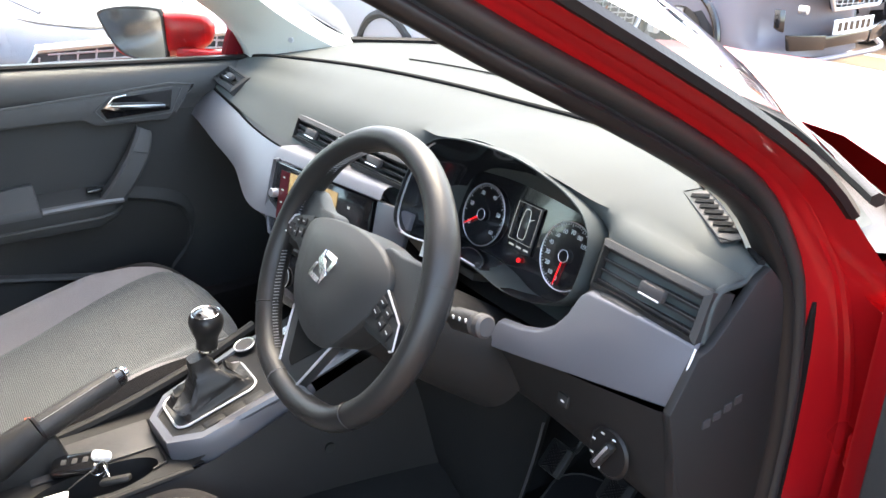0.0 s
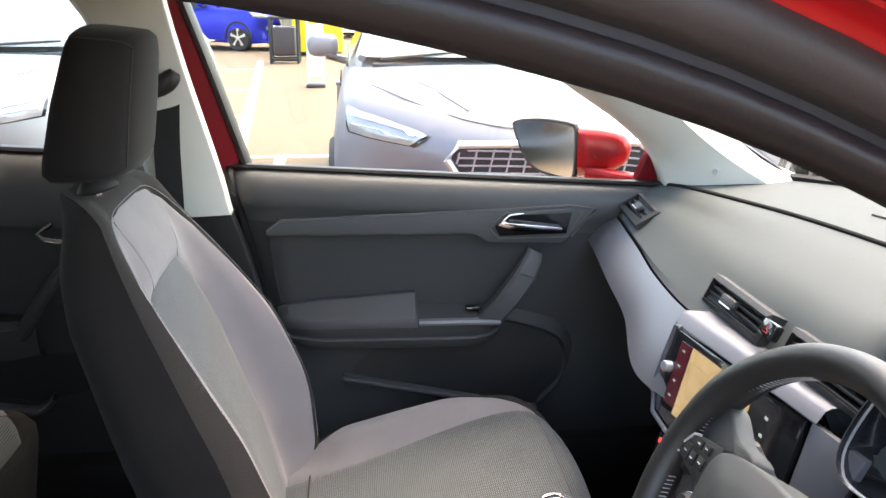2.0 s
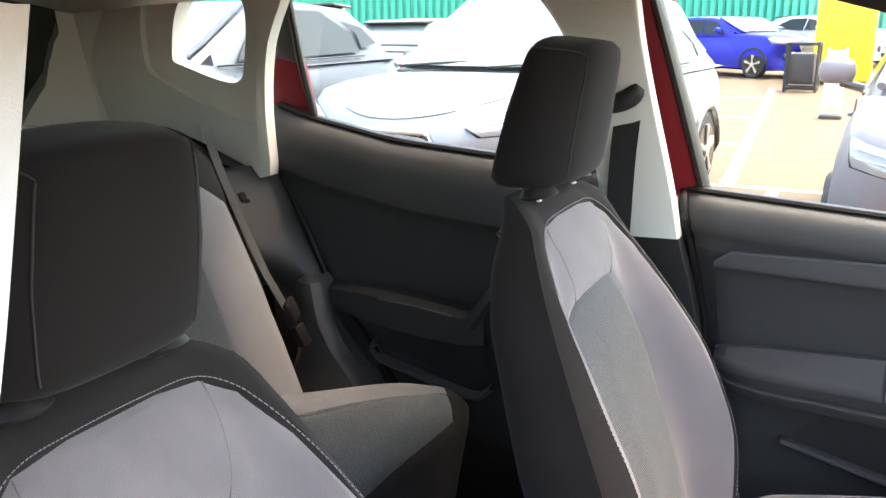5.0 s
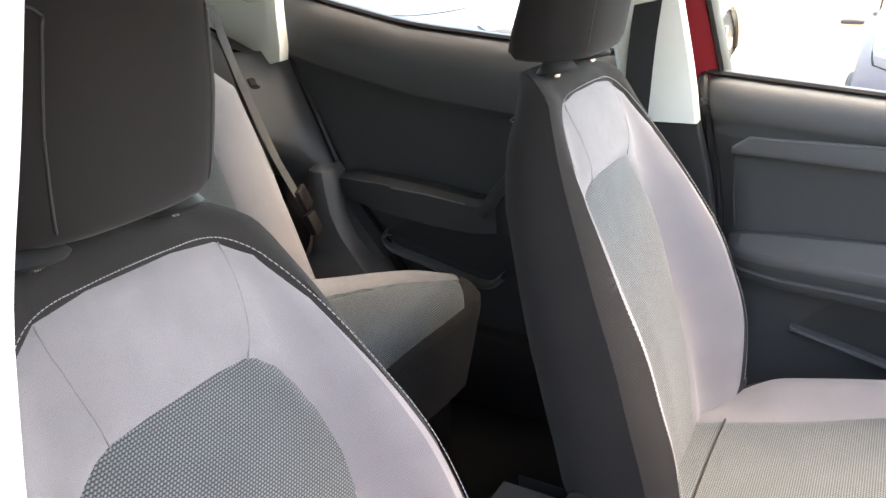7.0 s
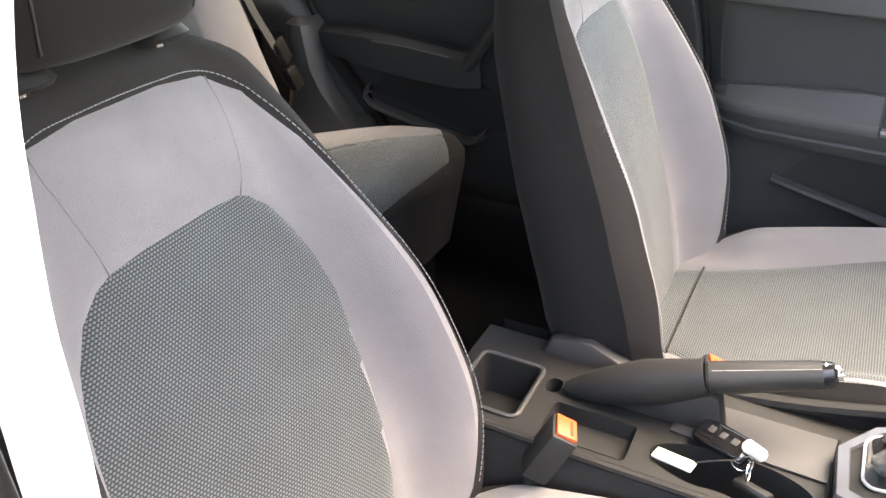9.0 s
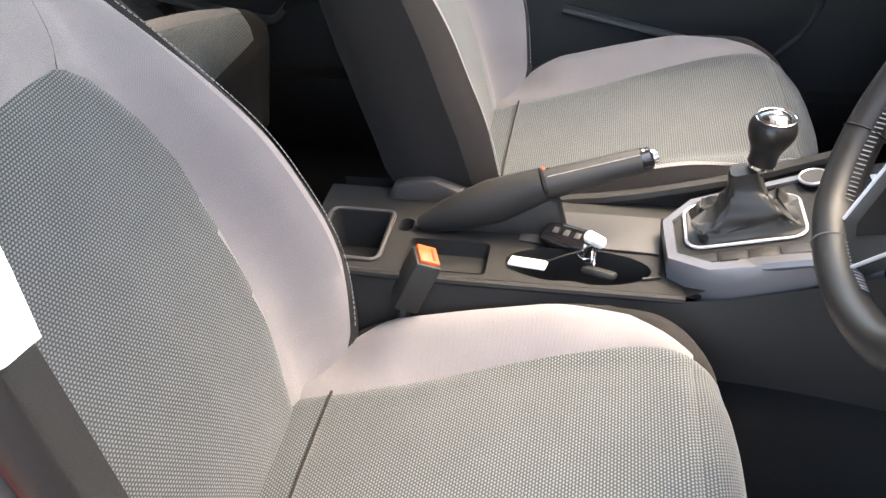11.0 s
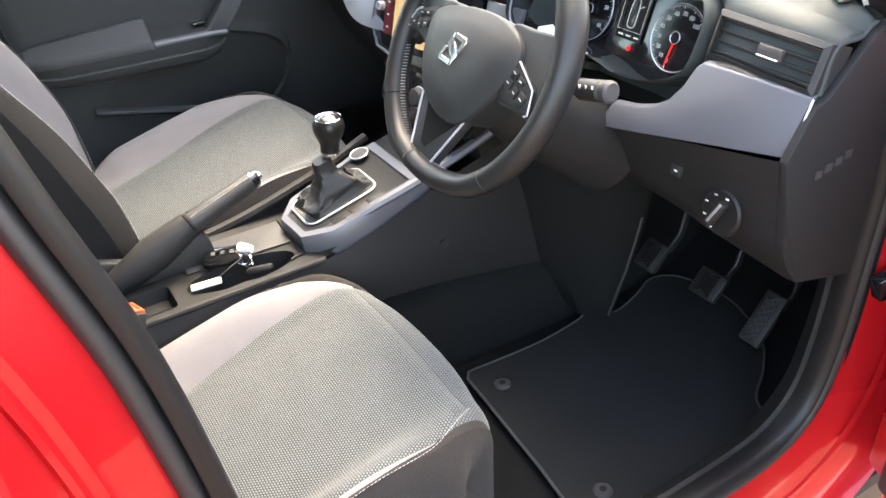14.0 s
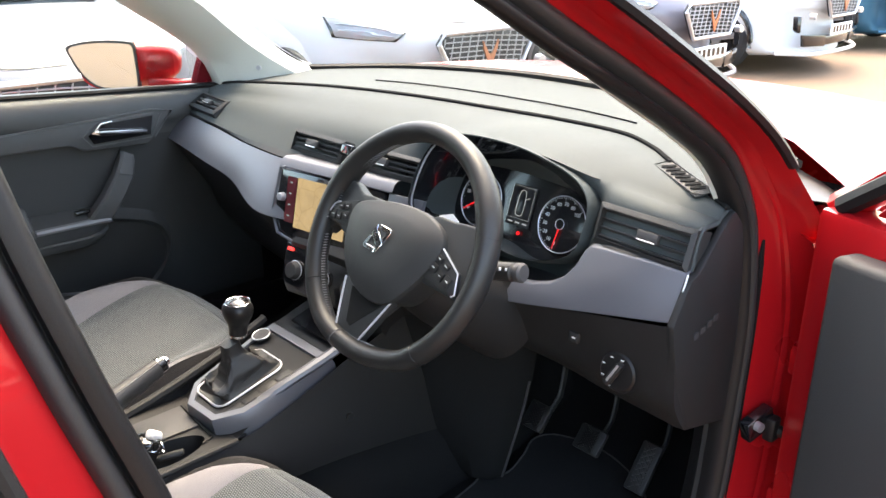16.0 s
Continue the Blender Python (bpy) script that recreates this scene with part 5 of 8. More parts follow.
part("hazard_mark", turned(turned(tube([(-0.006, -0.005, 0), (0.006, -0.005, 0), (0, 0.006, 0)], 0.0012, 4, closed=True), pose(0, 0, 0.0075)), frame_of((0.026, 0.222, 1.046), (1, 0, 0), (0, 0.45, 1))), TAG_RED, hz)
HM = frame_of((-0.036, 0.125, 0.845), (1, 0.15, 0), (-0.02, 0.35, 1))
heat = thing("heater_panel", "black heater control panel with small knobs", "control panel")
part("panel", turned(slab([(-0.025, 0.020, 0), (-0.020, -0.05, 0), (0.0, -0.075, 0), (0.19, -0.075, 0), (0.21, 0.02, 0)], (0, 0, -0.05), 0.004), HM), GLOSS_BLACK, heat, "gloss black panel")
for k in range(3):
    kn = part("knob", turned(cyl((0.015 + 0.075 * k, -0.030, 0), (0.015 + 0.075 * k, -0.030, 0.015), 0.019, 0.016, 28, 0.002), HM), BLACK_TRIM, heat, "black rotary knob")
    part("knob_ring", turned(tube([(0.015 + 0.075 * k + 0.0185 * math.cos(g), -0.030 + 0.0185 * math.sin(g), 0.003) for g in np.linspace(0, 2 * math.pi, 29)[:-1]], 0.0010, 5, closed=True), HM), SATIN, kn)
part("red_button", turned(box(-0.008, 0.008, 0.001, 0.016, 0.007, 0.003, 0.001), HM), shine("lit_red_button", (0.9, 0.05, 0.05), 0.25), heat, "lit red button")
part("centre_block", slab([(-0.06, 0.19, 0.66), (-0.06, 0.14, 0.83), (-0.045, 0.125, 0.87), (-0.045, 0.22, 0.93), (-0.06, 0.35, 0.93), (-0.06, 0.35, 0.66)], (0.21, 0.02, 0), 0.006), DASH_LOW, dash, "dark centre block")

# dash details: top grille, light switch, small rocker, end badge bars
GM = frame_of((0.640, 0.384, 1.0885), (0.86, -0.50, -0.085), (0.50, 0.86, 0.17))
gr = part("demister_grille", turned(box(0, 0, 0.0, 0.126, 0.030, 0.0022, 0.001), GM), DASH_FACE, dash, "grey slotted demister grille")
part("grille_line", turned(tube([(-0.066, -0.0145, 0.0024), (0.054, -0.0145, 0.0024), (0.067, -0.004, 0.0024), (0.067, 0.0145, 0.0024), (-0.066, 0.0145, 0.0024)], 0.0009, 5, closed=True), GM), RUBBER, gr)
for k in range(7):
    part("slot", turned(turned(box(0, 0, 0.0028, 0.0085, 0.022, 0.001, 0.0), pose(-0.048 + 0.0150 * k, 0.001, 0, 0, 0, -28)), GM), CARPET, gr)
LM = frame_of((0.655, 0.234, 0.826), (1, -0.02, 0), (0, 0.12, 1))
ls = part("light_switch", turned(cyl((0, 0, 0.0), (0, 0, 0.006), 0.033, 0.031, 40, 0.003), LM), RUBBER, dash, "round black headlight switch")
part("switch_grip", turned(turned(box(0, 0, 0.013, 0.012, 0.044, 0.014, 0.004), pose(0, 0, 0, 0, 0, -28)), LM), BLACK_TRIM, ls, "black turning grip")
part("grip_edge", turned(turned(box(0, 0.004, 0.0205, 0.004, 0.034, 0.002, 0.001), pose(0, 0, 0, 0, 0, -28)), LM), SATIN, ls, "silver grip insert")
for k in range(5):
    a = radians(70 + 45 * k)
    part("switch_mark", turned(box(0.024 * math.cos(a), 0.024 * math.sin(a), 0.0085, 0.005, 0.002, 0.0008, 0), LM), WHITE_TAG, ls)
part("rocker_switch", turned(box(-0.084, 0.026, 0.006, 0.020, 0.018, 0.008, 0.003), LM), BLACK_TRIM, dash, "small black rocker switch")
part("rocker_mark", turned(box(-0.082, 0.026, 0.0102, 0.006, 0.0025, 0.0008, 0), LM), WHITE_TAG, dash)
for k in range(4):
    part("badge_bar", box(0.7485, 0.275 + 0.017 * k, 0.905 + 0.004 * k, 0.0015, 0.012, 0.010, 0.0), DASH_FACE, dash, "grey embossed bar")

# ---- pedals, floor mat ----


def pedal(name, p, w, h, label, ribs, tilt):
    t = thing(name, label, "pedal")
    m = pose(p[0], p[1], p[2], tilt, 0, 0)
    part("pad", turned(box(0, 0, 0, w, h, 0.014, 0.005), m), BLACK_TRIM, t, "black ribbed rubber pad")
    rb_ = bmesh.new()
    for k in range(-3, 4):
        for s in (1, -1):
            add(rb_, turned(box(0, 0, 0.008, 0.0028, w * 0.7, 0.003, 0), pose(0, k * h / 8, 0, 0, 0, s * 50)))
    for v in rb_.verts:
        v.co.x, v.co.y = max(-w / 2 + 0.004, min(w / 2 - 0.004, v.co.x)), max(-h / 2 + 0.004, min(h / 2 - 0.004, v.co.y))
    part("tread", turned(rb_, m), DASH_FACE if ribs else RUBBER, t)
    part("arm", tube(curve([m @ Vector((0, 0.0, -0.008)), m @ Vector((0, 0.05, -0.05)), Vector((p[0], p[1] + 0.10, p[2] + 0.16)), Vector((p[0], p[1] + 0.13, p[2] + 0.30))], 10), 0.009, 8, flat=0.5, up=(1, 0, 0)), BLACK_TRIM, t, "dark steel pedal arm")
    return t


pedal("clutch_pedal", (0.292, 0.495, 0.463), 0.056, 0.060, "black rubber clutch pedal on a steel arm", False, 50)
pedal("brake_pedal", (0.390, 0.556, 0.423), 0.066, 0.056, "black rubber brake pedal on a steel arm", False, 48)
pedal("accelerator_pedal", (0.527, 0.550, 0.428), 0.046, 0.105, "black accelerator pedal with a crossed tread", True, 52)
mat = thing("floor_mat", "black carpet floor mat with a pale stitched edge", "floor mat")
mo = [(0.248, 0.085), (0.251, 0.13), (0.255, 0.25), (0.244, 0.35), (0.233, 0.400), (0.266, 0.424), (0.250, 0.50), (0.222, 0.575), (0.25, 0.625), (0.36, 0.650), (0.49, 0.605), (0.56, 0.53), (0.60, 0.465), (0.650, 0.43), (0.660, 0.30), (0.665, 0.10), (0.655, 0.045), (0.50, 0.054), (0.30, 0.070), (0.262, 0.073)]
ml = curve([(x, y, 0.328) for x, y in mo], 96, True)
part("carpet_pad", slab(ml, (0, 0, 0.008)), MATPILE, mat, "black carpet pile")
part("binding", tube([p + Vector((0, 0, 0.007)) for p in ml], 0.0028, 6, closed=True), MATEDGE, mat, "grey stitched binding")
for x, y in ((0.314, 0.117), (0.608, 0.105)):
    fx = part("fixing", cyl((x, y, 0.335), (x, y, 0.341), 0.016, 0.014, 24, 0.002), DASH_FACE, mat, "grey round mat fixing")
    part("fixing_hole", cyl((x, y, 0.341), (x, y, 0.3416), 0.006, n=16), RUBBER, fx)

# ---- centre console ----
cons = thing("centre_console", "dark plastic centre console with bins and cup holders", "console")
# top deck with openings: built from bordering strips round real wells
TOPZ = 0.615


def deck(outer, holes, z, mat, name, parent, label=""):
    """A flat deck with wells sunk through it."""
    bm = bmesh.new()
    edges = []
    for loop in [outer] + [h for h, _ in holes]:
        vs = [bm.verts.new((x, y, z)) for x, y in loop]
        edges += [bm.edges.new((a, b)) for a, b in zip(vs, vs[1:] + vs[:1])]
    bmesh.ops.triangle_fill(bm, use_beauty=True, use_dissolve=False, edges=edges)
    ob = part(name, bm, mat, parent, label)
    for h, d in holes:
        top_ = [Vector((x, y, z)) for x, y in h]
        cx, cy = sum(p.x for p in top_) / len(top_), sum(p.y for p in top_) / len(top_)
        low_ = [Vector((cx + (p.x - cx) * 0.90, cy + (p.y - cy) * 0.92, z - d)) for p in top_]
        w = skin([[p + Vector((0, 0, 0.0015)) for p in top_], top_, low_], closed=True)
        w.faces.new([w.verts.new(p) for p in low_])
        part("well", w, BLACK_TRIM, ob, "dark moulded well", sharp=50)
    return ob


def rrect(x0, x1, y0, y1, r, n=5):
    out = []
    for cx, cy, a in ((x1 - r, y1 - r, 0), (x0 + r, y1 - r, 90), (x0 + r, y0 + r, 180), (x1 - r, y0 + r, 270)):
        out += [(cx + r * math.cos(radians(a + 90 * k / n)), cy + r * math.sin(radians(a + 90 * k / n))) for k in range(n + 1)]
    return out


cup = []
for k in range(40):
    a = 2 * math.pi * k / 40
    x, y = 0.088 + 0.034 * math.cos(a), -0.254 + 0.094 * math.sin(a)
    pinch = 1 - 0.16 * math.exp(-((y + 0.262) / 0.018) ** 2)
    cup.append((0.088 + (x - 0.088) * pinch * 1.06, y))
deck([(-0.065, -0.63), (0.128, -0.63), (0.132, -0.40), (0.130, -0.10), (-0.065, -0.10)],
          [(rrect(0.004, 0.108, -0.605, -0.522, 0.010), 0.06), (rrect(0.056, 0.122, -0.482, -0.372, 0.008), 0.022), (cup, 0.07), (rrect(0.012, 0.040, -0.505, -0.485, 0.009), 0.03)], TOPZ, DASH_LOW, "deck", cons, "dark plastic deck")
part("deck_edge", tube([(0.131, -0.62, TOPZ - 0.004), (0.134, -0.40, TOPZ - 0.004), (0.132, -0.12, TOPZ - 0.004)], 0.006, 8), DASH_LOW, cons)
part("bin_rim", tube([(x, y, TOPZ + 0.002) for x, y in rrect(0.0, 0.112, -0.61, -0.517, 0.012)], 0.0035, 6, closed=True), DASH_FACE, cons)
part("console_tray", slab([(-0.03, -0.330, TOPZ + 0.001), (0.045, -0.335, TOPZ + 0.001), (0.052, -0.150, TOPZ + 0.001), (-0.03, -0.145, TOPZ + 0.001)], (0, 0, 0.003), 0.001), DASH_FACE, cons, "grey plastic tray panel")
part("tray_groove", tube([(-0.03, -0.142, TOPZ + 0.003), (0.10, -0.150, TOPZ + 0.003), (0.106, -0.172, TOPZ + 0.003)], 0.0022, 6), RUBBER, cons)
side_top = curve([(0.134, -0.62, 0.611), (0.136, -0.40, 0.611), (0.136, -0.12, 0.612), (0.140, -0.02, 0.640), (0.143, 0.12, 0.690), (0.150, 0.25, 0.735)], 24)
side_bot = curve([(0.150, -0.62, 0.49), (0.154, -0.40, 0.50), (0.160, -0.12, 0.507), (0.165, 0.02, 0.504), (0.168, 0.20, 0.478), (0.180, 0.42, 0.440)], 24)
part("side_panel", skin(between(side_top, side_bot, 5, (0.006, 0, 0)) + [[p + Vector((-0.02, 0, -0.01)) for p in side_bot]]), DASH_LOW, cons, "dark grained side panel")
part("far_side_panel", skin([[Vector((2 * MID - 0.03 - p.x, p.y, p.z)) for p in row] for row in between(side_top, side_bot, 4)]), DASH_LOW, cons, "dark grained side panel")
pin = curve([(0.152, 0.245, 0.740), (0.168, 0.28, 0.60), (0.172, 0.31, 0.46), (0.185, 0.36, 0.345)], 12)
pout = curve([(0.330, 0.44, 0.720), (0.316, 0.437, 0.590), (0.302, 0.425, 0.485), (0.276, 0.405, 0.345)], 12)
part("footwell_panel", skin([[p, p.lerp(q, 0.35) + Vector((0.02, -0.018, 0)), p.lerp(q, 0.75) + Vector((0.014, -0.012, 0)), q, q + Vector((-0.002, 0.012, 0)), q + Vector((-0.03, 0.05, 0))] for p, q in zip(pin, pout)]), CARPET, cons, "black carpeted footwell panel")
part("panel_edge", tube(pout[4:], 0.0028, 6), DASH_FACE, cons, "moulded edge drawn paler")
part("side_fixing", cyl((0.158, 0.10, 0.575), (0.1625, 0.10, 0.575), 0.009, n=16), BLACK_TRIM, cons)
part("far_ledge", tube(curve([(-0.063, -0.50, 0.60), (-0.068, -0.25, 0.615), (-0.075, -0.05, 0.66), (-0.09, 0.08, 0.70)], 14), 0.010, 8), DASH_LOW, cons)
part("console_infill", skin([[(-0.065, y, z), (0.13, y, z)] for y, z in ((-0.12, 0.615), (-0.06, 0.645), (0.05, 0.685), (0.20, 0.73), (0.28, 0.75))]), DASH_LOW, cons)
# gear surround: a raised silver-edged plate
GP = frame_of((0.030, -0.050, 0.668), (1, 0, 0), (0, 1, 0.255))
gs = [(-0.020, -0.100), (-0.062, -0.062), (-0.088, 0.090), (-0.088, 0.135), (0.094, 0.135), (0.097, 0.0), (0.094, -0.050), (0.062, -0.096)]
gl = [Vector((x, y, 0)) for x, y in gs]
part("surround_side", turned(skin_loop([[Vector((p.x * 1.08, p.y * 1.06, -0.050)) for p in gl], [Vector((p.x * 1.07, p.y * 1.05, -0.022)) for p in gl], [Vector((p.x * 1.02, p.y * 1.02, -0.003)) for p in gl], gl, [Vector((p.x * 0.86, p.y * 0.88, 0.0)) for p in gl], [Vector((p.x * 0.85, p.y * 0.87, -0.004)) for p in gl]]), GP), STRIP, cons, "satin silver gear surround")
part("surround_plate", turned(slab([Vector((p.x * 0.855, p.y * 0.875, -0.005)) for p in gl], (0, 0, -0.01)), GP), DASH_LOW, cons, "dark plate inside the surround")
boot_ring = rrect(-0.048, 0.046, -0.072, 0.072, 0.02)
part("boot_frame", turned(tube([Vector((x, y, -0.002)) for x, y in boot_ring], 0.0022, 6, closed=True), GP), SILVER, cons, "thin silver boot frame")
for k in range(4):
    part("blank_switch", turned(box(0.066, -0.055 + 0.036 * k, -0.0065, 0.017, 0.033, 0.006, 0.0012), GP), BLACK_TRIM, cons, "blank black switch")
part("side_runner", tube(curve([(0.112, -0.060, 0.655), (0.124, -0.012, 0.677), (0.134, 0.07, 0.703), (0.141, 0.16, 0.735), (0.150, 0.24, 0.770)], 10), 0.011, 8, flat=0.8), STRIP, cons, "silver console runner")
sb = part("start_button", turned(cyl((-0.070, 0.095, 0.0), (-0.070, 0.095, 0.006), 0.0175, n=32, bev=0.001), GP), DASH_FACE, cons, "round start button")
part("start_ring", turned(tube([(-0.070 + 0.0175 * math.cos(g), 0.095 + 0.0175 * math.sin(g), 0.005) for g in np.linspace(0, 2 * math.pi, 29)[:-1]], 0.0018, 6, closed=True), GP), SATIN, sb, "silver ring")
part("front_well", slab([(-0.02, 0.10, 0.712), (0.105, 0.10, 0.712), (0.115, 0.22, 0.745), (-0.02, 0.22, 0.745)], (0, 0, 0.004)), GLOSS_BLACK, cons, "dark storage well")

# ---- gear lever ----
gear = thing("gear_lever", "black gear lever with a leather boot and glossy knob", "gear lever")
rows = []
for t_ in np.linspace(0, 1, 34):
    k = lerp_table([(0, 1.0), (0.08, 1.03), (0.2, 0.96), (0.32, 0.95), (0.5, 0.82), (0.7, 0.58), (0.88, 0.42), (1.0, 0.38)], t_)
    row = []
    for x, y in rrect(-0.046, 0.044, -0.070, 0.070, 0.02, 24):
        a = math.atan2(y, x * 1.5)
        w = math.sin(math.pi * min(1.0, t_ * 1.02)) ** 0.7
        ridge = lambda q: 1 - 2 * abs(math.sin(q)) ** 0.7
        fold = 1 + w * (0.15 * ridge(1.5 * a + 3.0 * t_ + 0.4) + 0.12 * ridge(2.5 * a - 5.0 * t_ + 1.1) + 0.05 * ridge(5.5 * a + 9.0 * t_))
        lift = 0.076 * lerp_table([(0, 0), (0.08, 0.06), (0.2, 0.13), (0.32, 0.22), (0.5, 0.36), (0.7, 0.60), (1.0, 1.0)], t_)
        lift += w * (1 - t_) * 0.016 * (ridge(2.0 * a + 7 * t_) + 0.6 * ridge(3.5 * a - 4 * t_ + 2))
        round_ = math.hypot(x, y) and lerp_table([(0, 0), (0.35, 0.1), (0.6, 0.45), (0.85, 0.85), (1, 1)], t_)
        rx, ry = x * k, y * k * (1 - 0.25 * t_)
        rr_ = 0.0175
        px, py = rx * (1 - round_) + rr_ * math.cos(a) * round_ * (1 + (1 - t_) * 0.8), ry * (1 - round_) + rr_ * math.sin(a) * round_ * (1 + (1 - t_) * 0.8)
        row.append(Vector((px * fold, py * fold + 0.006 * t_, max(-0.004, lift))))
    rows.append(row)
part("boot", turned(skin(rows, closed=True, caps=True), GP), LEATHER, gear, "folded black leather boot", sharp=55)
KNOB = surface("polished_black_knob", (0.011, 0.011, 0.011), 0.34, 0, 400, 0.0, 0.1, 9, spec=0.4)
kb = Vector((0.028, -0.044, 0.748))
kt = Vector((0.0, 0.006, 0.072))
part("collar", tube([kb + kt * 0.02, kb + kt * 0.08], 0.0170, 24), CHROME, gear, "chrome collar")
prof = [(0.08, 0.0172), (0.20, 0.0170), (0.32, 0.0182), (0.43, 0.0215), (0.54, 0.0254), (0.65, 0.0276), (0.75, 0.0280), (0.84, 0.0262), (0.92, 0.0218), (0.97, 0.015), (1.0, 0.002)]
part("knob", tube([kb + kt * a for a, _ in prof], [r for _, r in prof], 28), KNOB, gear, "glossy black gear knob", sharp=70)
part("knob_cap", tube([kb + kt * a for a in (0.925, 0.975, 1.005, 1.012)], [0.0206, 0.0155, 0.009, 0.003], 28), GLOSS_BLACK, gear, "gloss black shift pattern cap")
part("cap_ring", tube([kb + kt * 0.93 + Vector((0.0226 * math.cos(g), 0.0226 * math.sin(g), 0)) for g in np.linspace(0, 2 * math.pi, 33)[:-1]], 0.0009, 6, closed=True), CHROME, gear, "thin chrome ring")
gp = bmesh.new()
for x in (-0.006, 0.0, 0.006):
    add(gp, box(x * 0.7, 0, 0, 0.0009, 0.009, 0.0006, 0))
add(gp, box(0, 0, 0, 0.009, 0.0009, 0.0006, 0))
part("shift_pattern", turned(gp, Matrix.Translation(kb + kt * 1.016)), WHITE_TAG, gear)

# ---- handbrake ----
hb = thing("handbrake", "dark leather handbrake lever with a chrome button", "handbrake")
h0, h1, h2 = Vector((0.030, -0.475, 0.620)), Vector((0.014, -0.306, 0.690)), Vector((-0.012, -0.180, 0.722))
part("grip", tube([h1, h1.lerp(h2, 0.15), h1.lerp(h2, 0.5), h1.lerp(h2, 0.97)], [0.0185, 0.0195, 0.0180, 0.0165], 18, flat=1.1), LEATHER, hb, "black leather grip")
part("ring", tube([h1.lerp(h2, -0.01), h1.lerp(h2, 0.02)], 0.0205, 18, flat=1.1), RUBBER, hb)
part("grip_end", tube([h1.lerp(h2, 0.97), h1.lerp(h2, 1.06), h1.lerp(h2, 1.09)], [0.0165, 0.0155, 0.011], 18), GLOSS_BLACK, hb, "gloss black end cap")
part("end_trim", tube([h1.lerp(h2, 0.965) + Vector((0, 0, 0.012)), h1.lerp(h2, 1.09) + Vector((0, 0, 0.006))], 0.0055, 10), CHROME, hb, "bright chrome strip")
part("button", tube([h1.lerp(h2, 1.07), h1.lerp(h2, 1.14)], 0.0075, 14), CHROME, hb, "chrome release button")
part("cover", tube([h0, h0.lerp(h1, 0.25), h0.lerp(h1, 0.6), h1], [0.010, 0.020, 0.026, 0.0205], 16, flat=1.25), BLACK_TRIM, hb, "black plastic lever base")
part("gaiter", slab([(0.0, -0.45, 0.612), (0.0, -0.27, 0.612), (0.0, -0.285, 0.672), (0.0, -0.31, 0.682), (0.0, -0.40, 0.645)], (0.030, 0.0, 0), 0.008), BLACK_TRIM, hb, "black gaiter under the lever")
part("grip_seam", tube([h1 + Vector((-0.006, 0, 0.0195)), h1.lerp(h2, 0.05) + Vector((-0.006, 0, 0.020))], 0.0020, 8), BLACK_TRIM, hb)
part("thread_line", tube([h1.lerp(h2, 0.03) + Vector((0.010, 0, 0.018)), h1.lerp(h2, 0.95) + Vector((0.010, 0, 0.0155))], 0.0006, 4), STITCH, hb)

# ---- keys in the cup holder ----
keys = thing("car_key", "black remote car key with white tags in the cup holder", "key")
part("fob", turned(box(0, 0, 0, 0.038, 0.072, 0.017, 0.007, 3), pose(0.050, -0.270, 0.632, 4, 14, -24)), GLOSS_BLACK, keys, "black remote fob")
for k in range(3):
    part("fob_button", turned(box(0, -0.016 + 0.016 * k, 0.0085, 0.010, 0.008, 0.002, 0.0008), pose(0.050, -0.270, 0.633, 4, 14, -24)), DASH_FACE, keys)
part("white_tag", turned(box(0, 0, 0, 0.020, 0.050, 0.004, 0.001), pose(0.098, -0.318, 0.622, 4, -6, -12)), WHITE_TAG, keys, "white plastic tag")
part("white_stub", turned(cyl((0, 0, -0.016), (0, 0, 0.016), 0.0085, n=14, bev=0.003), pose(0.060, -0.234, 0.640, 50, 0, 30)), WHITE_TAG, keys, "white plastic stub")
part("black_key", turned(box(0, 0, 0, 0.020, 0.045, 0.010, 0.004), pose(0.098, -0.226, 0.616, 8, -25, -28)), BLACK_TRIM, keys, "black plastic key")
for k in range(3):
    part("key_ring", turned(tube([(0.012 * math.cos(g), 0.012 * math.sin(g), 0) for g in np.linspace(0, 2 * math.pi, 25)[:-1]], 0.0009, 5, closed=True), pose(0.074 + 0.008 * k, -0.245 + 0.005 * k, 0.632, 50 * k, 30, 0)), CHROME, keys)
part("tag_cord", tube(curve([(0.095, -0.295, 0.624), (0.088, -0.275, 0.630), (0.078, -0.250, 0.634)], 8), 0.0014, 5), RUBBER, keys)

# ---- belts and buckles ----
bk = thing("seat_belt_buckle", "black seat belt buckle with a red button", "buckle")
BM = Matrix.Translation((0.139, -0.454, 0.626)) @ Vector((-0.15, 0.42, 0.9)).to_track_quat('Z', 'Y').to_matrix().to_4x4()
part("case", turned(box(0, 0, -0.014, 0.044, 0.036, 0.080, 0.006), BM), BLACK_TRIM, bk, "black buckle case")
part("release", turned(box(0, 0, 0.0270, 0.035, 0.027, 0.006, 0.0015), BM), ORANGE, bk, "orange-red release button")
part("slot", turned(box(0, -0.006, 0.0302, 0.024, 0.003, 0.0012, 0), BM), surface("dark_red_slot", (0.25, 0.03, 0.01), 0.5), bk)
part("stalk", tube([BM @ Vector((0, 0, -0.045)), (0.165, -0.48, 0.52), (0.17, -0.50, 0.44)], 0.010, 8), BLACK_TRIM, bk)
tagged(copy_thing(bk, Matrix.Translation((-0.195, 0.142, 0.006))), "black passenger belt buckle with a red button behind the handbrake")


def strap(pts, w, across, name="strap"):
    a = Vector(across).normalized() * w / 2
    c = curve(pts, 20)
    bm = skin([[p - a, p, p + a] for p in c])
    return bm


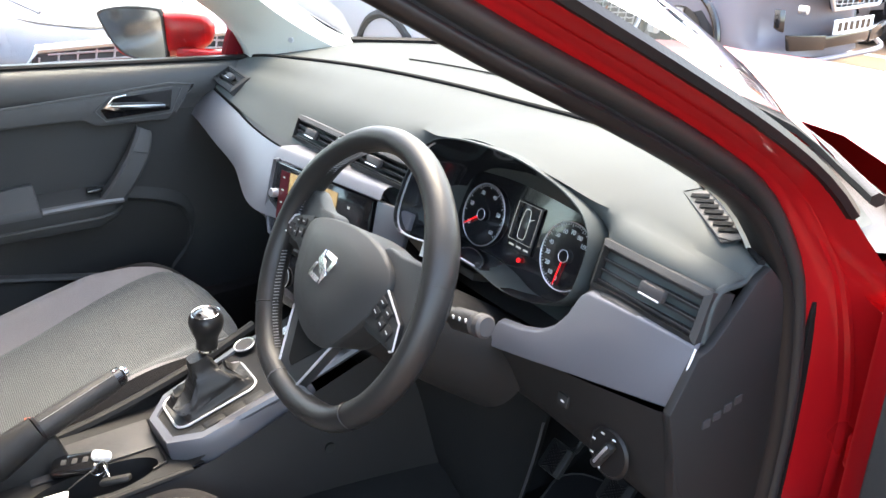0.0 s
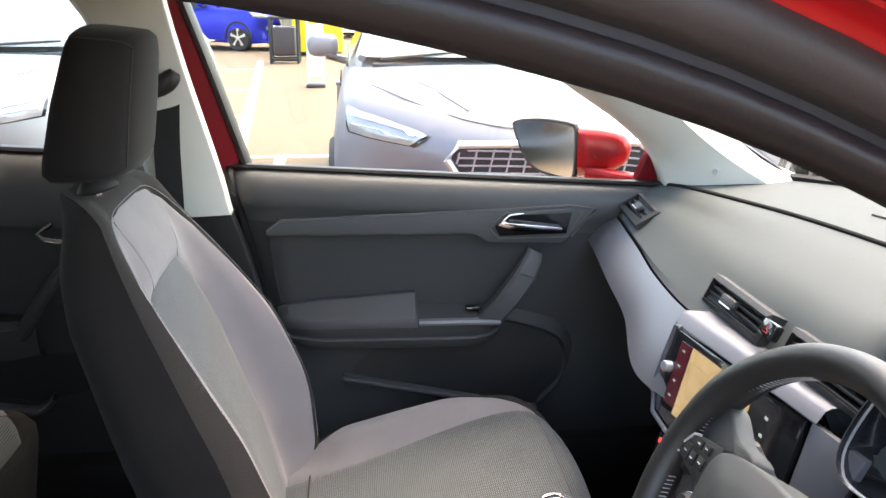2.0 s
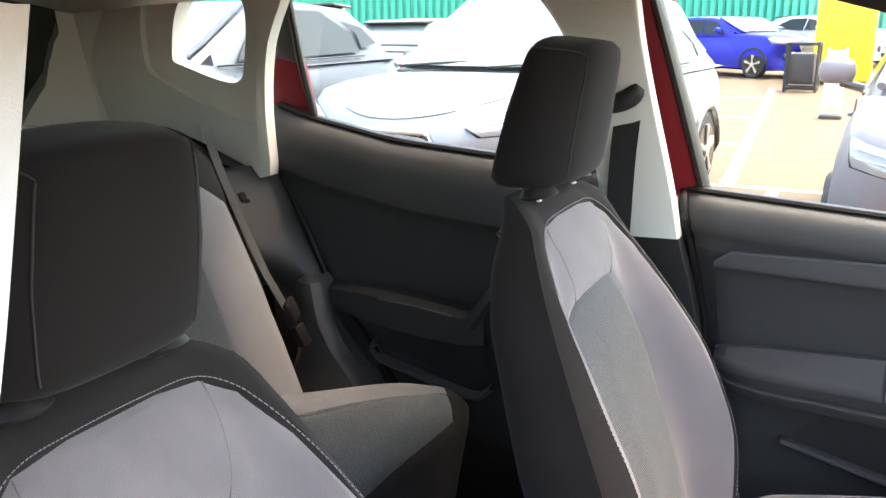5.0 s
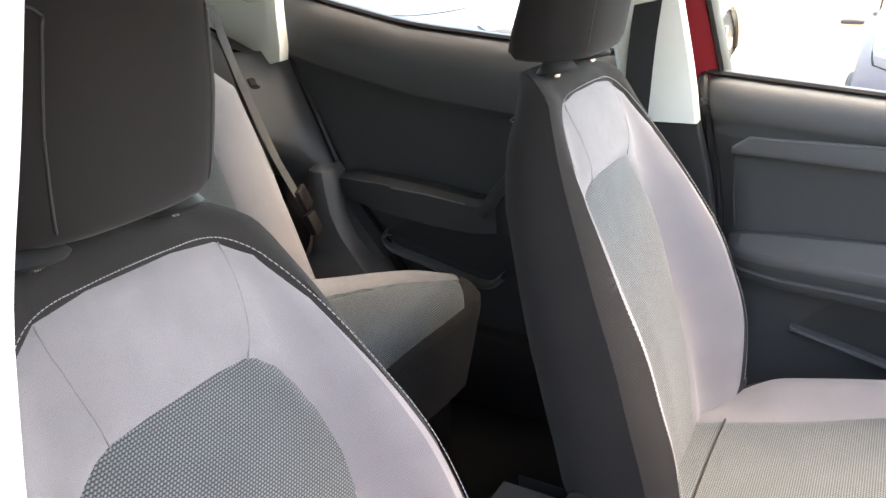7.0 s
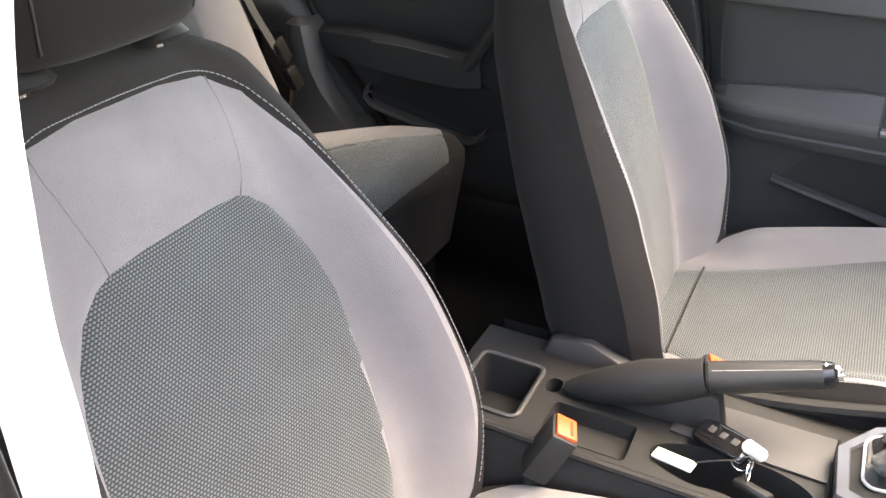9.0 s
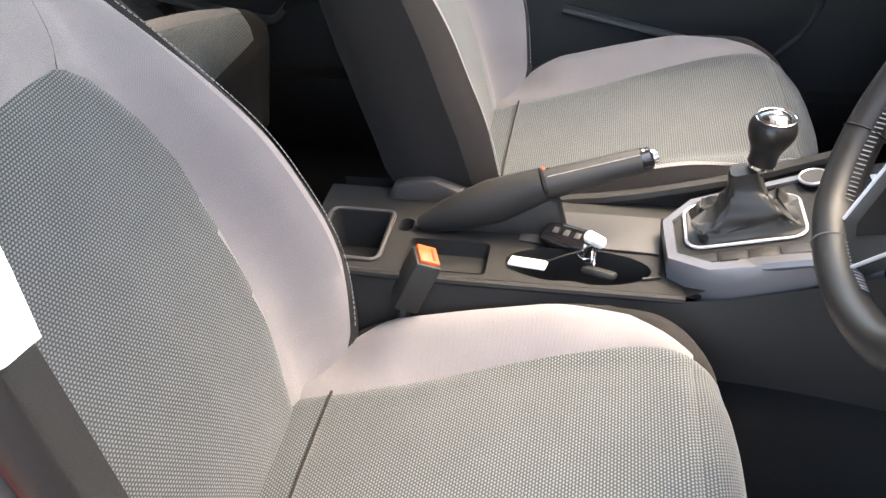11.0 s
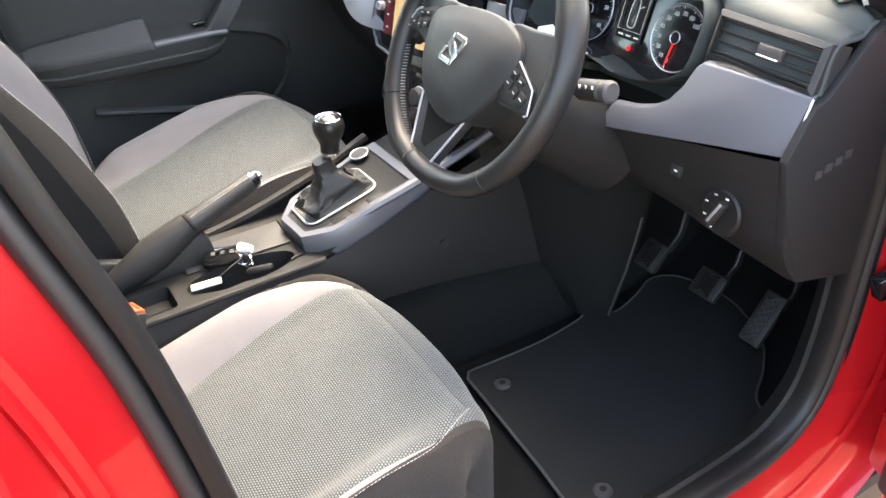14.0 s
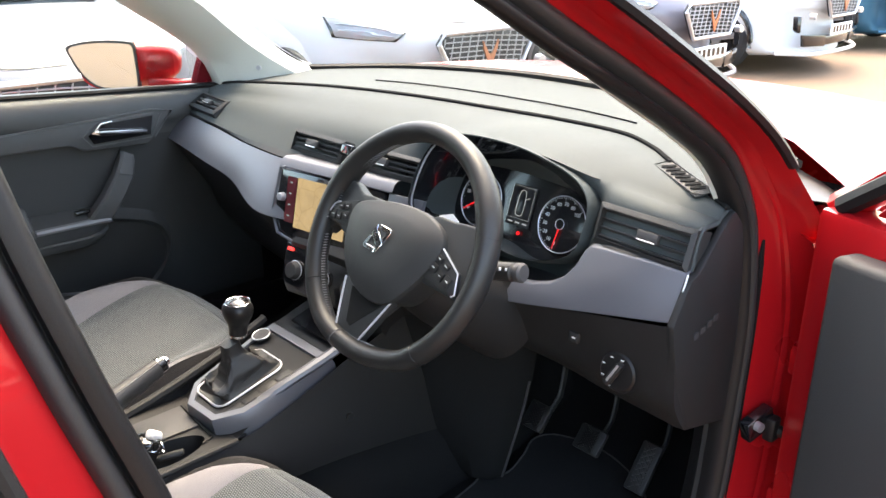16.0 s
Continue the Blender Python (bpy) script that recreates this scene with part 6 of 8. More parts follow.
BELT = fabric("black_belt_webbing", (0.012, 0.012, 0.012), (0.03, 0.03, 0.03), 0.002, 0.0)
fb = thing("seat_belt", "black seat belt on the centre pillar trim", "seat belt", "seat belts")
part("webbing", strap([(-0.605, -0.618, 1.275), (-0.608, -0.626, 1.18), (-0.612, -0.630, 1.06), (-0.625, -0.64, 0.85), (-0.64, -0.65, 0.55)], 0.048, (0.05, 1, 0)), BELT, fb, "black webbing")
part("belt_guide", turned(tube(curve([(0, -0.035, -0.012), (0.0, -0.012, -0.004), (0, 0.012, 0.008), (0, 0.026, 0.024)], 10), [0.010, 0.014, 0.016, 0.017, 0.018, 0.018, 0.018, 0.017, 0.015, 0.010], 12, flat=1.0, up=(1, 0, 0)), pose(-0.590, -0.622, 1.284)), BLACK_TRIM, fb, "black belt guide")
nb = thing("seat_belt", "black seat belt hanging beside the driver seat", "seat belt", "seat belts")
part("webbing", strap([(0.665, -0.60, 1.25), (0.675, -0.60, 1.05), (0.680, -0.60, 0.80), (0.69, -0.58, 0.50)], 0.046, (0.1, 1, 0)), BELT, nb, "black webbing")
rbelt = thing("rear_seat_belt", "black rear seat belt beside the bench", "seat belt", "seat belts")
part("webbing", strap([(-0.475, -1.495, 1.218), (-0.475, -1.445, 1.092), (-0.490, -1.372, 0.910), (-0.507, -1.346, 0.842), (-0.520, -1.322, 0.785)], 0.044, (1, 0.35, 0.2)), BELT, rbelt, "black webbing")
part("tongue", turned(box(0, 0, 0, 0.045, 0.012, 0.05, 0.004), pose(-0.512, -1.318, 0.815, 20, 10, 20)), RUBBER, rbelt, "black and steel belt tongue")
part("buckle", turned(box(0, 0, 0, 0.03, 0.02, 0.05, 0.004), pose(-0.522, -1.305, 0.755, 20, 10, 0)), RUBBER, rbelt)

# ---- front passenger door, closed ----
pdoor = thing("front_passenger_door", "closed front passenger door with dark grained trim", "car door")


def sill_z(y):
    return 1.115 - 0.053 * (y + 0.51) / 0.85


def door_x(z, y):
    """Depth of the trim below the window: rolled sill, hollow middle, swelling foot."""
    d = sill_z(y) - z
    return lerp_table([(0, -0.720), (0.004, -0.690), (0.014, -0.674), (0.032, -0.664), (0.052, -0.662), (0.068, -0.666), (0.082, -0.677), (0.105, -0.682), (0.24, -0.694), (0.30, -0.695), (0.36, -0.692), (0.45, -0.690), (0.62, -0.695), (0.75, -0.71)], d)


def door_back(z):
    """The rear edge of the door trim, which slants forward going down."""
    return lerp_table([(0.35, -0.455), (0.70, -0.460), (0.83, -0.470), (0.93, -0.487), (1.05, -0.516), (1.13, -0.530)], z)


rows = []
ds = (0, 0.003, 0.008, 0.014, 0.022, 0.032, 0.042, 0.052, 0.060, 0.068, 0.075, 0.082, 0.105, 0.13, 0.16, 0.20, 0.25, 0.30, 0.36, 0.42, 0.48, 0.55, 0.62, 0.70)
for u in np.linspace(0, 1, 30):
    row = []
    for d in ds:
        z = sill_z(-0.52 + 0.96 * u) - d
        y = door_back(z) + (0.44 - door_back(z)) * u
        row.append(Vector((door_x(z, y) - 0.018 * max(0.0, 1 - u * 40), y, z)))
    rows.append(row)
part("sill_trim", skin([r[:13] for r in rows]), DOOR_TOP, pdoor, "grey soft plastic door top")
part("trim_panel", skin([r[12:] for r in rows]), DOOR_TRIM, pdoor, "dark grained door panel")
part("trim_edge", tube([rows[0][k] + Vector((0.004, -0.006, 0)) for k in range(len(ds))], 0.009, 8), RUBBER, pdoor, "black rubber door edge")
part("waist_seal", tube([(-0.706, y, sill_z(y) + 0.001) for y in np.linspace(-0.525, 0.40, 12)], 0.014, 8, flat=0.5), RUBBER, pdoor, "black rubber window seal")
part("door_gap", slab([(-0.712, -0.56, 0.40), (-0.712, -0.43, 0.40), (-0.712, -0.45, 0.85), (-0.712, -0.50, 1.08), (-0.712, -0.56, 1.08)], (-0.006, 0, 0)), RUBBER, pdoor)
# inlay band with the door pull recess
band = [(-0.466, 0.982), (-0.464, 0.994), (-0.436, 1.014), (0.0, 1.026), (0.145, 1.031), (0.200, 1.023), (0.150, 0.966), (0.133, 0.952), (-0.02, 0.958), (-0.05, 0.976)]
bd = part("inlay", slab([Vector((-0.680, y, z)) for y, z in band], (0.018, 0, 0), 0.004), DOOR_TOP, pdoor, "grey inlay band")
part("handle_recess", slab([(-0.6615, -0.008, 0.992), (-0.6615, 0.022, 1.014), (-0.6615, 0.150, 1.018), (-0.6615, 0.140, 0.974), (-0.6615, 0.002, 0.972)], (0.003, 0, 0)), GLOSS_BLACK, pdoor, "black handle recess")
ih = part("inner_handle", slab([(-0.644, -0.004, 0.998), (-0.641, 0.008, 1.004), (-0.641, 0.050, 1.000), (-0.646, 0.128, 0.990), (-0.646, 0.128, 0.982), (-0.641, 0.020, 0.990)], (-0.010, 0, 0), 0.002), CHROME, pdoor, "bright chrome inner handle")
part("handle_hook", slab([(-0.645, -0.004, 0.998), (-0.645, 0.019, 1.021), (-0.645, 0.048, 1.023), (-0.645, 0.048, 1.019), (-0.645, 0.022, 1.015), (-0.645, 0.006, 0.999)], (-0.008, 0, 0), 0.0012), CHROME, ih)
# lighter grey that paints the highlights along the inlay's edges
EDGE = surface("edge_highlight_grey", (0.085, 0.088, 0.088), 0.45, 0, 900, 0.2, 0.08, 6)
part("inlay_edge", tube([(-0.6615, y, z) for y, z in ((-0.463, 0.994), (-0.435, 1.0145), (0.0, 1.0265), (0.147, 1.0325), (0.201, 1.024), (0.152, 0.966))], 0.0024, 6), EDGE, bd, "moulded edge drawn paler")
part("inlay_edge", tube([(-0.6625, y, z) for y, z in ((-0.020, 0.990), (0.014, 1.019), (0.150, 1.0235), (0.172, 1.018), (0.143, 0.966), (0.000, 0.966), (-0.020, 0.990))], 0.0018, 6), EDGE, bd)
part("panel_groove", tube(curve([(door_x(z, y) + 0.0005, y, z) for y, z in ((-0.4635, 0.984), (-0.460, 0.94), (-0.4565, 0.90), (-0.450, 0.855), (-0.446, 0.835))], 12), 0.0022, 6), BLACK_TRIM, pdoor, "dark groove round the panel")
# armrest pad, falling towards the seat, over a dark body with a lip
rows = []
for y, zb, zf, xo in ((-0.452, 0.826, 0.812, -0.668), (-0.43, 0.832, 0.812, -0.645), (-0.38, 0.838, 0.812, -0.632), (-0.27, 0.845, 0.811, -0.628), (-0.190, 0.850, 0.810, -0.627), (-0.171, 0.850, 0.810, -0.627), (-0.167, 0.844, 0.806, -0.630)):
    rows.append([Vector((-0.70, y, zb - 0.006)), Vector((-0.686, y, zb)), Vector((-0.672, y, zb - 0.001)), Vector((xo - 0.012, y, zf + 0.004)), Vector((xo - 0.003, y, zf - 0.001)), Vector((xo, y, zf - 0.008)), Vector((xo - 0.002, y, zf - 0.020)), Vector((-0.70, y, zf - 0.024))])
part("armrest", skin(rows, caps=True), DOOR_TOP, pdoor, "dark padded armrest")
rows = []
for y, zt, zb, xo in ((-0.452, 0.800, 0.755, -0.672), (-0.42, 0.797, 0.748, -0.645), (-0.36, 0.793, 0.742, -0.634), (-0.168, 0.792, 0.736, -0.631), (-0.05, 0.790, 0.734, -0.632), (-0.02, 0.788, 0.742, -0.638), (0.004, 0.786, 0.755, -0.655)):
    rows.append([Vector((-0.70, y, zt)), Vector((xo, y, zt)), Vector((xo, y, zt - 0.012)), Vector((xo - 0.004, y, (zt + zb) / 2 + 0.002)), Vector((xo + 0.001, y, (zt + zb) / 2 - 0.002)), Vector((xo + 0.001, y, (zt + zb) / 2 - 0.007)), Vector((xo - 0.006, y, zb + 0.006)), Vector((xo - 0.022, y, zb)), Vector((-0.70, y, zb - 0.008))])
part("armrest_body", skin(rows), DOOR_TRIM, pdoor, "dark grained armrest body")
part("body_lip", tube([rows[k][4] + Vector((0.0004, 0, 0.001)) for k in range(1, 6)], 0.0016, 6), DOOR_TOP, pdoor)
rows = []
for y, zb, zf, xo in ((-0.166, 0.822, 0.802, -0.630), (-0.10, 0.820, 0.801, -0.631), (-0.02, 0.818, 0.799, -0.632), (0.012, 0.816, 0.798, -0.640)):
    rows.append([Vector((-0.70, y, zb)), Vector((xo - 0.014, y, zf + 0.003)), Vector((xo - 0.002, y, zf)), Vector((xo, y, zf - 0.004)), Vector((xo, y, zf - 0.012))])
part("switch_ledge", skin(rows), DOOR_TRIM, pdoor, "dark switch ledge")
part("ledge_trim", skin([[Vector((x + 0.0012, y, z + dz)) for x, dz in ((-0.640, 0.0035), (-0.632, 0.001), (-0.629, -0.004), (-0.630, -0.009))] for y, z in ((-0.165, 0.802), (-0.09, 0.801), (-0.03, 0.800), (0.004, 0.798))]), SATIN_GREY, pdoor, "pale ledge edge")
part("window_switch", box(-0.664, -0.048, 0.8165, 0.018, 0.036, 0.008, 0.003), GLOSS_BLACK, pdoor, "black window switch")
# broad flat pull handle with a facet near its top
rows = []
for ya, yb, z, xo, th in ((-0.046, 0.004, 0.796, -0.634, 0.03), (-0.036, 0.014, 0.812, -0.629, 0.034), (-0.004, 0.044, 0.848, -0.628, 0.034), (0.030, 0.074, 0.893, -0.631, 0.034), (0.034, 0.077, 0.899, -0.633, 0.034), (0.056, 0.090, 0.930, -0.648, 0.03), (0.064, 0.094, 0.942, -0.662, 0.02)):
    rows.append([Vector((xo - th, ya + 0.004, z + 0.004)), Vector((xo - 0.006, ya, z + 0.002)), Vector((xo, ya + 0.006, z)), Vector((xo, yb - 0.006, z - 0.010)), Vector((xo - 0.006, yb, z - 0.012)), Vector((xo - th, yb - 0.003, z - 0.012))])
part("pull_handle", skin(rows, caps=True), DOOR_TOP, pdoor, "broad slanted grey pull handle")
part("handle_joint", tube([rows[4][2] + Vector((0.0006, 0, 0)), rows[4][3] + Vector((0.0006, 0, 0))], 0.0012, 6), BLACK_TRIM, pdoor)
# pocket: a dark sheet painting the hollow's shade, flat lip and a soft moulded rim
pk = [(-0.314, 0.660), (-0.10, 0.612), (0.090, 0.572), (0.142, 0.630), (0.158, 0.682), (0.142, 0.725), (0.118, 0.744), (0.016, 0.776), (-0.03, 0.738), (-0.24, 0.735), (-0.282, 0.700)]
part("pocket", slab([Vector((-0.6925, y, z)) for y, z in pk], (0.002, 0, 0)), BLACK_TRIM, pdoor, "dark sheet for the shade inside the door pocket")
lip = curve([(0, -0.322, 0.664), (0, -0.10, 0.613), (0, 0.098, 0.568)], 14)
part("pocket_lip", skin([[Vector((-0.694, p.y, p.z - 0.016)), Vector((-0.672, p.y, p.z - 0.008)), Vector((-0.667, p.y, p.z - 0.004)), Vector((-0.668, p.y, p.z + 0.002)), Vector((-0.676, p.y, p.z + 0.005)), Vector((-0.694, p.y, p.z + 0.003))] for p in lip], caps=True), DOOR_TOP, pdoor, "grey pocket lip")
rim_ = curve([(0, 0.010, 0.782), (0, 0.077, 0.765), (0, 0.121, 0.748), (0, 0.148, 0.727), (0, 0.163, 0.681), (0, 0.146, 0.628), (0, 0.094, 0.571)], 30)
part("pocket_rim", skin([[Vector((-0.694, p.y + o * 0.6, p.z + o)) + Vector((dx, 0, 0)) for o, dx in ((-0.010, 0.0), (-0.005, 0.009), (0.0, 0.013), (0.008, 0.011), (0.022, 0.0))] for p in rim_]), DOOR_TRIM, pdoor, "soft moulded pocket rim")
part("door_window", slab([(-0.722, -0.52, 1.10), (-0.722, 0.38, 1.06), (-0.70, 0.20, 1.24), (-0.665, -0.08, 1.44), (-0.66, -0.30, 1.50), (-0.66, -0.60, 1.50)], (-0.004, 0, 0)), WINDOW, pdoor).visible_shadow = False
fr = curve([(-0.705, -0.498, 1.10), (-0.69, -0.525, 1.2), (-0.672, -0.565, 1.34), (-0.66, -0.615, 1.50)], 12)
part("frame_post", skin([[p + Vector((-0.006, -0.006, 0)), p + Vector((0.004, -0.003, 0)), p + Vector((0.003, 0.005, 0)), p + Vector((-0.008, 0.011, 0)), p + Vector((-0.03, 0.012, 0)), p + Vector((-0.03, -0.06, 0))] for p in fr]), RUBBER, pdoor)
# red frame edge, its shade painted in with the darker red
part("frame_red", skin([[p + Vector((0.002, -0.060, 0)), p + Vector((0.004, -0.018, 0)), p + Vector((-0.002, -0.006, 0)), p + Vector((-0.02, -0.004, 0))] for p in fr]), SHADED_RED, pdoor, "red painted frame edge")
part("frame_rail", tube(curve([(-0.668, -0.62, 1.498), (-0.67, -0.35, 1.490), (-0.672, -0.12, 1.44), (-0.69, 0.10, 1.33), (-0.712, 0.30, 1.19), (-0.73, 0.43, 1.07)], 24), 0.016, 8), RUBBER, pdoor)
part("outer_skin", slab([(-0.80, -0.56, 0.35), (-0.80, 0.50, 0.35), (-0.80, 0.50, 1.0), (-0.75, 0.46, 1.055), (-0.75, -0.53, 1.105), (-0.80, -0.56, 1.05)], (-0.01, 0, 0)), RED, pdoor, "red outer door skin")
# this corner plate also carries its shade in the paint colour
part("corner_plate", slab([(-0.715, 0.30, 1.070), (-0.72, 0.46, 1.055), (-0.712, 0.335, 1.165)], (-0.03, 0, 0), 0.003), SHADED_RED, pdoor, "red mirror corner plate")
part("speaker_grille", slab([(-0.655, 0.395, 1.07), (-0.64, 0.46, 1.07), (-0.648, 0.44, 1.10)], (0.004, -0.002, 0)), PILLAR, pdoor)

# ---- door mirror ----
mir = thing("door_mirror", "red door mirror with a black-edged mirror glass", "mirror")
rows = []
for i, u in enumerate(np.linspace(0, 1, 12)):
    y = 0.151 + 0.150 * u
    k = math.sqrt(max(0.0, 1 - (u * 0.98) ** 3.4))
    c = Vector((-0.885 + 0.02 * u, y + 0.004, 1.112))
    rows.append([c + Vector((0.094 * k * math.copysign(abs(math.cos(g)) ** 0.8, math.cos(g)), 0.046 * k * math.copysign(abs(math.cos(g)) ** 0.8, math.cos(g)), 0.064 * k * math.copysign(abs(math.sin(g)) ** 0.8, math.sin(g)) - 0.008 * math.cos(g) * -1 * k)) for g in np.linspace(0, 2 * math.pi, 33)[:-1]])
part("shell", skin(rows, closed=True, caps=True), RED, mir, "glossy red mirror shell", sharp=60)
face = [(0.094, 0.061), (0.101, 0.052), (0.102, -0.048), (0.096, -0.057), (0.030, -0.060), (-0.045, -0.053), (-0.092, -0.024), (-0.128, 0.026), (-0.134, 0.038), (-0.122, 0.047), (-0.060, 0.058), (0.020, 0.063)]
FM = frame_of((-0.885, 0.148, 1.110), (1, 0.58, 0), (0, 0.0, 1))
fo = curve([(x * 0.88, y, 0) for x, y in face], 48, True)
part("rim", turned(skin_loop([[Vector((p.x * 1.03, p.y * 1.05, -0.004)) for p in fo], [Vector((p.x * 1.02, p.y * 1.03, 0.004)) for p in fo], [Vector((p.x * 0.955, p.y * 0.94, 0.004)) for p in fo], [Vector((p.x * 0.95, p.y * 0.93, 0.0)) for p in fo]]), FM), BLACK_TRIM, mir, "black plastic rim")
part("glass", turned(slab([Vector((p.x * 0.955, p.y * 0.945, 0.003)) for p in fo], (0, 0, -0.003)), FM), MIRROR, mir, "mirror glass")
part("foot", tube([(-0.81, 0.22, 1.068), (-0.765, 0.29, 1.060), (-0.725, 0.34, 1.060)], [0.018, 0.016, 0.02], 12), RED, mir)

# ---- rear passenger door and side trim ----
rdoor = thing("rear_passenger_door", "closed rear passenger door with dark grained trim", "car door")


def rsill(y):
    return lerp_table([(-1.50, 1.245), (-1.40, 1.215), (-1.16, 1.170), (-0.88, 1.150), (-0.66, 1.140)], y)


def redge(z):
    return lerp_table([(0.40, -1.02), (0.62, -1.17), (0.68, -1.22), (0.82, -1.335), (1.0, -1.425), (1.10, -1.47), (1.25, -1.49)], z)


rows = []
for u in np.linspace(0, 1, 24):
    row = []
    for d in (0, 0.003, 0.012, 0.03, 0.07, 0.12, 0.145, 0.155, 0.17, 0.22, 0.28, 0.34, 0.40, 0.46, 0.52, 0.60, 0.70):
        y0 = -0.655
        z = rsill(y0 + (redge(1.2) - y0) * u) - d
        y = y0 + (redge(z) - y0) * u
        x = lerp_table([(0, -0.725), (0.003, -0.698), (0.012, -0.686), (0.03, -0.676), (0.07, -0.668), (0.13, -0.670), (0.17, -0.692), (0.33, -0.70), (0.70, -0.70)], d)
        row.append(Vector((x, y, z)))
    rows.append(row)
part("sill_trim", skin([r[:7] for r in rows]), DOOR_TOP, rdoor, "grey soft plastic door top")
part("trim_panel", skin([r[6:] for r in rows]), DOOR_TRIM, rdoor, "dark grained door panel")
part("trim_edge", tube(curve([(-0.690, redge(z) - 0.004, z) for z in (1.24, 1.1, 0.95, 0.82, 0.68, 0.55)], 20), 0.007, 6), RUBBER, rdoor)
part("waist_seal", tube(curve([(-0.710, y, rsill(y) + 0.001) for y in np.linspace(-1.47, -0.66, 10)], 24), 0.016, 8, flat=0.5), RUBBER, rdoor, "black rubber window seal")
rows = []
for y, zt, zb, xo in ((-1.345, 0.825, 0.79, -0.672), (-1.30, 0.838, 0.775, -0.645), (-1.20, 0.842, 0.762, -0.632), (-1.08, 0.836, 0.752, -0.630), (-0.97, 0.824, 0.748, -0.632), (-0.92, 0.824, 0.75, -0.65)):
    rows.append([Vector((-0.70, y, zt - 0.004)), Vector((xo - 0.02, y, zt)), Vector((xo, y, zt - 0.012)), Vector((xo, y, (zt + zb) / 2)), Vector((xo - 0.006, y, zb)), Vector((-0.70, y, zb - 0.012))])
part("armrest", skin(rows), DOOR_TRIM, rdoor, "dark moulded armrest")
part("pull_handle", tube([(-0.645, -0.945, 0.80), (-0.635, -0.915, 0.845), (-0.650, -0.875, 0.905), (-0.675, -0.862, 0.925)], [0.022, 0.021, 0.019, 0.012], 12, flat=0.65, up=(0.3, -0.8, 0.5)), DOOR_TRIM, rdoor, "slanted pull handle")
part("inner_handle", tube(curve([(-0.655, -0.862, 1.02), (-0.648, -0.888, 1.00), (-0.645, -0.86, 0.99), (-0.65, -0.78, 0.985)], 10), 0.006, 8, up=(1, 0, 0)), CHROME, rdoor, "chrome inner handle")
# no real hollow: a dark sheet stands for the pocket's shade
part("pocket", slab([(-0.6975, -1.215, 0.690), (-0.6975, -0.955, 0.628), (-0.6975, -0.84, 0.65), (-0.6975, -0.84, 0.735), (-0.6975, -1.17, 0.735)], (0.002, 0, 0)), BLACK_TRIM, rdoor, "dark sheet for the shade inside the door pocket")
lip = curve([(0, -1.212, 0.702), (0, -1.226, 0.682), (0, -1.205, 0.660), (0, -1.114, 0.640), (0, -0.999, 0.617), (0, -0.950, 0.614), (0, -0.915, 0.645)], 26)
part("pocket_lip", skin([[Vector((-0.699, p.y, p.z - 0.016)), Vector((-0.677, p.y, p.z - 0.009)), Vector((-0.671, p.y, p.z - 0.003)), Vector((-0.672, p.y, p.z + 0.003)), Vector((-0.681, p.y, p.z + 0.007)), Vector((-0.699, p.y, p.z + 0.005))] for p in lip], caps=True), SATIN_GREY, rdoor, "grey pocket lip")
# highlight on the armrest ledge, drawn as a thin pale rod
part("armrest_highlight", tube([(-0.6295, -1.17, 0.826), (-0.6285, -1.08, 0.824), (-0.6305, -0.985, 0.815)], 0.0016, 6), SATIN_GREY, rdoor)
part("door_window", slab([(-0.722, -0.66, 1.13), (-0.722, -1.36, 1.19), (-0.71, -1.40, 1.26), (-0.67, -1.42, 1.50), (-0.66, -0.74, 1.50)], (-0.004, 0, 0)), WINDOW, rdoor).visible_shadow = False
# body-red frame, coloured as it looks in the pillar's shade
part("quarter_frame", slab([(-0.716, -1.372, 1.185), (-0.712, -1.405, 1.345), (-0.706, -1.425, 1.350), (-0.707, -1.50, 1.35), (-0.707, -1.51, 1.19)], (-0.014, 0, 0), 0.003), SHADED_RED, rdoor, "red window frame with shade in its colour")
part("frame_cap", slab([(-0.704, -1.398, 1.330), (-0.698, -1.409, 1.36), (-0.680, -1.418, 1.500), (-0.680, -1.490, 1.500), (-0.698, -1.500, 1.35)], (-0.02, 0, 0), 0.003), BLACK_TRIM, rdoor, "black plastic frame cap")
part("frame_post", tube(curve([(-0.708, -1.366, 1.185), (-0.704, -1.384, 1.26), (-0.696, -1.400, 1.347), (-0.680, -1.414, 1.500)], 14), 0.009, 8), RUBBER, rdoor)
part("frame_rail", tube(curve([(-0.666, -0.72, 1.500), (-0.664, -1.1, 1.503), (-0.666, -1.45, 1.500)], 10), 0.016, 8), RUBBER, rdoor)
part("front_post", slab([(-0.70, -0.652, 1.12), (-0.672, -0.715, 1.38), (-0.66, -0.77, 1.505), (-0.66, -0.70, 1.505), (-0.70, -0.61, 1.12)], (-0.02, 0, 0)), RUBBER, rdoor)
part("outer_skin", slab([(-0.80, -0.57, 0.35), (-0.75, -0.57, 1.11), (-0.75, -1.48, 1.20), (-0.80, -1.48, 0.80), (-0.80, -1.1, 0.35)], (-0.01, 0, 0)), RED, rdoor)
part("inner_shell", slab([(-0.725, -0.60, 0.35), (-0.725, -1.62, 0.35), (-0.725, -1.62, 1.10), (-0.725, -1.50, 1.17), (-0.725, -0.60, 1.10)], (-0.01, 0, 0)), BLACK_TRIM, rdoor)
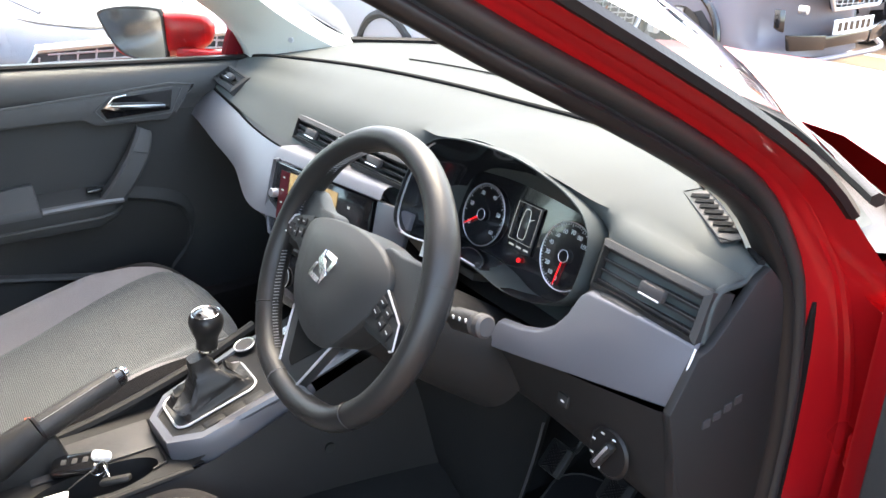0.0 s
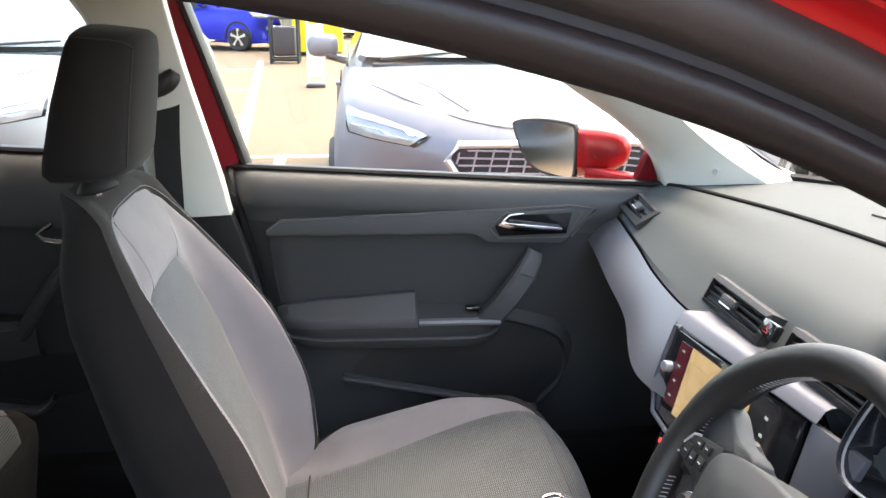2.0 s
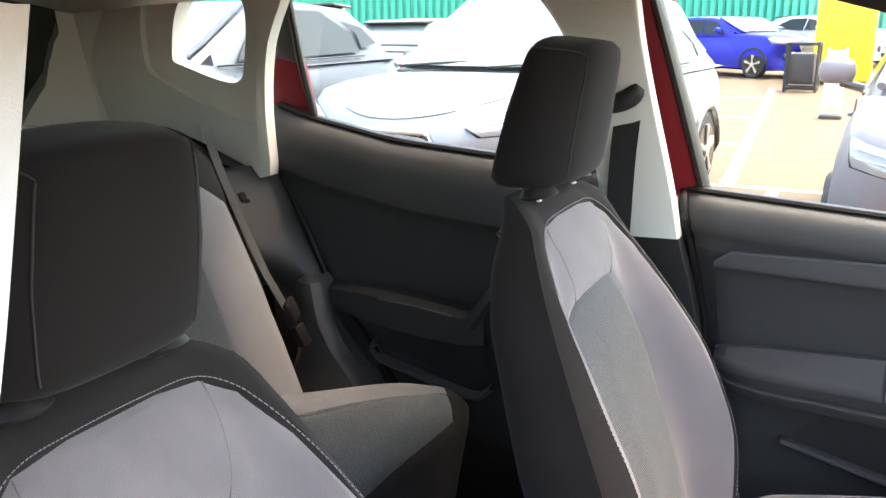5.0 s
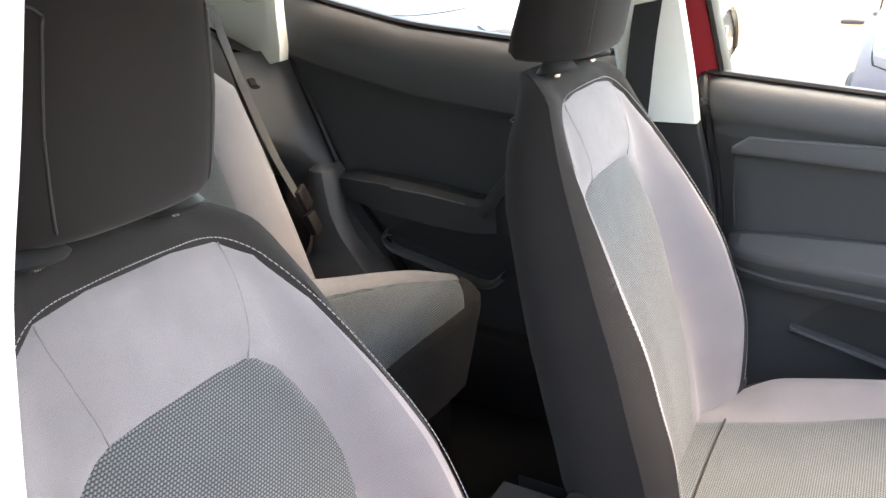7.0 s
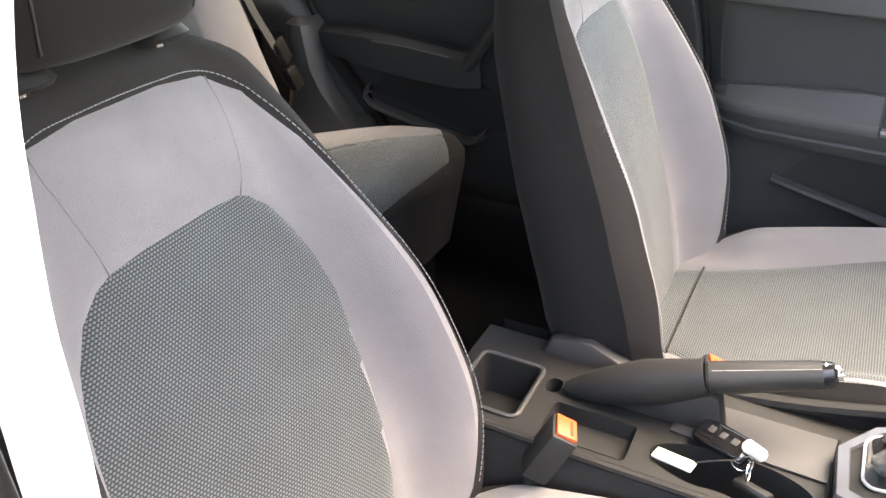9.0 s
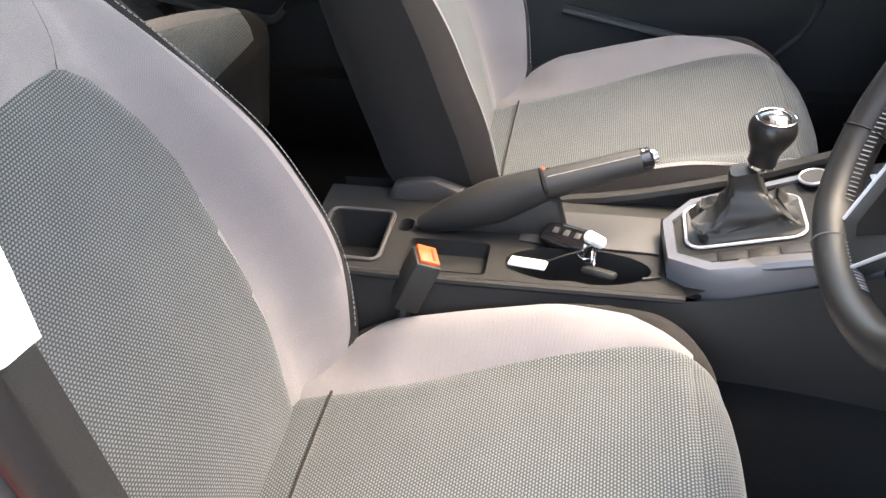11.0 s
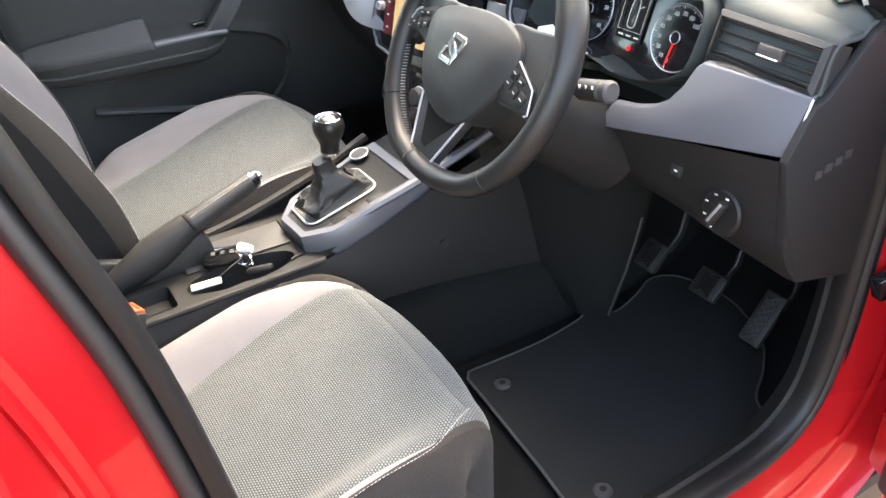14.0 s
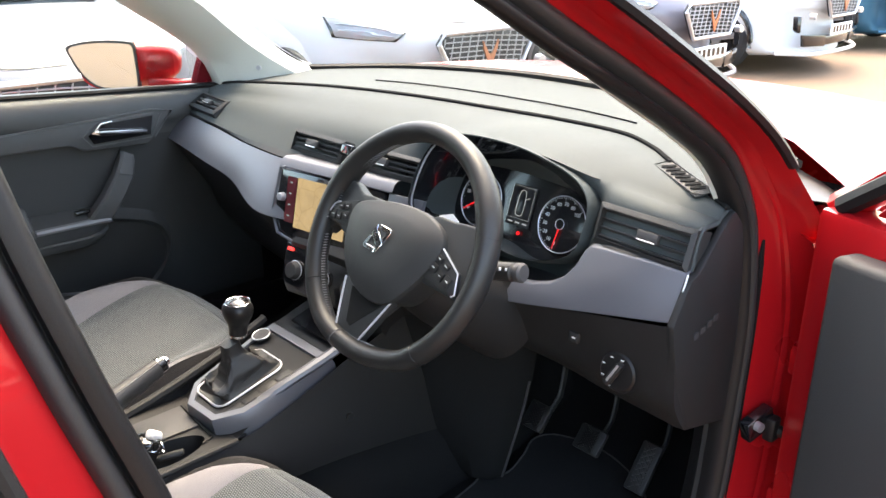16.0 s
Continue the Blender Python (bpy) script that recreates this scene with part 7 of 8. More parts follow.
# side trim between the rear door and the bench
arch = thing("rear_side_trim", "glossy dark plastic trim over the rear wheel arch", "trim", kind="structure")
rows = []
for z in np.linspace(0.64, 1.10, 12):
    y = redge(z) - 0.012
    k, h_ = smooth((z - 0.64) / 0.46), smooth((z - 0.80) / 0.12)
    rows.append([Vector((-0.695, y, z)), Vector((-0.66 + 0.01 * k, y - 0.012, z)), Vector((-0.655 + 0.035 * h_, y - 0.035, z + 0.004)), Vector((-0.65 + (0.065 + 0.04 * k) * h_, y - 0.075, z + 0.004)), Vector((-0.648 + (0.083 + 0.09 * k) * h_, y - 0.12, z)), Vector((-0.645 + (0.095 + 0.11 * k) * h_, y - 0.18, z - 0.01))])
part("moulding", skin(rows), surface("satin_dark_plastic", (0.042, 0.042, 0.041), 0.34, 0, 700, 0.3, 0.15, 6), arch, "satin dark plastic moulding")
rows = []
for z, ya, yb, xo in ((0.850, -1.350, -1.400, -0.650), (0.835, -1.338, -1.408, -0.630), (0.79, -1.325, -1.402, -0.622), (0.74, -1.312, -1.395, -0.618), (0.69, -1.285, -1.395, -0.616), (0.65, -1.250, -1.402, -0.614), (0.62, -1.215, -1.410, -0.606), (0.59, -1.200, -1.416, -0.590), (0.555, -1.195, -1.42, -0.585)):
    rows.append([Vector((-0.690, ya + 0.006, z)), Vector((xo - 0.022, ya, z)), Vector((xo, ya - 0.018, z)), Vector((xo + 0.004, (ya + yb) / 2, z)), Vector((xo - 0.002, yb + 0.015, z)), Vector((xo - 0.025, yb - 0.01, z))])
part("arch_cover", skin(rows), surface("satin_charcoal_plastic", (0.085, 0.084, 0.081), 0.34, 0, 700, 0.3, 0.12, 6), arch, "satin charcoal wheel arch cover")
part("belt_slot", turned(tube(curve([(-0.018, 0, 0.004), (0, 0.002, -0.004), (0.018, 0, 0.004)], 8), 0.010, 8, flat=0.5), pose(-0.562, -1.477, 1.040, 0, 20, 60)), CARPET, arch, "black belt slot")
part("shelf_side", skin([[Vector((-0.66, -1.50, 1.09)), Vector((-0.60, -1.52, 1.10)), Vector((-0.50, -1.54, 1.14)), Vector((-0.40, -1.55, 1.18))], [Vector((-0.66, -1.60, 1.13)), Vector((-0.60, -1.62, 1.14)), Vector((-0.50, -1.66, 1.17)), Vector((-0.40, -1.68, 1.2))], [Vector((-0.66, -2.0, 1.16)), Vector((-0.60, -2.0, 1.17)), Vector((-0.50, -2.0, 1.18)), Vector((-0.40, -2.0, 1.2))]]), BLACK_TRIM, arch)
part("parcel_shelf", slab([(-0.62, -1.60, 1.125), (0.69, -1.60, 1.125), (0.66, -2.03, 1.14), (-0.59, -2.03, 1.14)], (0, 0, 0.015), 0.004), CARPET, arch, "black carpet parcel shelf")

# ---- driver's door, open ----
ddoor = thing("driver_door", "open red driver door with a dark inner panel", "car door")
DM = pose(0.868, 0.425, 0, 0, 0, 68)     # local: -y along the closed door, x outwards
part("inner_panel", turned(slab([(-0.045, -0.02, 0.42), (-0.045, -1.00, 0.42), (-0.045, -1.00, 1.10), (-0.045, -0.02, 1.035)], (0.05, 0, 0), 0.012, 3), DM), DOOR_TRIM, ddoor, "dark grained inner panel")
part("door_edge", turned(slab([(0.0, 0.055, 0.38), (0.0, -1.03, 0.38), (0.0, -1.03, 1.09), (0.0, 0.055, 1.075)], (0.07, 0, 0), 0.012), DM), RED, ddoor, "glossy red door shell")
part("speaker_mesh", turned(slab(curve([(-0.047, -0.18 + 0.10 * math.cos(g), 0.52 + 0.09 * math.sin(g)) for g in np.linspace(0, 2 * math.pi, 13)[:-1]], 32, True), (-0.004, 0, 0)), DM), BLACK_TRIM, ddoor, "black speaker grille")
for k in range(14):
    zz = 0.44 + 0.012 * k
    hw = 0.10 * math.sqrt(max(0.0, 1 - ((zz - 0.52) / 0.09) ** 2))
    if hw > 0.01:
        part("speaker_rib", turned(box(-0.052, -0.18, zz, 0.003, 2 * hw, 0.004, 0), DM), DASH_LOW, ddoor)
part("mirror_base", turned(slab([(0.02, -0.02, 1.08), (0.02, -0.26, 1.09), (0.01, -0.10, 1.17)], (0.04, 0, 0), 0.006), DM), RED, ddoor, "red mirror corner plate")
part("window_frame", turned(tube([(0.02, 0.03, 1.08), (0.015, -0.12, 1.19), (-0.01, -0.40, 1.36), (-0.035, -0.62, 1.43), (-0.04, -0.90, 1.43), (0.0, -1.0, 1.09)], 0.016, 8), DM), RUBBER, ddoor, "black window frame")
part("frame_shell", turned(tube(curve([(0.045, 0.05, 1.07), (0.04, -0.10, 1.19), (0.015, -0.38, 1.365), (-0.01, -0.62, 1.445), (-0.02, -0.92, 1.445), (0.02, -1.03, 1.09)], 30), 0.030, 10, flat=0.8), DM), RED, ddoor, "red painted window frame")
part("door_stop", tube([(0.795, 0.475, 0.685), (0.818, 0.486, 0.677), (0.845, 0.490, 0.668), (0.90, 0.46, 0.655)], [0.011, 0.009, 0.007, 0.007], 8), RUBBER, ddoor, "black check strap")
part("stop_bracket", turned(box(0, 0, 0, 0.020, 0.060, 0.038, 0.004), pose(0.778, 0.452, 0.698, 18, 0, -12)), GLOSS_BLACK, ddoor, "black check strap bracket")
part("stop_block", box(0.795, 0.470, 0.688, 0.020, 0.024, 0.042, 0.005), RUBBER, ddoor, "black rubber stop block")
part("stop_bolt", cyl((0.782, 0.437, 0.703), (0.794, 0.434, 0.703), 0.008, n=12), SATIN, ddoor)
for z in (0.80, 0.53):
    part("hinge", box(0.815, 0.525, z, 0.05, 0.05, 0.055, 0.008), RED, ddoor, "red painted hinge")
part("grommet", cyl((0.822, 0.515, 0.50), (0.838, 0.512, 0.50), 0.022, 0.018, 20, 0.003), RUBBER, ddoor, "black rubber grommet")

# rear door on the driver's side, closed, seen from outside
odoor = thing("rear_driver_door", "closed glossy red rear door with a black window frame", "car door")
OUT = [(0.34, 0.800), (0.50, 0.832), (0.66, 0.842), (0.78, 0.846), (0.86, 0.858), (0.92, 0.862), (0.98, 0.853), (1.06, 0.846), (1.12, 0.836)]


def odoor_skin(z, y):
    return lerp_table(OUT, z) - 0.10 * max(0.0, -y - 1.1) ** 2


rows = []
for z in np.linspace(0.34, 1.12, 30):
    row = [Vector((odoor_skin(z, -0.592) - 0.030, -0.592, z)), Vector((odoor_skin(z, -0.590) - 0.006, -0.5885, z))]
    row += [Vector((odoor_skin(z, y), y, z + 0.05 * (z - 0.34) * max(0, -y - 0.6))) for y in (-0.594, -0.62, -0.70, -0.85, -1.0, -1.2, -1.4, -1.6)]
    rows.append(row)
part("outer_skin", skin(rows), RED, odoor, "glossy red outer door skin")
part("waist_moulding", tube(curve([(0.840, -0.589, 1.129), (0.841, -0.62, 1.131), (0.838, -0.9, 1.154), (0.815, -1.4, 1.19)], 16), [0.009] + [0.009] * 15, 10, flat=1.1), DASH_FACE, odoor, "dark grey window moulding")
part("moulding_end", cyl((0.841, -0.583, 1.1285), (0.841, -0.603, 1.1300), 0.0105, 0.0105, 18, 0.003), BLACK_TRIM, odoor, "rounded dark moulding end")
ft = [Vector((0.833, -0.600, 1.135)), Vector((0.812, -0.625, 1.25)), Vector((0.785, -0.655, 1.36)), Vector((0.760, -0.69, 1.45))]
part("window_post", skin([[p + Vector((-0.02, 0.004, 0)), p + Vector((0, 0.002, 0)), p + Vector((0.002, -0.012, 0)), p + Vector((0.002, -0.085, 0)), p + Vector((-0.02, -0.09, 0))] for p in curve(ft, 12)]), GLOSS_BLACK, odoor, "gloss black window post")
part("window_post_edge", tube([p + Vector((0.001, -0.001, 0)) for p in curve(ft, 12)], 0.006, 8), RUBBER, odoor)
part("door_window", slab([Vector((0.828, -0.69, 1.15)), Vector((0.815, -1.42, 1.20)), Vector((0.755, -1.40, 1.45)), Vector((0.757, -0.77, 1.45))], (-0.004, 0, 0)), REAR_GLASS, odoor, "dark tinted rear window")
part("inner_shell", slab([(0.775, -0.62, 0.35), (0.775, -1.62, 0.35), (0.775, -1.62, 1.10), (0.775, -0.62, 1.10)], (-0.01, 0, 0)), BLACK_TRIM, odoor)

# interior mirror hanging from the windscreen top
im = thing("rear_view_mirror", "black interior rear-view mirror hanging below the roof", "mirror")
part("housing", box(0.035, 0.02, 1.392, 0.225, 0.035, 0.060, 0.014, 3), BLACK_TRIM, im, "black mirror housing")
part("glass", box(0.035, 0.001, 1.392, 0.205, 0.002, 0.048, 0.0), MIRROR, im)
part("lever", box(0.039, 0.02, 1.352, 0.012, 0.014, 0.024, 0.003), BLACK_TRIM, im, "black dipping lever")
part("stem", tube([(0.035, 0.03, 1.40), (0.035, 0.06, 1.43), (0.035, 0.05, 1.455)], 0.010, 10), BLACK_TRIM, im)

# ---- outside: ground, markings, parked cars ----
TARMAC = surface("tan_worn_tarmac", (0.128, 0.079, 0.044), 0.85, 0, 220, 0.6, 0.30, 0.6)
LINE_PAINT = surface("worn_white_road_paint", (0.45, 0.43, 0.40), 0.7, 0, 150, 0.3, 0.12, 3)
gx = [-400, -60, -30, -20, -14, -10, -6, -3, 0, 3, 8, 20, 60, 400]
gnd = part("ground", skin([[(x, y, 0.0) for y in gx] for x in gx]), TARMAC, None)
tagged(gnd, "tan worn tarmac of an open car park", "ground", kind="structure")
lines = thing("parking_lines", "worn white painted parking bay lines", "marking", kind="structure")
for x0, y0, x1, y1, w in ((-6.6, -1.75, -6.6, 0.1, 0.12), (-6.6, -1.35, -17.5, -2.25, 0.13), (-9.2, -6.0, -9.2, -1.6, 0.12), (-12.0, -6.5, -12.0, -1.9, 0.12), (-15.5, -6.5, -15.5, -2.0, 0.12), (-6.6, 0.1, -6.6, 12.0, 0.12),
                          (-2.0, 1.85, -6.6, 1.85, 0.1), (-2.0, 4.5, -6.6, 4.5, 0.1), (-2.0, 7.15, -6.6, 7.15, 0.1), (-2.0, -0.95, -6.6, -0.95, 0.1)):
    d = Vector((x1 - x0, y1 - y0, 0))
    s_ = Vector((-d.y, d.x, 0)).normalized() * w / 2
    a, b = Vector((x0, y0, 0.004)), Vector((x1, y1, 0.004))
    part("line", skin([[a - s_, b - s_], [a + s_, b + s_]]), LINE_PAINT, lines)

TYRE = surface("black_tyre_rubber", (0.02, 0.02, 0.021), 0.75, 0, 120, 0.5, 0.2, 9)
ALLOY = surface("silver_alloy", (0.5, 0.5, 0.52), 0.3, 0.9, 200, 0.0, 0.08, 9)
SIDEGLASS = surface("dark_side_glass", (0.020, 0.028, 0.030), 0.06, 0.0, 20, 0.0, 0.2, 2, spec=0.22)
# tinted screens; base colour lifted to stand for the sky mirrored in them
AUTOGLASS = surface("sky_lightened_car_glass", (0.13, 0.155, 0.158), 0.05, 0.0, 20, 0.0, 0.1, 2, coat=0.5)
LAMP = surface("clear_headlamp_lens", (0.32, 0.32, 0.33), 0.20, 0.2, 40, 0.0, 0.2, 18, coat=0.4, spec=0.3)
TAIL = surface("red_tail_lamp", (0.5, 0.01, 0.02), 0.15, 0, 40, 0.0, 0.1, 9, coat=1.0)
BARS = surface("dark_silver_bars", (0.42, 0.42, 0.43), 0.35, 0.5, 100, 0, 0.05, 9)
COPPER = surface("copper_badge", (0.60, 0.26, 0.15), 0.3, 0.9, 100, 0, 0.05, 9)
PLATE = surface("white_number_plate", (0.75, 0.75, 0.72), 0.45, 0, 100, 0, 0.04, 9)


from mathutils.bvhtree import BVHTree


def wheel_of(parent, x, y, s, r=0.33):
    w = part("wheel", cyl((x, y - s * 0.10, r), (x, y + s * 0.10, r), r, n=36, bev=0.03), TYRE, parent, "black tyre")
    part("rim", cyl((x, y + s * 0.085, r), (x, y + s * 0.104, r), r * 0.72, n=32), GLOSS_BLACK, w)
    for k in range(5):
        a = 2 * math.pi * k / 5 + 0.3
        part("spoke", slab([(x + math.cos(a - 0.35) * r * 0.12, y + s * 0.106, r + math.sin(a - 0.35) * r * 0.12), (x + math.cos(a - 0.16) * r * 0.68, y + s * 0.106, r + math.sin(a - 0.16) * r * 0.68), (x + math.cos(a + 0.16) * r * 0.68, y + s * 0.106, r + math.sin(a + 0.16) * r * 0.68), (x + math.cos(a + 0.35) * r * 0.12, y + s * 0.106, r + math.sin(a + 0.35) * r * 0.12)], (0, s * 0.012, 0)), ALLOY, w)
    part("hub", cyl((x, y + s * 0.10, r), (x, y + s * 0.125, r), r * 0.16, n=20), ALLOY, w)
    return w


def parked_car(place, rz, paint, label, tall=0.0, badge=True, group="parked cars", roof=0.0):
    """A hatchback with its nose at the origin, looking along +x."""
    c = thing("parked_car", label, "car", group)
    h = tall
    body = [(0.00, 0.28, 0.66, 0.62), (-0.02, 0.22, 0.75, 0.74), (-0.08, 0.20, 0.845 + h * 0.4, 0.83), (-0.22, 0.19, 0.945 + h * 0.5, 0.885), (-0.45, 0.18, 1.010 + h * 0.6, 0.91), (-0.80, 0.18, 1.040 + h * 0.7, 0.915), (-1.15, 0.18, 1.058 + h * 0.7, 0.915), (-1.45, 0.19, 1.06 + h * 0.7, 0.91),
            (-2.2, 0.20, 1.00 + h * 0.6, 0.905), (-3.2, 0.20, 1.01 + h * 0.6, 0.905), (-3.8, 0.21, 1.03 + h * 0.6, 0.89), (-4.15, 0.25, 1.01 + h * 0.6, 0.84), (-4.28, 0.32, 0.90 + h * 0.5, 0.78), (-4.31, 0.40, 0.80 + h * 0.4, 0.70)]
    sweep = lambda x, u: -0.38 * abs(u) ** 1.9 * lerp_table([(-0.85, 0.0), (-0.45, 0.45), (-0.22, 0.85), (-0.08, 1.0)], x)
    round_top = [(0.0, 1.005), (0.3, 1.004), (0.5, 1.0), (0.66, 0.995), (0.78, 0.988), (0.86, 0.978), (0.905, 0.962)]

    def top_at(x, u):
        """A point of the bonnet, u across."""
        z0, z1, w = (lerp_table([(b[0], b[k]) for b in reversed(body)], x) for k in (1, 2, 3))
        return Vector((x + sweep(x, u), u * w, z0 + (z1 - z0) * lerp_table(round_top, abs(u))))

    rows = []
    for x, z0, z1, w in body:
        ring = [Vector((x + sweep(x, u), u * w, z0 + (z1 - z0) * v)) for u, v in ((0.0, 0.0), (0.5, 0.0), (0.80, 0.0), (0.95, 0.06), (0.985, 0.22), (1.0, 0.45), (0.995, 0.62), (0.985, 0.74), (0.965, 0.84), (0.94, 0.90))]
        ring += [Vector((x + sweep(x, u), u * w, z0 + (z1 - z0) * v)) for u, v in reversed(round_top)]
        rows.append(ring + [Vector((p.x, -p.y, p.z)) for p in reversed(ring[1:-1])])
    shell_bm = skin(rows, closed=True, caps=True)
    shell_bm.normal_update()
    hull = BVHTree.FromBMesh(shell_bm)
    part("body", shell_bm, paint, c, "", sharp=50)

    def on_nose(upper, lower, off, n=14, k=5):
        """A patch laid on the nose between two edges of (y, z), standing off the bodywork."""
        a, b = curve([(0, y, z) for y, z in upper], n), curve([(0, y, z) for y, z in lower], n)
        patch = []
        for p, q in zip(a, b):
            row_ = []
            for j in range(k):
                m_ = p.lerp(q, j / (k - 1))
                hit, nrm, _, _ = hull.ray_cast(Vector((2.0, m_.y, m_.z)), Vector((-1, 0, 0)))
                hit, nrm = (hit, nrm) if hit else (Vector((-0.5, m_.y, m_.z)), Vector((1, 0, 0)))
                nrm = nrm if nrm.x > 0 else -nrm
                row_.append(hit + nrm * (off - 0.010 * (j in (0, k - 1))))
            patch.append(row_)
        return patch

    top = 1.45 + h + roof
    cab = [(-1.30, 1.045 + h * 0.7, 0.76), (-1.55, 1.16 + h * 0.75, 0.73), (-2.12, 1.40 + h + roof * 0.85, 0.63), (-2.40, top - 0.01, 0.60), (-2.9, top, 0.59), (-3.55, top - 0.05, 0.57), (-3.95, 1.22 + h * 0.8, 0.63), (-4.18, 1.02 + h * 0.6, 0.66)]
    belt = lambda x: 0.985 + h * 0.6
    rows = []
    for x, z, w in cab:
        rows.append([Vector((x, 0.84, belt(x))), Vector((x, 0.80 if z > 1.05 + h * 0.7 else w, min(z - 0.02, belt(x) + 0.05))), Vector((x, w + 0.05, z - 0.06)), Vector((x, w, z - 0.01)), Vector((x, w * 0.6, z + 0.012)), Vector((x, 0, z + 0.018))])
    rows = [r + [Vector((p.x, -p.y, p.z)) for p in reversed(r[:-1])] for r in rows]
    part("cabin", skin(rows), paint, c, "")
    ws = [[Vector((-1.33 + 0.06 * (1 - u * u), u * 0.735, 1.075 + h * 0.72)), Vector((-1.56, u * 0.70, 1.165 + h * 0.77)), Vector((-1.84, u * 0.645, 1.285 + h * 0.89 + roof * 0.45)), Vector((-2.13, u * 0.585, 1.405 + h + roof * 0.85))] for u in (-1, -0.75, -0.5, -0.25, 0, 0.25, 0.5, 0.75, 1)]
    part("windscreen", skin([[p + Vector((0.018, 0, 0.026)) for p in r] for r in ws]), AUTOGLASS, c, "tinted windscreen")
    for s in (1, -1):
        part("screen_post", tube([p + Vector((0.01, s * 0.02, 0.018)) for p in ws[-1 if s > 0 else 0]], 0.022, 8), paint, c)
        part("wiper", tube(curve([(-1.24, s * 0.35 - 0.3, 1.095 + h * 0.72), (-1.30, s * 0.35, 1.115 + h * 0.72), (-1.36, s * 0.35 + 0.25, 1.125 + h * 0.72)], 8), 0.010, 6), BLACK_TRIM, c, "black wiper")
    part("rear_screen", slab([(-3.62, 0.52, top - 0.06), (-3.62, -0.52, top - 0.06), (-4.12, -0.60, 1.09 + h * 0.65), (-4.12, 0.60, 1.09 + h * 0.65)], (-0.01, 0, 0.03)), AUTOGLASS, c, "tinted rear screen")
    part("spoiler", slab([(-3.45, 0.55, top - 0.03), (-3.45, -0.55, top - 0.03), (-3.78, -0.52, top - 0.055), (-3.78, 0.52, top - 0.055)], (0, 0, 0.03), 0.008), GLOSS_BLACK, c)
    for s in (1, -1):
        for pts in (((-1.78, 1.05), (-2.16, 1.33), (-2.46, 1.38), (-2.48, 1.05)), ((-2.52, 1.05), (-2.50, 1.385), (-3.05, 1.375), (-3.42, 1.20), (-3.45, 1.06)), ((-3.50, 1.09), (-3.50, 1.20), (-3.32, 1.30), (-3.62, 1.25), (-3.78, 1.12))):
            if pts[0][0] == -3.50 and not h:
                continue
            part("side_window", slab([Vector((x, s * (0.815 - (z - 1.05) * 0.50), z + h * (0.6 + (z - 1.0)))) for x, z in pts], (0, s * 0.008, 0)), SIDEGLASS, c, "tinted side window")
        part("window_line", tube([Vector((x, s * 0.835, 1.035 + h * 0.6)) for x in (-1.55, -2.5, -3.5)], 0.008, 6), GLOSS_BLACK, c)
        up_, lo_ = [(s * 0.475, 0.842), (s * 0.60, 0.878), (s * 0.72, 0.910), (s * 0.838, 0.938)], [(s * 0.545, 0.788), (s * 0.66, 0.800), (s * 0.76, 0.811), (s * 0.834, 0.820)]
        up_, lo_ = [(y, z + h * 0.45) for y, z in up_], [(y, z + h * 0.45) for y, z in lo_]
        lampo = part("headlamp", skin(on_nose(up_, lo_, 0.012)), GLOSS_BLACK, c, "dark-edged clear headlamp")
        mid_y, mid_z = s * 0.68, 0.865 + h * 0.45
        shrink = lambda pts, f: [(mid_y + (y - mid_y) * f, mid_z + (z - mid_z) * f) for y, z in pts]
        part("lens", skin(on_nose(shrink(up_, 0.95), shrink(lo_, 0.90), 0.020)), LAMP, lampo, "clear lens")
        for f in (0.25, 0.62):
            a_, b_ = shrink(up_, 0.80), shrink(lo_, 0.74)
            lo_p, hi_p = [(u[0] + (v[0] - u[0]) * f, u[1] + (v[1] - u[1]) * f) for u, v in zip(a_, b_)], [(u[0] + (v[0] - u[0]) * (f + 0.07), u[1] + (v[1] - u[1]) * (f + 0.07)) for u, v in zip(a_, b_)]
            part("light_strip", skin(on_nose(lo_p, hi_p, 0.028)), SATIN, lampo, "silver light strip")
        line_ = [top_at(x, s * u) + Vector((0, 0, 0.001)) for x, u in ((-1.32, 0.86), (-1.0, 0.84), (-0.7, 0.80), (-0.45, 0.72), (-0.28, 0.58), (-0.17, 0.38), (-0.13, 0.15), (-0.125, 0.0))]
        part("bonnet_gap", tube(curve(line_, 24), 0.0028, 5), GLOSS_BLACK, c)
        part("mirror", box(-1.90, s * 0.985, 1.13 + h * 0.7, 0.12, 0.19, 0.14, 0.055, 4), paint, c, "door mirror")
        part("mirror_foot", tube([(-1.86, s * 0.84, 1.04 + h * 0.7), (-1.88, s * 0.96, 1.07 + h * 0.7)], 0.025, 8), GLOSS_BLACK, c)
        part("side_blade", slab([(-0.145, s * 0.70, 0.60), (-0.165, s * 0.735, 0.605), (-0.155, s * 0.735, 0.47), (-0.135, s * 0.70, 0.44)], (0.055, 0, 0), 0.006), GLOSS_BLACK, c, "black bumper blade")
        part("fog_grille", slab([(-0.02, s * 0.30, 0.40), (-0.10, s * 0.66, 0.42), (-0.10, s * 0.62, 0.30), (-0.02, s * 0.30, 0.29)], (0.035, 0, 0), 0.006), GLOSS_BLACK, c, "black lower grille")
        part("sensor", cyl((-0.06, s * 0.58, 0.60), (0.0, s * 0.57, 0.60), 0.03, n=18), SATIN, c)
        for x in (-0.88, -3.50):
            wheel_of(c, x, s * 0.81, s)
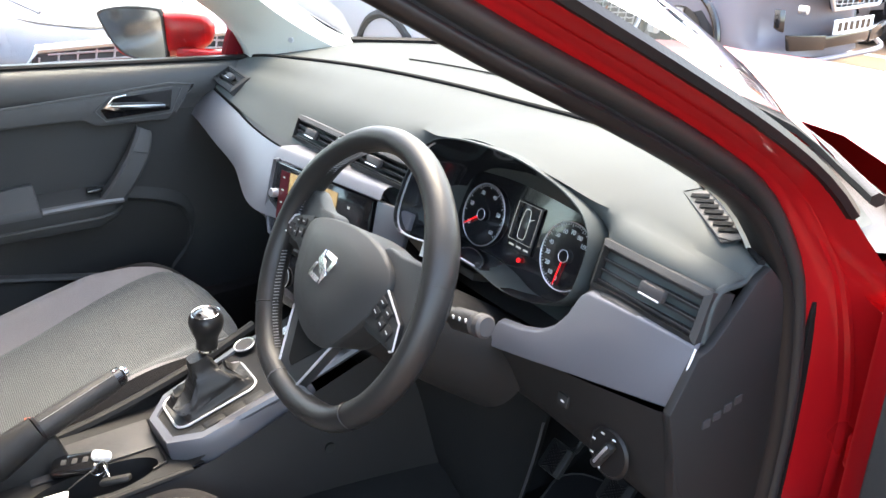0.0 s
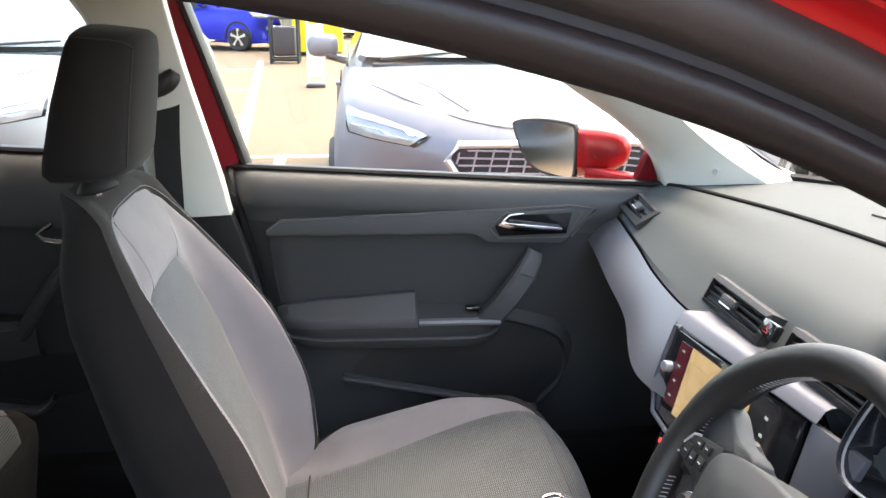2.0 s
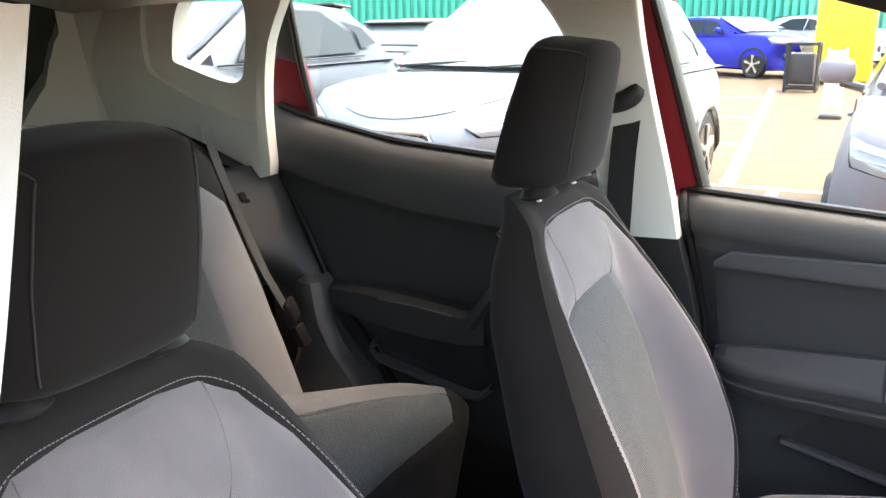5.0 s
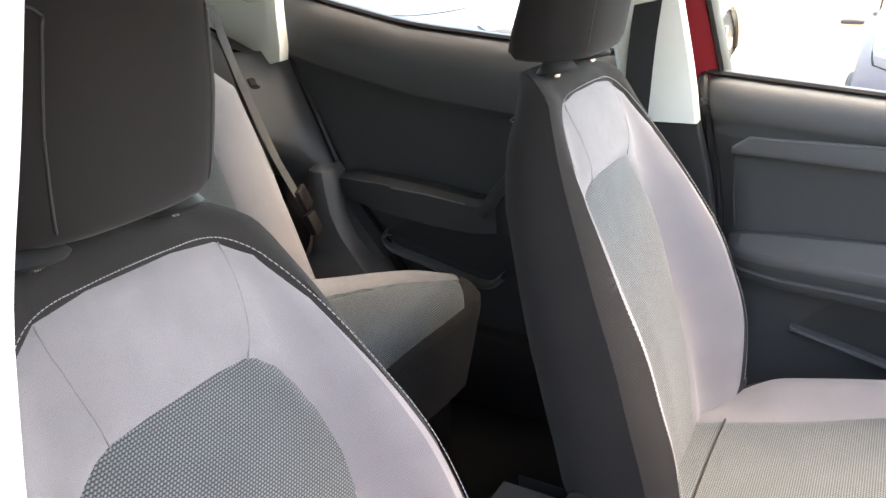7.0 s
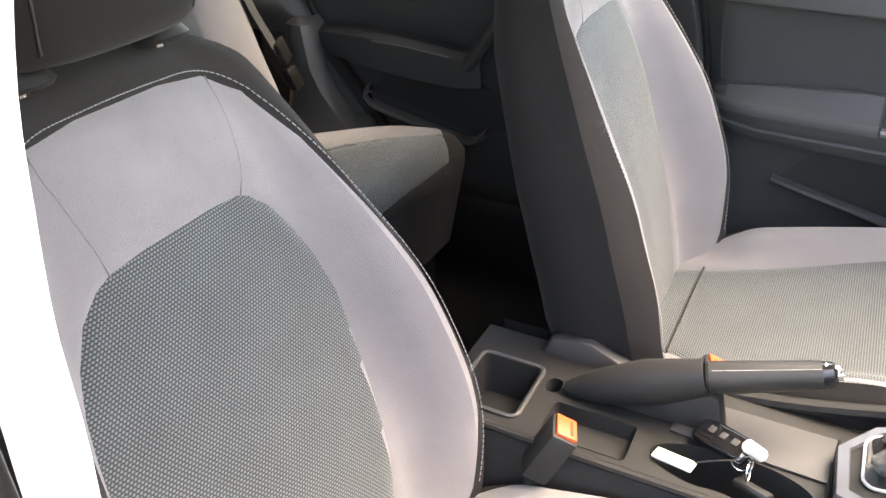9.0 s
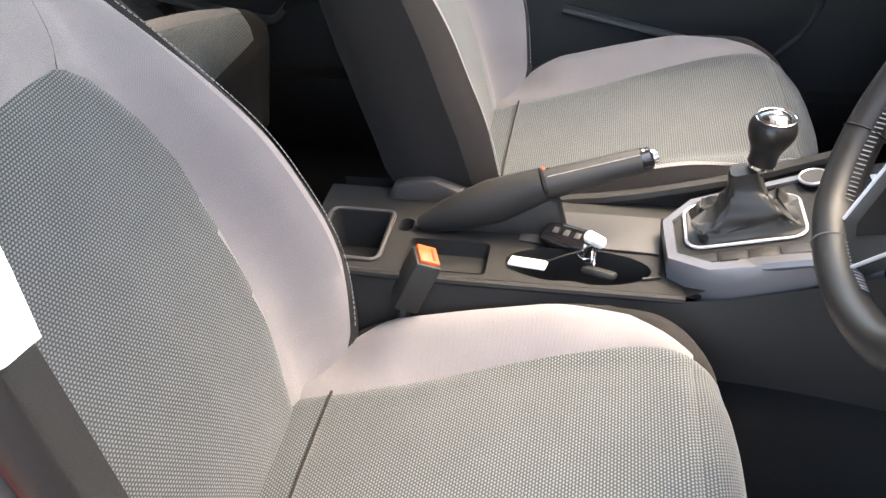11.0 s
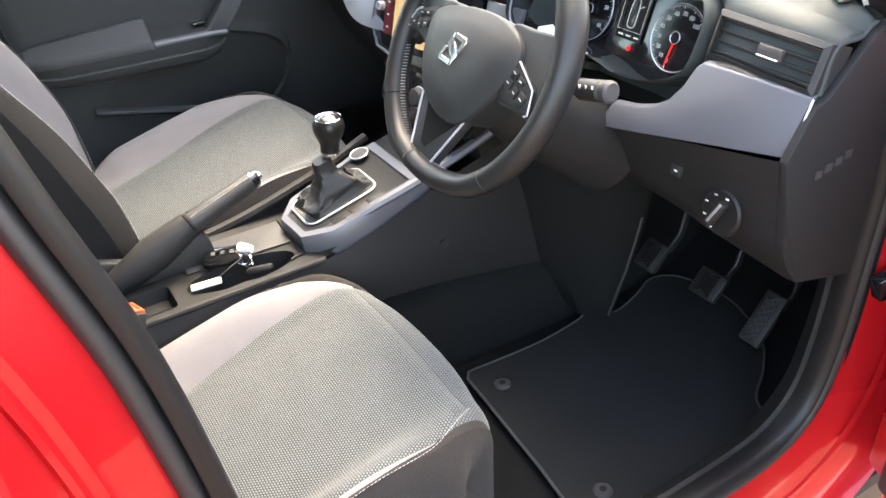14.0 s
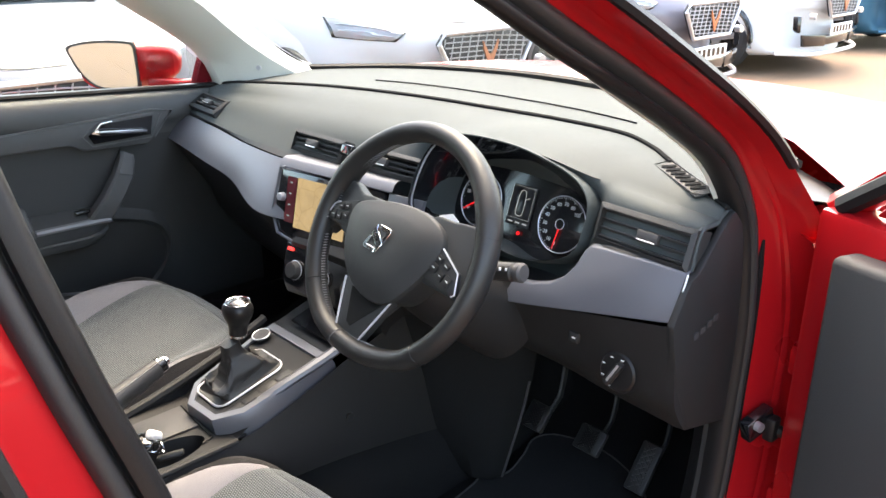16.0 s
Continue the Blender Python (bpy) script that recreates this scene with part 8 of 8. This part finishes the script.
            part("arch", tube([(x + 0.375 * math.cos(g), s * 0.905, 0.33 + 0.375 * math.sin(g)) for g in np.linspace(-0.15, math.pi + 0.15, 20)], 0.030, 8), GLOSS_BLACK if tall else TYRE, c, "dark wheel arch")
        part("tail_lamp", slab([(-4.24, s * 0.40, 0.86 + h * 0.5), (-4.16, s * 0.80, 0.88 + h * 0.5), (-4.16, s * 0.80, 0.78 + h * 0.5), (-4.27, s * 0.40, 0.80 + h * 0.5)], (-0.06, 0, 0), 0.008), TAIL, c, "red tail lamp")
        part("door_handle", box(-2.30, s * 0.905, 0.86 + h * 0.5, 0.17, 0.03, 0.025, 0.01), paint, c)
        part("door_gap", tube([(-2.47, s * 0.898, 0.32), (-2.47, s * 0.905, 0.6), (-2.47, s * 0.885, 0.93 + h * 0.5)], 0.005, 4), GLOSS_BLACK, c)
        part("bonnet_crease", tube(curve([top_at(x, s * u) + Vector((0, 0, -0.005)) for x, u in ((-1.2, 0.60), (-0.8, 0.56), (-0.45, 0.46), (-0.22, 0.34))], 10), 0.011, 6), paint, c)
    go = [(-0.43, 0.785), (-0.385, 0.846), (0.385, 0.846), (0.43, 0.785), (0.29, 0.565), (-0.29, 0.565)]
    gz = h * 0.35
    grl = part("grille", slab([Vector((-0.005, y, z + gz)) for y, z in go], (0.03, 0, 0), 0.004), BLACK_TRIM, c, "black grille")
    part("grille_frame", tube([Vector((0.030, y, z + gz)) for y, z in go], 0.017, 8, closed=True), SATIN, grl)
    # crossing bars that follow the outline of the grille
    half = lambda z: 0.27 + 0.14 * (z - 0.575) / 0.21 if z < 0.785 else 0.41 - 0.04 * (z - 0.785) / 0.05
    for sg in (1, -1):
        for k in range(-7, 8):
            pts = [(0.034, y, z + gz) for y, z in ((k * 0.072 + sg * q * 0.055, 0.575 + q * 0.255) for q in np.linspace(0, 1, 18)) if abs(y) < half(z)] if sg > 0 else [(0.034, y, z + gz) for y, z in ((-0.42 + q * 0.84, 0.545 + 0.05 * (k + 7) * 0.62 - 0.05 * q * q) for q in np.linspace(0, 1, 24)) if 0.575 < z < 0.83 and abs(y) < half(z)]
            if len(pts) > 1:
                part("grille_bar", tube([pts[0], pts[len(pts) // 2], pts[-1]] if len(pts) > 2 else pts, 0.0042, 6), BARS, grl)
    if badge:
        bg = bmesh.new()
        for s in (1, -1):
            add(bg, slab([(0.04, 0, 0.60 + gz), (0.04, s * 0.062, 0.73 + gz), (0.04, s * 0.070, 0.785 + gz), (0.04, s * 0.022, 0.71 + gz), (0.04, 0, 0.69 + gz)], (0.012, 0, 0), 0.002))
        part("badge", bg, COPPER, grl, "plain copper emblem")
    pl = part("number_plate", box(0.035, 0, 0.455, 0.012, 0.52, 0.11, 0.003), PLATE, c, "white number plate")
    for k in range(6):
        part("plate_bar", box(0.042, -0.19 + 0.076 * k, 0.455, 0.003, 0.045, 0.065, 0), GLOSS_BLACK, pl)
    part("lower_intake", box(-0.02, 0, 0.345, 0.06, 0.62, 0.09, 0.01), GLOSS_BLACK, c, "black lower intake")
    part("splitter", tube(curve([(-0.25, 0.86, 0.24), (-0.02, 0.55, 0.225), (0.02, 0, 0.22), (-0.02, -0.55, 0.225), (-0.25, -0.86, 0.24)], 16), 0.022, 8), paint, c)
    part("wiper_cowl", box(-1.29, 0, 1.058 + h * 0.7, 0.08, 1.40, 0.03, 0.01), GLOSS_BLACK, c)
    c.matrix_basis = pose(*place, 0, 0, rz)
    return c


def paint_of(name, col, metal=0.5):
    return surface(name, col, 0.38, metal, 2500, 0.0, 0.05, 1.5, coat=0.12, spec=0.2)


GREY_PAINT = paint_of("lilac_grey_car_paint", (0.20, 0.19, 0.21), 0.25)
WHITE_PAINT = paint_of("white_car_paint", (0.62, 0.62, 0.61), 0.0)
SILVER_PAINT = paint_of("pale_silver_car_paint", (0.26, 0.27, 0.28), 0.3)
BLUE_PAINT = paint_of("bright_blue_car_paint", (0.02, 0.03, 0.42), 0.3)
SLATE_PAINT = paint_of("slate_blue_car_paint", (0.075, 0.088, 0.110), 0.3)
TEAL_PAINT = paint_of("petrol_blue_car_paint", (0.03, 0.10, 0.16))
parked_car((-2.42, 0.52, 0), 0, GREY_PAINT, "lilac-grey hatchback parked nose-in beside the red car", badge=False)
parked_car((-2.98, -2.70, 0), -4.5, SILVER_PAINT, "pale silver hatchback parked nose towards the red car", 0.04, badge=False, roof=0.12)
parked_car((-2.45, 3.17, 0), 0, WHITE_PAINT, "white hatchback with a dark grille and copper emblem")
parked_car((-2.40, 5.84, 0), 0, GREY_PAINT, "lilac-grey crossover with a white number plate", 0.06)
parked_car((-2.40, 8.50, 0), 0, WHITE_PAINT, "white crossover with black bumper blades", 0.06)
parked_car((-2.40, 11.2, 0), 0, TEAL_PAINT, "petrol blue hatchback at the end of the row")
parked_car((-2.25, -5.36, 0), 0, SLATE_PAINT, "slate blue crossover parked beside the silver hatchback", 0.15, badge=False)
parked_car((-13.5, -6.6, 0), 180, WHITE_PAINT, "white hatchback seen from behind", badge=False)
parked_car((-21.0, -1.9, 0), 62, BLUE_PAINT, "bright blue hatchback parked by the fence", badge=False)
parked_car((-25.0, -2.4, 0), 55, SLATE_PAINT, "dark hatchback parked by the fence", badge=False)
parked_car((-26.5, 0.0, 0), 60, WHITE_PAINT, "white hatchback parked by the fence", badge=False)

# fence, skip, generator, board
FENCE = surface("teal_painted_steel", (0.02, 0.36, 0.27), 0.5, 0.1, 30, 0.2, 0.15, 0.5)
YELLOW = surface("yellow_painted_steel", (0.80, 0.60, 0.02), 0.5, 0, 30, 0.2, 0.12, 2)
fence = thing("palisade_fence", "teal painted steel palisade fence", "fence", kind="structure")
f0, f1 = Vector((-20.0, -26.0, 0)), Vector((-34.0, 10.0, 0))
part("backing", slab([f0 + Vector((-0.1, 0, 0.05)), f1 + Vector((-0.1, 0, 0.05)), f1 + Vector((-0.1, 0, 2.35)), f0 + Vector((-0.1, 0, 2.35))], (-0.04, 0, 0)), FENCE, fence)
dirv = (f1 - f0).normalized()
ang = math.degrees(math.atan2(dirv.y, dirv.x))
pale_me = None
for k in range(150):
    p = f0.lerp(f1, (k + 0.5) / 150)
    if pale_me is None:
        ob = part("pale", box(0, 0, 1.2, 0.14, 0.04, 2.4, 0.008, 1), FENCE, fence)
        pale_me = ob.data
    else:
        ob = new("pale", pale_me)
        ob.parent = fence
    ob.matrix_basis = pose(p.x, p.y, 0.03, 0, 0, ang)
skip = thing("yellow_skip", "yellow steel container standing on the tarmac", "container")
part("body", box(-19.8, -1.08, 0.95, 1.5, 1.15, 1.75, 0.04), YELLOW, skip)
for k in range(5):
    part("rib", box(-19.02, -1.52 + 0.22 * k, 0.95, 0.05, 0.06, 1.65, 0.01), YELLOW, skip)
gen = thing("generator_frame", "dark open-framed generator on the tarmac", "generator")
for x in (-17.3, -16.8):
    for y in (-1.96, -1.40):
        part("post", cyl((x, y, 0), (x, y, 0.95), 0.03, n=10), BLACK_TRIM, gen)
for z in (0.08, 0.92):
    part("hoop", tube([(-17.3, -1.96, z), (-16.8, -1.96, z), (-16.8, -1.40, z), (-17.3, -1.40, z)], 0.03, 8, closed=True), BLACK_TRIM, gen)
part("engine", box(-17.05, -1.68, 0.45, 0.42, 0.46, 0.6, 0.06), surface("grimy_engine_metal", (0.06, 0.05, 0.05), 0.6, 0.3, 60, 0.4, 0.4, 6), gen)
brd = thing("pavement_board", "white framed board standing on the tarmac", "sign")
part("panel", box(-12.4, -0.86, 0.56, 0.04, 0.20, 0.80, 0.01), WHITE_TAG, brd)
for y in (-0.98, -0.74):
    part("leg", cyl((-12.4, y, 0), (-12.4, y, 1.0), 0.016, n=10), WHITE_TAG, brd)
part("foot", box(-12.4, -0.86, 0.03, 0.40, 0.30, 0.06, 0.02), DASH_FACE, brd)
bld = thing("warehouse", "pale grey warehouse beyond the fence", "building", kind="structure")
part("wall", box(-70, -20, 3.0, 6, 60, 6.0, 0.1), surface("pale_cladding", (0.55, 0.56, 0.56), 0.6, 0, 3, 0.2, 0.08, 0.2), bld)
